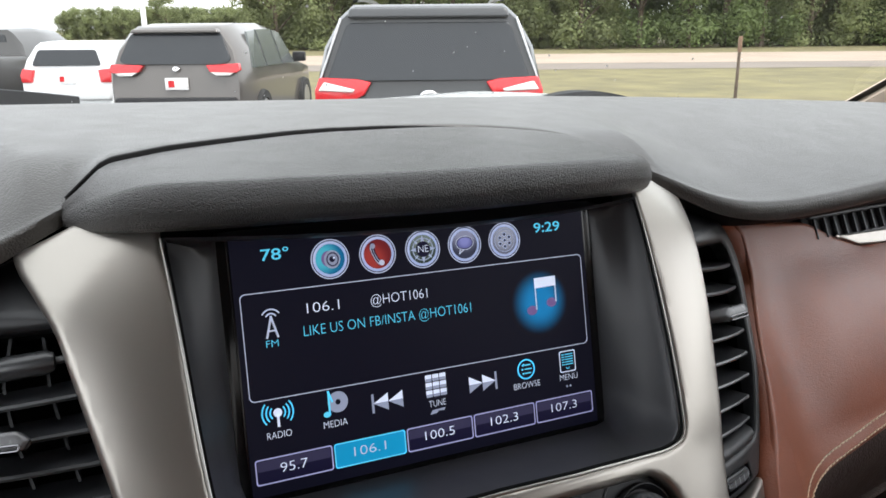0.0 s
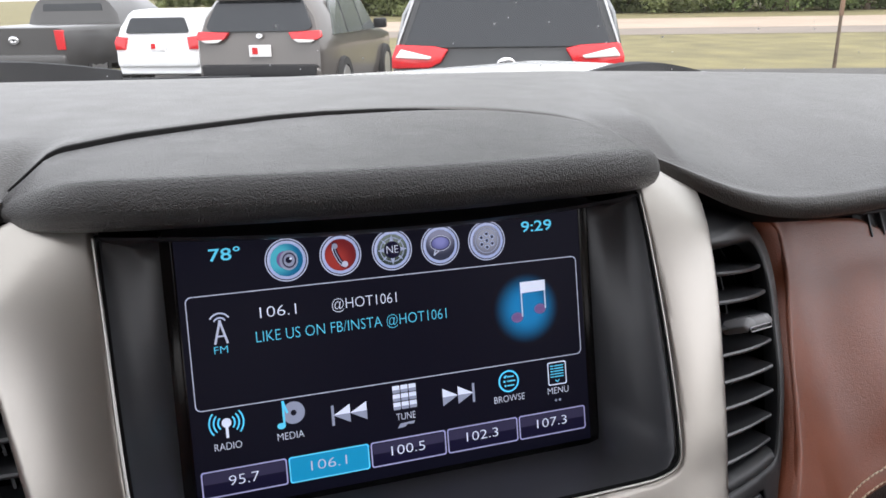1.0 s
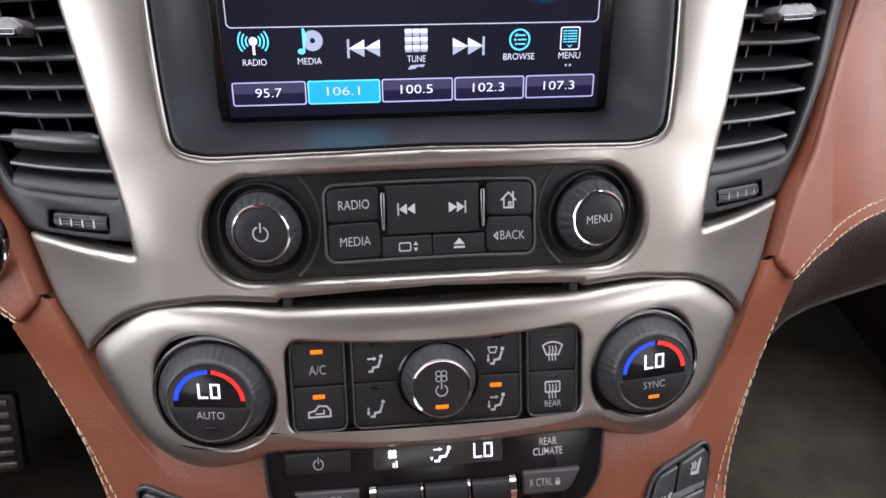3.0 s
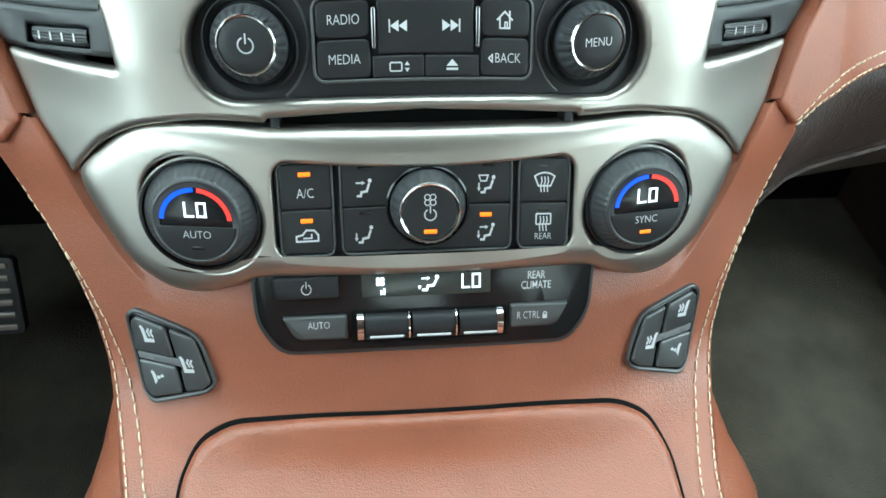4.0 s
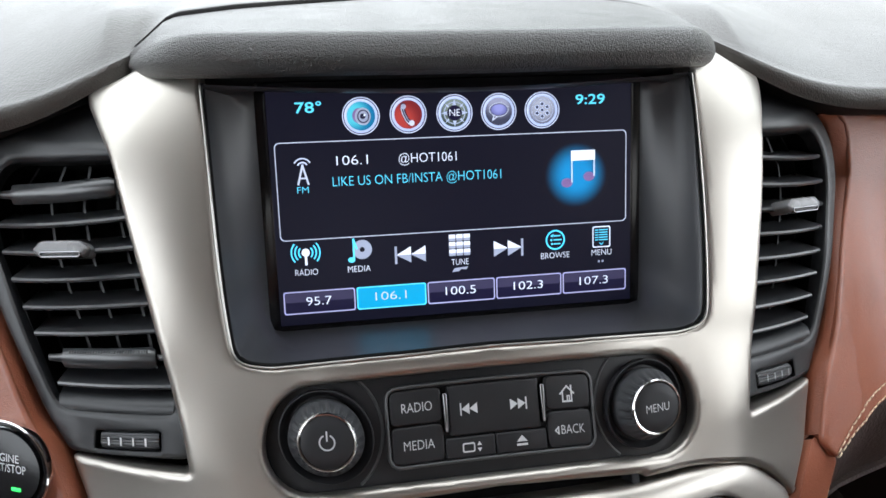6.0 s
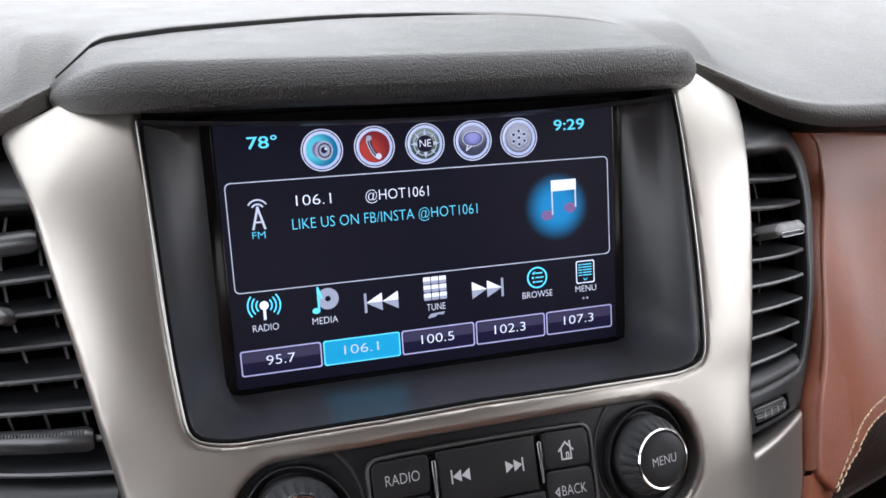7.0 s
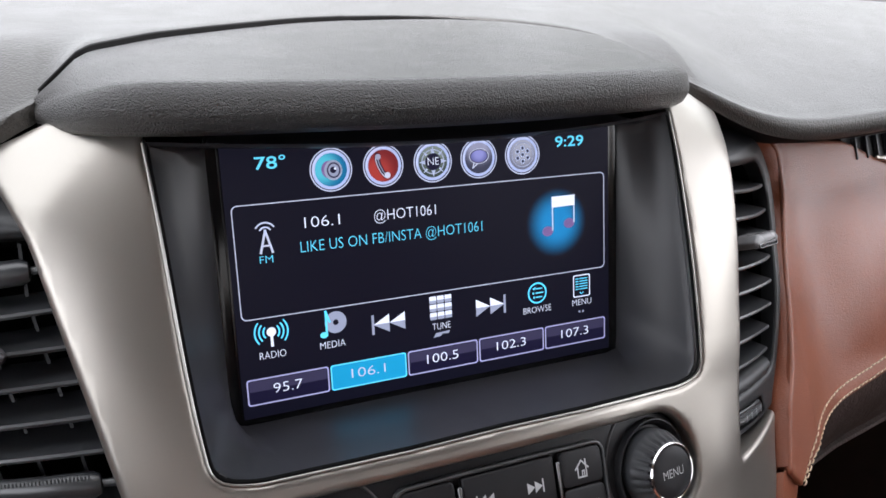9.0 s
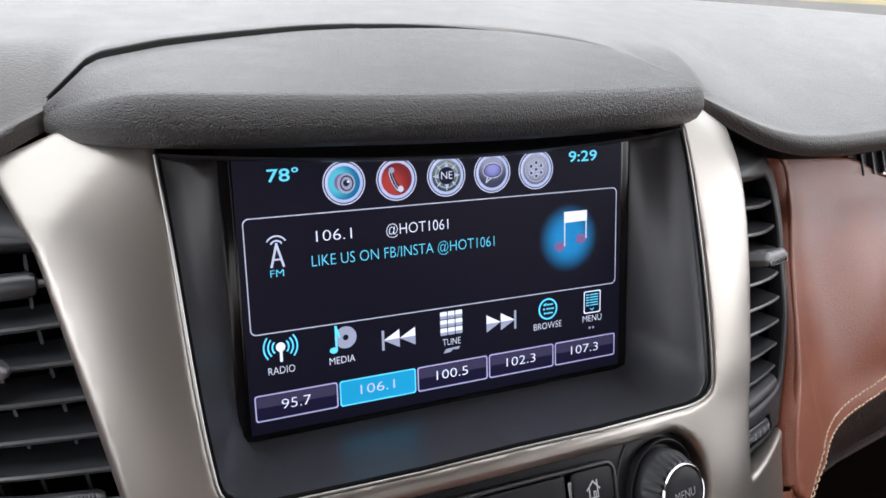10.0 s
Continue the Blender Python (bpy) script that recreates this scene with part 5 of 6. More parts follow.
leather_panel(1, "saddle brown leather dash panel above the glovebox")
leather_panel(-1, "saddle brown leather dash panel beside the start button")

# slim grille above the leather on the passenger side
slot = thing("slim_dash_vent", "slim black dash grille with a silver strip", "air vent", (0.45, 0.06, 1.42))
part("slot_frame", plate(rrect(0.312, 0.80, 1.4080, 1.4345, 0.002), -0.010, 0.0060, 0.0008, cut=0.02), BLACK, slot)
part("slot_rim", plate(rrect(0.318, 0.80, 1.4322, 1.4342, 0.0008), 0.004, 0.0095, 0.0006, cut=0.02), RUBBER, slot, "grey grille rim")
for i in range(40):
    u = 0.322 + 0.0118 * i
    part("fin", plate(rrect(u, u + 0.0016, 1.4190, 1.4320, 0.0005, 1), 0.004, 0.0092, 0.0004, steps=1), RUBBER, slot)
part("silver_strip", plate(rounded([(0.341, 1.4188), (0.42, 1.4168), (0.80, 1.4165), (0.80, 1.4085), (0.40, 1.4085), (0.366, 1.4108)], 0.0015), 0.003, 0.0102, 0.0010, cut=0.02), SILVER, slot, "satin silver strip")

# ---- start button ----
start = thing("start_button", "round black engine start button in a chrome ring", "button", (-0.211, -0.04, 1.30))
seat_of_button = rigid(-0.2078, 1.3195)
f = lambda p: seat_of_button((p[0], p[1], p[2] + 0.0055))
part("ring", lathe([(0.0205, -0.004), (0.0205, 0.006), (0.0201, 0.0080), (0.0195, 0.0084), (0.0190, 0.0076), (0.0188, 0.005), (0.008, 0.004)], f, n=64), CHROME, start, "chrome surround")
part("collar", lathe([(0.0189, 0.003), (0.0188, 0.0070), (0.0180, 0.0074), (0.0171, 0.0066), (0.0167, 0.004), (0.008, 0.004)], f, n=64), GLOSS, start, "gloss black collar")
part("cap", lathe([(0.0166, 0.003), (0.0165, 0.0065), (0.0158, 0.0078), (0.008, 0.0083), (0.003, 0.0084)], f, n=64), GLOSS, start)
text("ENGINE", 0.0, 0.0042, 0.0034, 0.0087, f, LEGEND, start, wide=0.80, bold=0.008)
text("START/STOP", 0.0, -0.0001, 0.0034, 0.0087, f, LEGEND, start, wide=0.72, bold=0.008)
part("indicator", plate(rrect(0.0030, 0.0072, -0.0094, -0.0078, 0.0003, 2), 0.0075, 0.0086, 0.0002, f=f), LEDGREEN, start, "green lit indicator")

# ---- leather console below the pod ----
PROFILE = [(front(0, 1.302), 1.302, 1.0), (front(0, 1.205), 1.205, 1.0), (-0.1715, 1.1955, 0.9), (-0.1780, 1.1885, 0.75), (-0.188, 1.1830, 0.6), (-0.204, 1.1790, 0.5), (-0.245, 1.1735, 0.4), (-0.32, 1.166, 0.35), (-0.46, 1.154, 0.35), (-0.62, 1.142, 0.35)]
fine, prev = [], None
for i in range(len(PROFILE) - 1):
    a, b = PROFILE[i], PROFILE[i + 1]
    for k in range(12):
        fine.append(tuple(a[j] + (b[j] - a[j]) * k / 12 for j in range(3)))
fine.append(PROFILE[-1])
for _ in range(12):
    fine = [fine[0], *[tuple(0.25 * a[j] + 0.5 * b[j] + 0.25 * c[j] for j in range(3)) for a, b, c in zip(fine, fine[1:], fine[2:])], fine[-1]]
LEN = [0.0]
for a, b in zip(fine, fine[1:]):
    LEN.append(LEN[-1] + math.hypot(b[0] - a[0], b[1] - a[1]))
FY, FZ, FK = ([p[j] for p in fine] for j in range(3))


def C(p):
    """From (across, height down the face, proud) to the console, which rolls from the dash face to level."""
    s = (1.302 - p[1]) * 1.1318
    y, z, k = float(np.interp(s, LEN, FY)), float(np.interp(s, LEN, FZ)), float(np.interp(s, LEN, FK))
    y2, z2 = float(np.interp(s + 0.004, LEN, FY)), float(np.interp(s + 0.004, LEN, FZ))
    y1, z1 = float(np.interp(s - 0.004, LEN, FY)), float(np.interp(s - 0.004, LEN, FZ))
    ty, tz = y2 - y1, z2 - z1
    l = math.hypot(ty, tz) or 1
    ny, nz = tz / l, -ty / l
    x = p[0]
    return Vector((x, y + k * (1.5 * x * x + 3 * x ** 4) + ny * p[2], z + nz * p[2]))


EDGE = [(0.80, 0.131), (1.00, 0.131), (1.10, 0.1325), (1.155, 0.1385), (1.175, 0.1440), (1.190, 0.1485), (1.205, 0.1515), (1.222, 0.1558), (1.240, 0.164), (1.255, 0.1735), (1.270, 0.1865), (1.2835, 0.1975), (1.2845, 0.1965), (1.3025, 0.1755)]
TURN = [(0.80, 0.108), (1.20, 0.108), (1.24, 0.1250), (1.2555, 0.1410), (1.270, 0.1530), (1.2855, 0.1615), (1.3025, 0.1735)]
console = thing("centre_console", "saddle brown leather centre console with cream stitching", "console", (0, -0.3, 0.6))
rows = []
for i in range(86):
    v = 1.3025 - (0.44 * (i / 85))
    w = lerp(EDGE, v)
    row = []
    for sgn in (-1, 1):
        side = [(w + 0.0040, -0.030), (w + 0.0040, -0.010), (w + 0.0032, -0.0040), (w + 0.0012, -0.0010)]
        side = [C((sgn * x, v, h)) for x, h in side]
        row.append(side if sgn < 0 else side[::-1])
    turn = lerp(TURN, v)
    k = min(1.0, max(0.0, (v - 1.240) / 0.02))
    def lie(x):
        # beyond this line the cover slopes down to the trim and sinks behind the pod
        d = min(1.0, max(0.0, (turn - abs(x)) / 0.0045))
        lift = min(1.0, max(0.0, (v - 1.262) / 0.034))
        return 0.0046 * lift * lift * (3 - 2 * lift) * (1 - d) - 0.0042 * k * d - 0.006 * min(1.0, max(0.0, (v - 1.256) / 0.008)) * min(1.0, max(0.0, (0.145 - abs(x)) / 0.02))
    near = [w, w - 0.002, *[w - 0.002 + (turn + 0.0032 - w) * t for t in (0.25, 0.5, 0.75, 1.0)], turn, turn - 0.0012, turn - 0.0030, turn - 0.0050]
    across_ = [*[-x for x in near], *[(turn - 0.007) * (-1 + 2 * k_ / 24) for k_ in range(25)], *near[::-1]]
    mid = [C((x, v, lie(x))) for x in across_]
    rows.append([*row[0], *mid, *row[1]])
part("leather_cover", grid(rows), BROWN, console, smooth=60)
bm = bmesh.new()
grid([[C((0.1765 * t, 1.3025, -0.02)) for t in np.linspace(-1, 1, 30)], [C((0.1765 * t, 1.3025, 0.0)) for t in np.linspace(-1, 1, 30)]], bm)
part("top_edge", bm, BROWN, console)
for sgn in (-1, 1):
    part("stitching", stitches([(sgn * (lerp(EDGE, v) - 0.0006), v) for v in np.linspace(1.2835, 0.90, 70)], C, 0.0003), THREAD, console, "cream thread stitching")
    part("stitching", stitches([(sgn * (lerp(EDGE, v) - 0.0012 - 0.0078 * min(1, (1.25 - v) / 0.06)), v) for v in np.linspace(1.2480, 0.90, 60)], C, 0.0003), THREAD, console, "cream thread stitching")
    # flank falling to the floor
    rows = []
    for i in range(40):
        v = 1.222 - 0.357 * i / 39
        w = lerp(EDGE, v)
        g = min(1.0, (1.222 - v) / 0.06)
        p = C((sgn * (w + 0.002 - 0.004 * (1 - g)), v, -0.006 - 0.02 * (1 - g)))
        rows.append([p, p + Vector((sgn * 0.018 * g, 0.002, -0.010)), p + Vector((sgn * 0.033 * g, 0.004, -0.030)), p + Vector((sgn * 0.043 * g, 0.010, -0.08)), p + Vector((sgn * 0.047 * g, 0.02, -0.25)), Vector((p.x + sgn * 0.047 * g, p.y + 0.02, 0.60))])
    part("flank", grid(rows), BROWN, console, smooth=60)
lid_pts = rounded([(-0.1150, 0.95), (0.1180, 0.95), (0.1172, 1.168), (0.1100, 1.1835), (0.094, 1.1912), (0.050, 1.1985), (0.0, 1.2010), (-0.050, 1.1990), (-0.093, 1.1918), (-0.1090, 1.1830), (-0.1158, 1.168)], [0.01, 0.01, 0.014, 0.012, 0.012, 0.03, 0.03, 0.03, 0.012, 0.012, 0.014], 6)
# the shaded gap round the lid is painted as a black plate
part("lid_gap_shade", plate(offset(lid_pts if area2(lid_pts) > 0 else lid_pts[::-1], -0.0018), -0.002, 0.0008, 0.0004, f=C, cut=0.014, cuty=0.008), DEEP, console, "black plate for the shade in the gap round the lid")
solo("console_lid", plate(lid_pts, -0.002, 0.0058, 0.0050, f=C, cut=0.014, cuty=0.006, steps=5), BROWN, "saddle brown leather console lid, closed", "console lid", smooth=60)

# ---- rear climate panel ----
def MQ(p):
    return MA((p[0], p[1] + 0.0005, p[2]))


rear = thing("rear_climate_panel", "gloss black rear climate panel with a small display", "climate control", (0, -0.14, 1.23))
part("panel_body", plate(rounded([(-0.078, 1.266), (-0.0765, 1.240), (-0.067, 1.2265), (0.067, 1.2265), (0.0765, 1.240), (0.078, 1.266)], [0, 0.006, 0.008, 0.008, 0.006, 0]), -0.006, 0.0018, 0.0012, f=MQ, cut=0.012), GLOSS, rear)
part("panel_rim", plate(rounded([(-0.0795, 1.266), (-0.078, 1.239), (-0.068, 1.2248), (0.068, 1.2248), (0.078, 1.239), (0.0795, 1.266)], [0, 0.006, 0.009, 0.009, 0.006, 0]), -0.006, 0.0006, 0.0006, f=MQ, cut=0.012), RUBBER, rear)
k = part("key", plate(rounded([(-0.0680, 1.2500), (-0.0688, 1.2590), (-0.0396, 1.2590), (-0.0396, 1.2500)], 0.001), 0.0, 0.0042, 0.0010, f=MQ), BUTTON, rear)
bm = stroke(arc(-0.0538, 1.2542, 0.0021, 120, 420, 16), 0.0004, 0.0044, MQ)
stroke([(-0.0538, 1.2548), (-0.0538, 1.2572)], 0.0004, 0.0044, MQ, bm)
part("power_print", bm, LEGEND, k, smooth=0)
k = part("key", plate(rounded([(-0.0655, 1.2425), (-0.0365, 1.2425), (-0.0365, 1.2325), (-0.0600, 1.2325)], [0.001, 0.001, 0.001, 0.004]), 0.0, 0.0045, 0.0012, f=MQ), KEYGREY, rear)
text("AUTO", -0.0492, 1.2388, 0.0030, 0.0047, MQ, LEGEND, k, width=0.0098)
k = part("key", plate(rounded([(0.0655, 1.2440), (0.0375, 1.2440), (0.0375, 1.2340), (0.0600, 1.2340)], [0.001, 0.001, 0.001, 0.004]), 0.0, 0.0045, 0.0012, f=MQ), KEYGREY, rear)
text("R CTRL", 0.0462, 1.2392, 0.0032, 0.0047, MQ, LEGEND, k, width=0.0108)
bm = fill(rrect(0.0530, 0.0552, 1.2376, 1.2394, 0.0002, 1), 0.0047, MQ)
stroke(arc(0.0541, 1.2396, 0.0008, 0, 180, 8), 0.0004, 0.0047, MQ, bm)
part("lock_print", bm, LEGEND, k, smooth=0)
text("REAR", 0.0500, 1.2556, 0.0032, 0.0020, MQ, LEGEND, rear, wide=0.78, bold=0.010)
text("CLIMATE", 0.0500, 1.2513, 0.0032, 0.0020, MQ, LEGEND, rear, wide=0.78, bold=0.010)
disp = part("small_display", plate(rrect(-0.0295, 0.0285, 1.2490, 1.2590, 0.0006, 2), 0.0, 0.0022, 0.0002, f=MQ, cut=0.012), SEGMENTGLASS, rear, "grey-green segment display")
bm = stroke([(0.0155, 1.2572), (0.0155, 1.2518), (0.0185, 1.2518)], 0.0008, 0.0026, MQ)
stroke([(0.0202, 1.2518), (0.0234, 1.2518), (0.0234, 1.2572), (0.0202, 1.2572)], 0.0008, 0.0026, MQ, bm, closed=True)
for i in range(4):
    a = math.pi / 4 + i * math.pi / 2
    fill(circle(-0.0212 + 0.0013 * math.cos(a), 1.2556 + 0.0012 * math.sin(a), 0.0010, n=8), 0.0026, MQ, bm)
for i in range(2):
    stroke([(-0.0208 + 0.0013 * i, 1.2504), (-0.0208 + 0.0013 * i, 1.2516 + 0.0008 * i)], 0.0008, 0.0026, MQ, bm)
fill(circle(0.0040, 1.2566, 0.0009, n=10), 0.0026, MQ, bm)
stroke([(0.0036, 1.2552), (0.0024, 1.2532), (0.0000, 1.2530), (-0.0006, 1.2514), (-0.0022, 1.2514)], 0.0010, 0.0026, MQ, bm)
stroke([(-0.0026, 1.2562), (0.0, 1.2562)], 0.0006, 0.0026, MQ, bm)
fill([(-0.0004, 1.2570), (0.0010, 1.2562), (-0.0004, 1.2554)], 0.0026, MQ, bm)
fill([(-0.0046, 1.2532), (-0.0030, 1.2532), (-0.0038, 1.2516)], 0.0026, MQ, bm)
part("lit_segments", bm, WHITELIT, disp, "white lit segments", smooth=0)
part("toggle_well", plate(rrect(-0.0345, 0.0362, 1.2300, 1.2436, 0.001, 2), 0.0, 0.0022, 0.0003, f=MQ, cut=0.012), DEEP, rear)
for i in range(3):
    u0 = -0.0285 + 0.0212 * i
    rows = [[MQ((u, 1.2368 + 0.0056 * math.sin(a), 0.0015 + 0.0052 * math.cos(a))) for a in np.linspace(-1.9, 1.9, 14)] for u in np.linspace(u0, u0 + 0.0190, 5)]
    t = part("toggle", grid(rows), BUTTON, rear, "black rocker toggle")
    # white print colour stands in for the line's bright reflection
    part("toggle_line", plate(rrect(u0 + 0.0018, u0 + 0.0172, 1.2330, 1.2339, 0.0003, 1), 0.004, 0.0064, 0.0002, f=MQ), LEGEND, t, "reflective toggle line painted white")
for u0, w in ((-0.0320, 0.0028), (-0.0092, 0.0008), (0.0120, 0.0008), (0.0312, 0.0028)):
    rows = [[MQ((u, 1.2368 + 0.0060 * math.sin(a), 0.0015 + 0.0056 * math.cos(a))) for a in np.linspace(-1.9, 1.9, 14)] for u in np.linspace(u0, u0 + w, 4)]
    part("toggle_collar", grid(rows), CHROME, rear, "chrome collar")


def seat_heater(s):
    """Three-key seat heater block: two stacked keys and one tall key."""
    g = lambda pts: [(s * x, z) for x, z in pts]
    e = thing("seat_heater_switch", "black three-key seat heating and cooling switch", "switch", (s * 0.12, -0.14, 1.20), group="seat heater switches")
    out = [(0.1398, 1.2285), (0.1352, 1.2325), (0.1055, 1.2285), (0.0990, 1.2080), (0.1035, 1.2035), (0.1300, 1.1945), (0.1342, 1.1978)]
    part("switch_body", plate(g(rounded(out, [0.004, 0.005, 0.007, 0.004, 0.005, 0.005, 0.004])), -0.006, 0.0022, 0.0016, f=C), GLOSS, e)
    ring = g(rounded(out, [0.004, 0.005, 0.007, 0.004, 0.005, 0.005, 0.004]))
    ring = ring if area2(ring) > 0 else ring[::-1]
    part("switch_rim", plate(offset(ring, -0.0008), -0.006, 0.0030, 0.0007, [offset(ring, 0.0009)], f=C), KEYGREY, e, "satin grey rim")
    for pts, kind in (([(0.1374, 1.2272), (0.1343, 1.2303), (0.1204, 1.2286), (0.1178, 1.2158), (0.1364, 1.2150)], "seat"),
                      ([(0.1355, 1.2112), (0.1172, 1.2122), (0.1152, 1.2012), (0.1296, 1.1966), (0.1332, 1.1990)], "fan"),
                      ([(0.1190, 1.2284), (0.1072, 1.2268), (0.1010, 1.2082), (0.1050, 1.2048), (0.1136, 1.2020), (0.1150, 1.2110), (0.1126, 1.2118), (0.1136, 1.2164), (0.1164, 1.2160)], "cool")):
        k = part("key", plate(g(rounded(pts, 0.0014)), 0.0, 0.0044, 0.0010, f=C), KEYGREY, e)
        cx = sum(p[0] for p in pts) / len(pts)
        cz = sum(p[1] for p in pts) / len(pts)
        # seat with backrest, cushion and headrest
        P = lambda pts: g([(cx + 0.9 * a, cz + 0.9 * b) for a, b in pts])
        bm = stroke(P([(0.0024, 0.0024), (0.0016, -0.0002), (0.0010, -0.0020)]), 0.0017, 0.0047, C)
        stroke(P([(0.0012, -0.0024), (-0.0026, -0.0016)]), 0.0016, 0.0047, C, bm)
        fill(P(circle(0.0031, 0.0036, 0.0010, 0.0008, 12)), 0.0047, C, bm)
        if kind == "fan":
            for i in range(3):
                fill(P(circle(-0.0014 + 0.0013 * math.cos(2.1 * i), 0.0018 + 0.0012 * math.sin(2.1 * i), 0.0010, n=10)), 0.0047, C, bm)
        else:
            for d in (-0.0024, -0.0006):
                stroke(P([(d, 0.0034), (d + 0.0006, 0.0020), (d - 0.0004, 0.0004)]), 0.0009, 0.0047, C, bm)
        part("seat_print", bm, LEGEND, k, smooth=0)
    part("lamp_strip", plate(g(rounded([(0.1358, 1.2146), (0.1140, 1.2158), (0.1134, 1.2126), (0.1352, 1.2118)], 0.0004)), 0.0, 0.0036, 0.0003, f=C), TABGREY, e, "grey indicator strip")


seat_heater(-1)
seat_heater(1)

# ---- lower dash, pedals and footwells ----
for s, nm in ((1, "glovebox_panel"), (-1, "lower_dash_panel")):
    rows = []
    for i in range(34):
        x = 0.150 + 0.70 * (i / 33) ** 1.3
        z0 = lerp([(0.15, 1.272), (0.199, 1.2835), (0.245, 1.2940), (0.34, 1.306), (0.6, 1.316), (0.9, 1.316)], x)
        yy = front(x, z0) + 0.012
        drop = [(0.0, 0.004), (0.010, -0.004), (0.03, -0.006), (0.06, 0.002), (0.085, 0.0120), (0.087, 0.0135), (0.088, 0.0210), (0.0892, 0.0108), (0.0915, 0.0098), (0.100, 0.0165), (0.13, 0.045), (0.135, 0.060), (0.18, 0.085), (0.24, 0.14), (0.27, 0.24), (0.28, 0.50)]
        if s < 0:
            drop = [(0.0, 0.004), (0.01, 0.03), (0.03, 0.07), (0.06, 0.13), (0.10, 0.22), (0.12, 0.40), (0.13, 0.55)]
        rows.append([(s * x, yy + d, z0 - q) for q, d in drop])
    mat = DARKBROWN if s > 0 else BLACK
    low = thing(nm, "dark brown vinyl glovebox panel" if s > 0 else "black lower dash panel above the pedals", "dash panel", (s * 0.4, 0.05, 1.25))
    cut = 7 if s > 0 else 5
    part("upper_cover", grid([r[:cut + 1] for r in rows]), mat, low, smooth=50)
    part("glovebox_lid" if s > 0 else "knee_cover", grid([r[cut:] for r in rows]), mat, low, smooth=50)
stackb = box(-0.19, 0.19, 0.06, 0.60, 0.60, 1.44)
solo("centre_stack_core", stackb, DEEP, "black centre stack core behind the console", "dash core", kind="structure")


def pedal(x, y, z, w, h, label):
    e = thing("pedal", label, "pedal", (x, y, 0.6), group="pedals")
    f = lambda p: Vector((x + p[0], y + 0.45 * p[1] - 0.89 * p[2], z + 0.89 * p[1] + 0.45 * p[2]))
    part("pad", plate(rrect(-w, w, -h, h, 0.008), -0.008, 0.004, 0.002, f=f, back=True), RUBBER, e)
    for k in range(6):
        v = -h * 0.8 + 1.6 * h * k / 5
        part("rib", plate(rrect(-w * 0.86, w * 0.86, v - 0.0035, v + 0.0035, 0.002, 2), 0.003, 0.0075, 0.001, f=f), SILVER, e, "worn metal rib")
    rows = [[(x + a, y + 0.01 + t * 0.12, z + b + t * 0.25) for a, b in ((-0.008, -0.006), (0.008, -0.006), (0.008, 0.006), (-0.008, 0.006))] for t in (0, 0.5, 1)]
    part("arm", grid(rows, closed=True), BLACK, e)


pedal(-0.500, 0.30, 0.78, 0.055, 0.05, "rubber brake pedal with worn metal ribs")
pedal(-0.285, 0.36, 0.72, 0.030, 0.075, "narrow accelerator pedal with metal ribs")
solo("floor_mat", plate(rrect(0.20, 0.80, -0.35, 0.50, 0.05), 0.600, 0.612, 0.004, f=lambda p: Vector((p[0], p[1], p[2]))), CARPET, "taupe carpet mat in the passenger footwell", "floor mat")
solo("floor_mat", plate(rrect(-0.80, -0.20, -0.35, 0.42, 0.05), 0.600, 0.612, 0.004, f=lambda p: Vector((p[0], p[1], p[2]))), CARPET, "taupe carpet mat in the driver footwell", "floor mat")

# ---- windshield, front pillars, wipers, bonnet ----
GLASS = bpy.data.materials.new("windshield_glass")
GLASS.use_nodes = True
n, l = GLASS.node_tree.nodes, GLASS.node_tree.links
n.remove(n["Principled BSDF"])
tr, gl, mx = n.new("ShaderNodeBsdfTransparent"), n.new("ShaderNodeBsdfGlossy"), n.new("ShaderNodeMixShader")
tr.inputs[0].default_value = (0.60, 0.62, 0.60, 1)
gl.inputs["Roughness"].default_value = 0.02
mx.inputs[0].default_value = 0.08
l.new(tr.outputs[0], mx.inputs[1])
l.new(gl.outputs[0], mx.inputs[2])
l.new(mx.outputs[0], n["Material Output"].inputs[0])


def shield(u, v):
    """Windshield from its base (v=0) to the roof (v=1), bowed across."""
    w = 0.86 - 0.12 * v
    return Vector((u * w, 0.72 - 0.84 * v - 0.16 * u * u, 1.400 + 0.48 * v))


glass = solo("windshield", grid([[shield(u, v) for u in np.linspace(-1, 1, 25)] for v in np.linspace(0, 1, 9)]), GLASS, "clear windshield glass with specks of dirt", "windshield", kind="structure")
glass.visible_shadow = False
FRIT = material("black_glass_edge", (0.01, 0.01, 0.01), 0.3, vary=0.1)
for s in (-1, 1):
    solo("glass_edge", grid([[shield(s * u, v) + Vector((0, -0.004, -0.002)) for u in (0.982, 0.99, 1.0)] for v in np.linspace(0, 1, 12)]), FRIT, "black windshield edge band", "trim", kind="structure")
    rows = []
    for v in np.linspace(-0.05, 1.0, 12):
        p = shield(s * 1.0, v)
        rows.append([p + Vector((-s * 0.02, -0.012, -0.01)), p + Vector((-s * 0.015, -0.075, -0.005)), p + Vector((s * 0.03, -0.11, 0.0)), p + Vector((s * 0.05, -0.02, 0.0)), p + Vector((s * 0.03, 0.03, 0.0))])
    solo("windshield_pillar", grid(rows, closed=True), PILLAR, "beige windshield pillar trim", "pillar", kind="structure")
rnd = random.Random(11)
bm = bmesh.new()
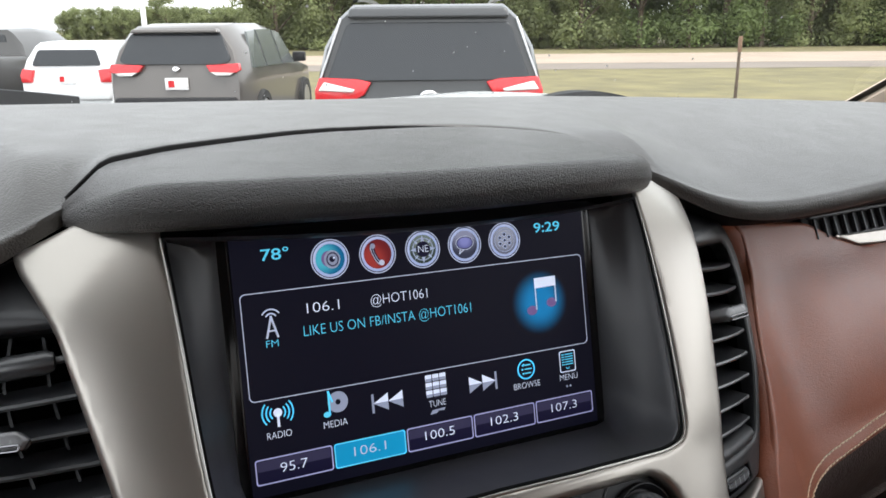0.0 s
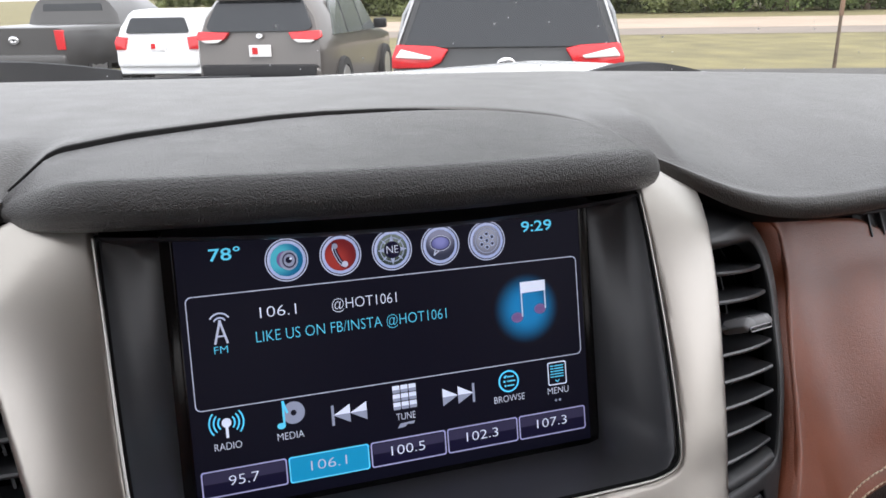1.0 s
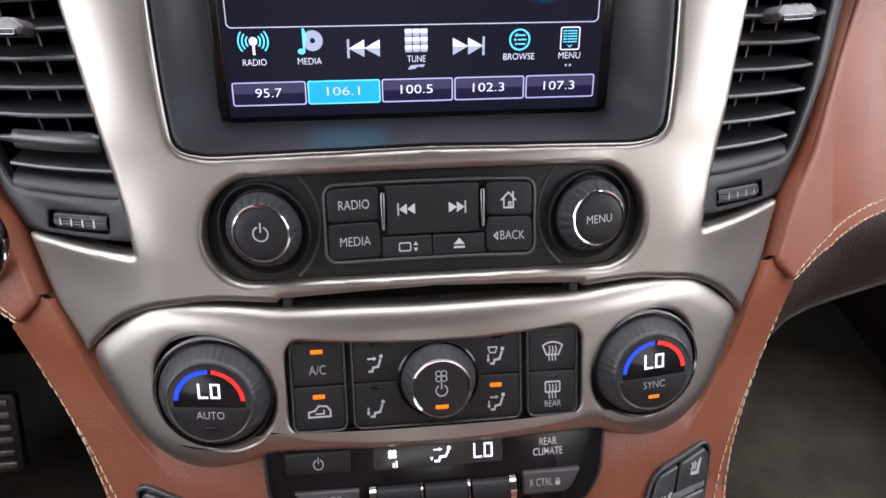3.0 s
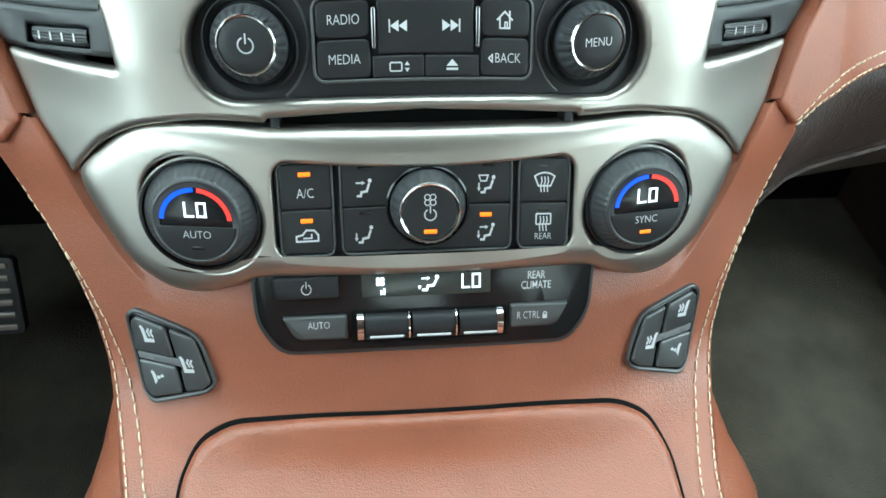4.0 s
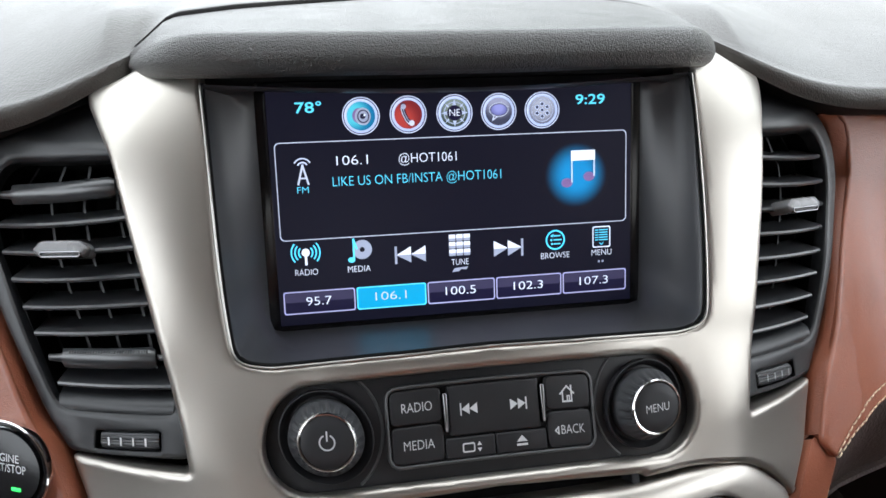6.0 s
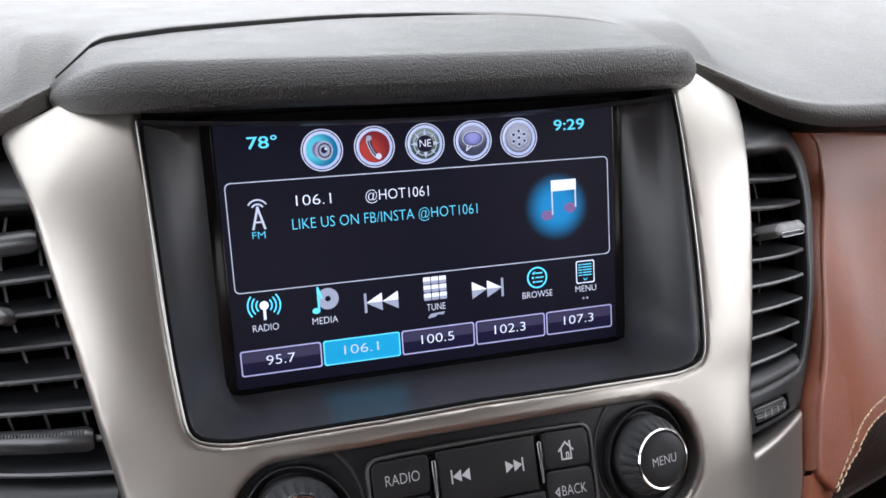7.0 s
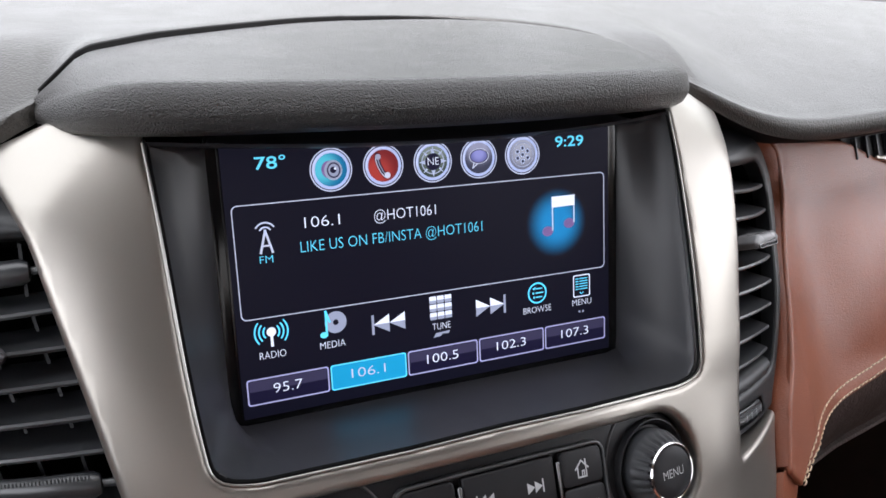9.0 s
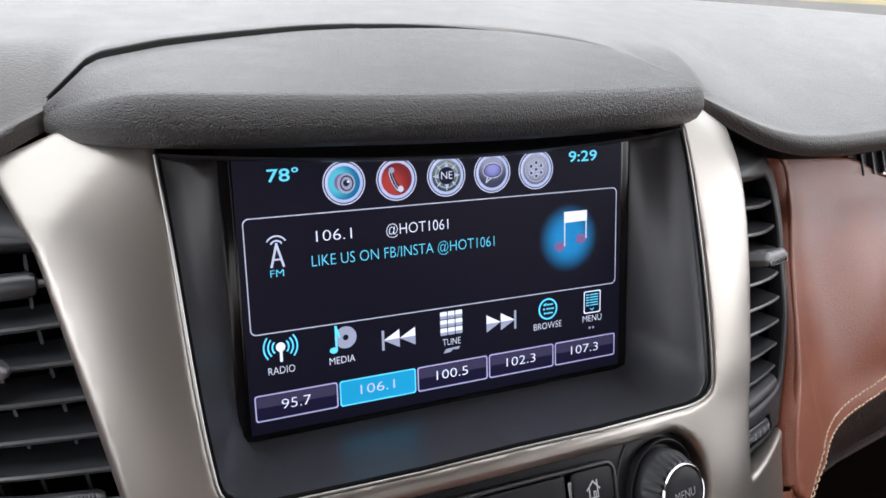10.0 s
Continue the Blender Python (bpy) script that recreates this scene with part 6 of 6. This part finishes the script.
for _ in range(90):
    p = shield(rnd.uniform(-0.6, 0.9), rnd.uniform(0.08, 0.6)) + Vector((0, -0.003, -0.002))
    r = rnd.choice((0.0006, 0.0008, 0.0010, 0.0014))
    bm.faces.new([bm.verts.new(p + Vector((r * math.cos(a), -r * 0.55 * math.sin(a), r * 0.83 * math.sin(a)))) for a in (0.3, 1.3, 2.5, 3.4, 4.6, 5.5)])
solo("dirt_specks", bm, LEGEND, "pale dirt specks on the windshield", "dirt", kind="stuff", smooth=0)


WIPERBLACK = material("weathered_black_plastic", (0.020, 0.021, 0.023), 0.75, vary=0.2, spec=0.25)


def wiper(x0, x1, up, label):
    e = thing("wiper", label, "wiper", (x0, 0.72, 1.44))
    rows = []
    for i in range(13):
        t = i / 12
        x = x0 + (x1 - x0) * t
        w, q = 0.012 + 0.02 * math.sin(math.pi * min(1, t * 1.3)) ** 2, 0.010 + 0.012 * math.sin(math.pi * t)
        y = 0.68 - 0.08 * x * x
        rows.append([(x, y - w, 1.452 + up), (x, y - w * 0.5, 1.452 + up + q), (x, y + w * 0.5, 1.452 + up + q), (x, y + w, 1.450 + up)])
    part("arm", grid(rows, closed=True), WIPERBLACK, e)
    part("blade", box(min(x0, x1) - 0.05, max(x0, x1) + 0.15, 0.725, 0.735, 1.430 + up, 1.448 + up, 0.002), WIPERBLACK, e)


wiper(-0.40, -0.125, 0.014, "black wiper arm at the windshield base")
wiper(0.47, 0.64, 0.003, "black wiper arm at the windshield base")
PAINT = material("white_car_paint", (0.78, 0.79, 0.80), 0.25, coat=0.6, vary=0.03, spots=3)
rows = []
for i in range(25):
    u = -1 + 2 * i / 24
    rows.append([(u * (0.90 - 0.05 * t), 0.78 + 1.05 * t - 0.18 * u * u, 1.400 - 0.05 * t * t + 0.052 * u * u - 0.06 * max(0, abs(u) - 0.95) * 20 - 0.10 * max(0, t - 0.85)) for t in np.linspace(0, 1, 12)])
solo("bonnet", grid(rows), PAINT, "white bonnet beyond the windshield", "bonnet", smooth=60)

# ---- outside: a gently sloping lot, laid out along the row of parked cars ----
EXT = Matrix.Translation((0, 0, -0.03)) @ Matrix.Rotation(radians(-1.72), 4, "Y") @ Matrix.Rotation(radians(-0.46), 4, "X") @ Matrix.Rotation(radians(-26.0), 4, "Z")
ASPHALT = material("worn_asphalt", (0.075, 0.073, 0.070), 0.9, grain=0.01, scale=60, vary=0.25, spots=0.6)
GRASS = material("dry_verge_grass", (0.155, 0.135, 0.062), 0.95, grain=0.02, scale=9, vary=0.28, spots=0.8)
ROADTAN = material("pale_concrete_road", (0.33, 0.265, 0.205), 0.9, vary=0.12, spots=0.3)
ROADGREY = material("grey_road_edge", (0.19, 0.16, 0.135), 0.9, vary=0.12, spots=0.3)
LEAF = material("green_leaves", (0.190, 0.245, 0.095), 0.8, vary=0.35, spots=0.5)
LEAF2 = material("olive_leaves", (0.225, 0.255, 0.115), 0.8, vary=0.35, spots=0.5)
for m in (LEAF, LEAF2):
    # thin leaves let part of the light through
    n, l = m.node_tree.nodes, m.node_tree.links
    thin, mx = n.new("ShaderNodeBsdfTranslucent"), n.new("ShaderNodeMixShader")
    mx.inputs[0].default_value = 0.5
    l.new(n["Principled BSDF"].inputs["Base Color"].links[0].from_socket, thin.inputs[0])
    l.new(n["Principled BSDF"].outputs[0], mx.inputs[1])
    l.new(thin.outputs[0], mx.inputs[2])
    l.new(mx.outputs[0], n["Material Output"].inputs[0])
BARK = material("grey_brown_bark", (0.12, 0.09, 0.065), 0.9, vary=0.3, spots=6, grain=0.02, scale=20)
WOOD = material("weathered_wood", (0.22, 0.14, 0.09), 0.9, vary=0.2, spots=9, grain=0.004, scale=40)
TINT = material("tinted_car_glass", (0.020, 0.023, 0.027), 0.10, vary=0)
CLEARTINT = material("light_car_glass", (0.10, 0.11, 0.11), 0.10, vary=0)
CHARCOAL = material("charcoal_car_paint", (0.040, 0.042, 0.045), 0.3, coat=0.5, vary=0.05, spots=2)
GREYPAINT = material("grey_car_paint", (0.115, 0.105, 0.098), 0.3, metal=0.3, coat=0.5, vary=0.05, spots=2)
TRUCKPAINT = material("dark_grey_truck_paint", (0.075, 0.073, 0.072), 0.35, metal=0.3, coat=0.4, vary=0.05, spots=2)
LAMPRED = material("red_lamp_lens", (0.55, 0.015, 0.02), 0.2, coat=0.5, vary=0.1, spots=20)
LAMPWHITE = material("white_lamp_lens", (0.75, 0.74, 0.72), 0.2, coat=0.5, vary=0.05)
PLATE = material("white_paper_plate", (0.75, 0.74, 0.74), 0.6, vary=0.03)
TYRE = material("tyre_rubber", (0.02, 0.02, 0.02), 0.85, vary=0.2)
RIM = material("alloy_rim", (0.45, 0.45, 0.46), 0.35, metal=0.9, vary=0.1)


def sheet(x0, x1, y0, y1, z, nx=1, ny=1):
    return grid([[EXT @ Vector((x0 + (x1 - x0) * i / nx, y0 + (y1 - y0) * j / ny, z)) for i in range(nx + 1)] for j in range(ny + 1)])


solo("ground", sheet(-1500, 1500, -1500, 1500, -0.06, 8, 8), GRASS, "dry grass ground reaching the horizon", "ground", kind="structure")
bm = bmesh.new()
for a, b in (((-90, -60), (12, 16.5)),):
    vs = [(a[0], a[1]), (b[0], a[1]), (b[0], b[1]), (a[0], b[1])]
    top = [bm.verts.new(EXT @ Vector((x, y, 0.0))) for x, y in vs]
    low = [bm.verts.new(EXT @ Vector((x, y, -0.10))) for x, y in vs]
    bm.faces.new(top)
    for i in range(4):
        bm.faces.new((low[i], low[(i + 1) % 4], top[(i + 1) % 4], top[i]))
solo("pavement", bm, ASPHALT, "worn asphalt parking lot", "pavement", kind="structure", smooth=0)
solo("road", sheet(-400, 400, 35.5, 47.5, -0.045, 4, 1), ROADTAN, "pale concrete road beyond the verge", "road", kind="structure")
solo("road_shoulder", sheet(-400, 400, 30.5, 35.5, -0.050, 4, 1), ROADGREY, "grey road shoulder beside the verge", "road", kind="structure")


def wheel(e, x, y, r, s):
    f = lambda p: Vector((x + s * p[2], y + p[0], r + p[1]))
    w = part("wheel", lathe([(r * 0.6, -0.10), (r * 0.95, -0.10), (r, -0.06), (r, 0.06), (r * 0.95, 0.10), (r * 0.68, 0.10), (r * 0.66, 0.07), (0.05, 0.07)], f, n=28), TYRE, e, local=True)
    part("rim", lathe([(r * 0.66, 0.075), (r * 0.62, 0.095), (r * 0.3, 0.085), (0.03, 0.09)], f, n=20), RIM, w, local=True)


def car_shell(stations, lean):
    """A body lofted from stations (y, low width, belt width, top width, low, belt, top); the tail leans forward above the belt."""
    rows = []
    for k, (y, wl, wb, wt, zl, zb, zt) in enumerate(stations):
        pts = [(wl, zl), (wb * 1.0, zl + 0.3 * (zb - zl)), (wb * 1.01, zl + 0.75 * (zb - zl)), (wb, zb), (wb - 0.35 * (wb - wt), zb + 0.5 * (zt - zb)), (wt, zt - 0.12 * (zt - zb) - 0.01), (wt - 0.10, zt)]
        row = []
        for x, z in [*pts, *[(-x, z) for x, z in reversed(pts)]]:
            row.append((x, y + (lean * max(0.0, z - zb) if k < 2 else 0.0), z))
        rows.append(row)
    bm = grid(rows, closed=True)
    bm.verts.ensure_lookup_table()
    c = len(rows[0])
    bm.faces.new(bm.verts[:c])
    bm.faces.new(bm.verts[-c:])
    bmesh.ops.bevel(bm, geom=[e for e in bm.edges if e.calc_face_angle(0) > 0.7], offset=0.035, segments=2, affect="EDGES")
    return bm


def tail(lean, zb, off=-0.012):
    """Rear face coordinates (across, height, proud)."""
    return lambda p: Vector((p[0], lean * max(0.0, p[1] - zb) + off - p[2], p[1]))


def parked_car(name, label, x, y, turn, stations, lean, paint, glass, lamps, white, window, wheels, plate_at, emblem, sides=(), wiper_at=None, smooth=40):
    e = thing(name, label, "car", group="parked vehicles", pose_m=EXT @ pose(x, y, 0, 0, 0, turn))
    zb = stations[0][5]
    part("body", car_shell(stations, lean), paint, e, local=True, smooth=smooth)
    f = tail(lean, zb)
    part("rear_window", plate(rounded(window, 0.05), -0.02, 0.012, 0.006, f=f, cuty=0.1), glass, e, "dark tinted rear window", local=True)
    for s in (-1, 1):
        g = lambda pts: [(s * a, b) for a, b in pts]
        lamp = part("tail_lamp", plate(g(rounded(lamps, 0.015)), -0.06, 0.030, 0.012, f=f), LAMPRED, e, "red tail lamp", local=True)
        if white:
            part("lamp_insert", plate(g(rounded(white, 0.01)), 0.0, 0.038, 0.006, f=f), LAMPWHITE, lamp, "white lamp insert", local=True)
    if plate_at:
        px_, pz = plate_at
        pl = part("licence_plate", plate(rrect(px_ - 0.155, px_ + 0.155, pz - 0.078, pz + 0.078, 0.01), 0, 0.022, 0.003, f=f), PLATE, e, "white paper plate", local=True)
        part("plate_bar", plate(rrect(px_ - 0.11, px_ - 0.03, pz - 0.045, pz + 0.045, 0.004), 0, 0.025, 0.001, f=f), LAMPRED, pl, "red bar", local=True)
    if emblem:
        ex, ez, er = emblem
        part("emblem", plate(circle(ex, ez, er, er * 0.72, 24), 0, 0.03, 0.008, [circle(ex, ez, er * 0.30, er * 0.18, 24)], f=f), CHROME, e, "chrome emblem", local=True)
    part("bumper", plate(rrect(-stations[1][2] * 0.96, stations[1][2] * 0.96, 0.42, 0.66, 0.06), -0.10, 0.06, 0.04, f=f), paint, e, local=True)
    for wx, wy, r in wheels:
        for s in (-1, 1):
            wheel(e, s * wx, wy, r, s)
    for side_poly in sides:
        for s in (-1, 1):
            k = lambda p: Vector((s * (p[2]), p[0], p[1]))
            bm = bmesh.new()
            fc = bm.faces.new([bm.verts.new((s * a, b, c)) for a, b, c in side_poly])
            r = bmesh.ops.extrude_face_region(bm, geom=[fc])
            for v in r["geom"]:
                if isinstance(v, bmesh.types.BMVert):
                    v.co.x -= s * 0.03
            part("side_window", bm, glass if glass is not TINT else CLEARTINT, e, "side window", local=True)
    part("mirror", box(stations[4][2] - 0.02, stations[4][2] + 0.20, stations[4][0] + 0.35, stations[4][0] + 0.47, zb + 0.02, zb + 0.18, 0.03), BLACK if paint is not PAINT else PAINT, e, local=True)
    part("mirror", box(-stations[4][2] - 0.20, -stations[4][2] + 0.02, stations[4][0] + 0.35, stations[4][0] + 0.47, zb + 0.02, zb + 0.18, 0.03), BLACK if paint is not PAINT else PAINT, e, local=True)
    return e


# minivan straight ahead
van = parked_car("minivan", "charcoal minivan with red and white tail lamps", -0.10, 6.05, 0,
                 [(0.0, 0.85, 0.885, 0.69, 0.35, 1.10, 1.74), (0.05, 0.88, 0.915, 0.71, 0.30, 1.10, 1.76), (0.9, 0.89, 0.93, 0.73, 0.25, 1.08, 1.78), (2.2, 0.89, 0.93, 0.73, 0.25, 1.06, 1.76), (3.0, 0.89, 0.93, 0.69, 0.25, 1.05, 1.70), (3.9, 0.88, 0.92, 0.79, 0.25, 1.02, 1.12), (4.9, 0.85, 0.9, 0.8, 0.3, 0.85, 0.92), (5.05, 0.75, 0.8, 0.7, 0.35, 0.7, 0.75)],
                 0.28, CHARCOAL, TINT, [(0.46, 1.16), (0.57, 1.185), (0.88, 1.20), (0.915, 1.10), (0.915, 1.015), (0.61, 1.015), (0.52, 1.06)][::-1], [(0.59, 1.105), (0.84, 1.165), (0.885, 1.10), (0.61, 1.085)][::-1],
                 [(-0.82, 1.17), (0.82, 1.17), (0.655, 1.62), (-0.655, 1.62)], [(0.84, 1.0, 0.34), (0.84, 4.0, 0.34)], None, (0.0, 1.045, 0.075), smooth=45)
f = tail(0.28, 1.10)
part("roof_spoiler", plate(rounded([(-0.65, 1.655), (0.65, 1.655), (0.63, 1.735), (-0.63, 1.735)], 0.03), -0.1, 0.07, 0.02, f=f), CHARCOAL, van, local=True)
for s in (-1, 1):
    rows = [[(s * (0.61 + a), yy, 1.765 + b + 0.03 * (1 - ((yy - 1.6) / 1.2) ** 2)) for a, b in ((-0.02, 0.02), (0.02, 0.02), (0.02, 0.05), (-0.02, 0.05))] for yy in np.linspace(0.4, 2.8, 9)]
    part("roof_rail", grid(rows, closed=True), RIM, van, "silver roof rail", local=True)
    part("pillar_edge", plate([(s * 0.860, 1.19), (s * 0.880, 1.19), (s * 0.715, 1.66), (s * 0.697, 1.65)], -0.02, 0.016, 0.004, f=f), RIM, van, "pale pillar edge", local=True)

# grey crossover to the left of it
crossover = parked_car("crossover", "grey crossover with red tail lamps and paper plate", -3.58, 10.25, -2,
           [(0.0, 0.800, 0.846, 0.614, 0.35, 1.02, 1.59), (0.05, 0.837, 0.888, 0.651, 0.32, 1.02, 1.62), (0.9, 0.856, 0.897, 0.670, 0.28, 1.0, 1.66), (2.0, 0.856, 0.897, 0.670, 0.28, 0.99, 1.66), (2.7, 0.856, 0.897, 0.651, 0.28, 0.99, 1.59), (3.55, 0.856, 0.893, 0.744, 0.28, 0.98, 1.08), (4.5, 0.781, 0.837, 0.744, 0.3, 0.88, 0.95), (4.75, 0.651, 0.725, 0.651, 0.38, 0.75, 0.80)],
           0.38, GREYPAINT, TINT, [(0.42, 1.12), (0.86, 1.14), (0.885, 1.05), (0.83, 1.02), (0.48, 1.03)][::-1], [(0.50, 1.03), (0.80, 1.02), (0.75, 0.985), (0.57, 0.985)][::-1],
           [(-0.66, 1.13), (0.66, 1.13), (0.76, 1.18), (0.61, 1.53), (-0.61, 1.53), (-0.76, 1.18)], [(0.86, 0.95, 0.37), (0.86, 3.75, 0.37)], (0.02, 0.88), (0.02, 1.075, 0.045),
           sides=[[(0.908, 0.55, 1.06), (0.908, 1.25, 1.05), (0.757, 1.25, 1.560), (0.757, 0.85, 1.540)], [(0.908, 1.33, 1.05), (0.908, 2.2, 1.04), (0.757, 2.15, 1.570), (0.757, 1.33, 1.570)], [(0.908, 2.28, 1.04), (0.908, 3.1, 1.03), (0.762, 2.65, 1.520), (0.757, 2.24, 1.560)]])
f = tail(0.38, 1.02)
part("roof_spoiler", plate(rounded([(-0.60, 1.535), (0.60, 1.535), (0.57, 1.585), (-0.57, 1.585)], 0.02), -0.08, 0.09, 0.02, f=f), GREYPAINT, crossover, local=True)
part("lower_cladding", plate(rounded([(-0.80, 0.46), (0.80, 0.46), (0.82, 0.70), (-0.82, 0.70)], 0.04), -0.06, 0.075, 0.02, f=f), BLACK, crossover, "black lower cladding", local=True)
# small white hatchback
parked_car("hatchback", "small white hatchback with red tail lamps", -6.45, 13.2, -2,
           [(0.0, 0.74, 0.775, 0.56, 0.31, 0.83, 1.35), (0.05, 0.765, 0.795, 0.59, 0.28, 0.83, 1.38), (0.7, 0.775, 0.80, 0.61, 0.24, 0.82, 1.40), (1.6, 0.775, 0.80, 0.61, 0.24, 0.81, 1.39), (2.2, 0.775, 0.80, 0.59, 0.24, 0.81, 1.33), (2.8, 0.775, 0.79, 0.67, 0.24, 0.80, 0.89), (3.5, 0.70, 0.755, 0.67, 0.25, 0.73, 0.79), (3.75, 0.58, 0.65, 0.58, 0.32, 0.61, 0.66)],
           0.30, PAINT, TINT, [(0.56, 0.93), (0.755, 0.95), (0.79, 0.85), (0.775, 0.72), (0.60, 0.72)][::-1], None,
           [(-0.60, 1.00), (0.60, 1.00), (0.50, 1.26), (-0.50, 1.26)], [(0.72, 0.68, 0.30), (0.72, 2.9, 0.30)], (0.0, 0.78), None,
           sides=[[(0.795, 0.9, 0.87), (0.795, 1.7, 0.86), (0.665, 1.65, 1.31), (0.665, 0.9, 1.31)]])
# dark pickup
truck = parked_car("pickup_truck", "dark grey pickup truck with red tail lamps", -9.05, 13.1, -2,
                   [(0.0, 0.90, 0.97, 0.94, 0.430, 1.032, 1.118), (0.05, 0.94, 1.0, 0.96, 0.413, 1.049, 1.135), (1.85, 0.95, 1.01, 0.97, 0.387, 1.049, 1.135), (1.90, 0.95, 1.01, 0.78, 0.387, 1.049, 1.600), (2.7, 0.95, 1.01, 0.78, 0.387, 1.049, 1.634), (3.6, 0.95, 1.01, 0.75, 0.387, 1.049, 1.582), (4.3, 0.95, 1.0, 0.88, 0.387, 1.032, 1.118), (5.7, 0.9, 0.96, 0.85, 0.413, 0.946, 1.032)],
                   0.0, TRUCKPAINT, TINT, [(0.80, 1.08), (0.97, 1.08), (0.97, 0.74), (0.82, 0.74)][::-1], None,
                   [(-0.5, 0.50), (0.5, 0.50), (0.5, 0.56), (-0.5, 0.56)], [(0.86, 1.0, 0.40), (0.86, 4.6, 0.40)], None, (0.0, 0.91, 0.10))
part("cab_window", plate(rounded([(-0.68, 1.17), (0.68, 1.17), (0.62, 1.51), (-0.62, 1.51)], 0.04), -0.02, 0.01, 0.004, f=lambda p: Vector((p[0], 1.885 - p[2], p[1]))), TINT, truck, "dark cab rear window", local=True)

# poles and posts
def pole(name, label, x, y, r, h, mat, cap=None, top=None):
    e = thing(name, label, name.split("_")[-1], pose_m=EXT @ Matrix.Translation((x, y, 0)))
    part("shaft", lathe([(r * 1.15, -0.06), (r, 0.4), (r * 0.85, h), (r * 0.3, h + r * 0.3)], lambda p: Vector(p), n=16), mat, e, local=True)
    if cap:
        part("head", box(-r * 1.1, r * 1.1, -r * 0.9, r * 0.9, h - cap, h + 0.03, r * 0.2), top, e, local=True)


pole("lamp_pole", "white painted lot lamp pole", -7.95, 21.0, 0.072, 9.0, PAINT)
pole("marker_post", "slim roadside post with a wooden top", 6.3, 16.9, 0.035, 1.30, BARK, 0.30, WOOD)
pole("wooden_post", "weathered wooden post beside the lot", -17.5, 24.0, 0.12, 5.0, WOOD)


# trees: tapered trunk, limbs, and a crown of many small leaf clumps
def tree_meshes(seed, h, w, leaf):
    rnd = random.Random(seed)
    bm = bmesh.new()
    def limb(a, b, r0, r1):
        d = (b - a).normalized()
        s = d.orthogonal().normalized()
        q = d.cross(s)
        grid([[a.lerp(b, t) + (s * math.cos(k) + q * math.sin(k)) * (r0 + (r1 - r0) * t) for k in np.linspace(0, 2 * math.pi, 7)[:-1]] for t in (0, 0.5, 1)], bm, closed=True)
    limb(Vector((0, 0, -0.1)), Vector((0.1, 0, h * 0.55)), 0.22, 0.12)
    clumps = []
    for _ in range(9):
        a = rnd.uniform(0, 6.28)
        z0 = h * rnd.uniform(0.15, 0.5)
        tip = Vector((math.cos(a) * w * rnd.uniform(0.4, 0.8), math.sin(a) * w * rnd.uniform(0.4, 0.8), z0 + h * rnd.uniform(0.15, 0.4)))
        limb(Vector((0.05, 0, z0)), tip, 0.08, 0.03)
        clumps.append(tip)
    trunk = bm
    bm = bmesh.new()
    for _ in range(36):
        a = rnd.uniform(0, 6.28)
        z = h * rnd.uniform(0.03, 0.96)
        rr = w * math.sqrt(max(0.05, 1 - ((z / h - 0.45) / 0.58) ** 2)) * rnd.uniform(0.3, 0.95)
        clumps.append(Vector((rr * math.cos(a), rr * math.sin(a), z)))
    for c in clumps:
        cr = rnd.uniform(0.5, 1.0) * w * 0.42
        for _ in range(300):
            v = Vector((rnd.gauss(0, 1), rnd.gauss(0, 1), rnd.gauss(0, 0.8)))
            v = v.normalized() * cr * rnd.uniform(0.35, 1.05)
            p = c + v
            if p.z < 0.05:
                continue
            n1 = (v.normalized() + Vector((rnd.uniform(-0.7, 0.7), rnd.uniform(-0.7, 0.7), rnd.uniform(-0.2, 0.9)))).normalized()
            a1 = n1.orthogonal().normalized()
            b1 = n1.cross(a1)
            r = leaf * rnd.uniform(0.6, 1.3)
            k = rnd.uniform(0, 6.28)
            bm.faces.new([bm.verts.new(p + (a1 * math.cos(k + q) + b1 * math.sin(k + q)) * r * m) for q, m in ((0, 1), (1.3, 0.55), (3.1, 0.9), (4.6, 0.6))])
    return trunk, bm


kinds = []
for i, (h, w) in enumerate(((8.5, 3.6), (10.0, 4.2), (7.0, 3.4), (9.2, 3.2), (5.0, 2.8))):
    tr_, cr_ = tree_meshes(40 + i, h, w, 0.135)
    e = thing("tree", "green leafy roadside tree in a dense row", "tree", group="roadside trees", pose_m=EXT @ pose(14 + 9 * i, 82, 0))
    part("trunk", tr_, BARK, e, local=True)
    part("crown", cr_, LEAF if i % 2 else LEAF2, e, local=True, smooth=0)
    kinds.append(e)
rnd = random.Random(5)
for row, (y0, gap) in enumerate(((60, 3.4), (66, 4.2), (74, 5.0))):
    x = -13.0 + row * 1.3
    while x < 62:
        e = kinds[4] if 2.5 < x < 8 else kinds[rnd.randrange(4)]
        copy_thing(e, EXT @ pose(x, y0 + rnd.uniform(-2, 2), -0.05, 0, 0, rnd.uniform(0, 360)))
        x += gap * rnd.uniform(0.7, 1.3)
# a lower, farther row where the sky shows above
for row in range(2):
    x = -62.0 + 2 * row
    while x < -18:
        copy_thing(kinds[4 if x < -50 else rnd.choice((2, 4))], EXT @ pose(x, 130 + 12 * row + rnd.uniform(-3, 3), -0.05, 0, 0, rnd.uniform(0, 360)))
        x += rnd.uniform(3.0, 5.0)
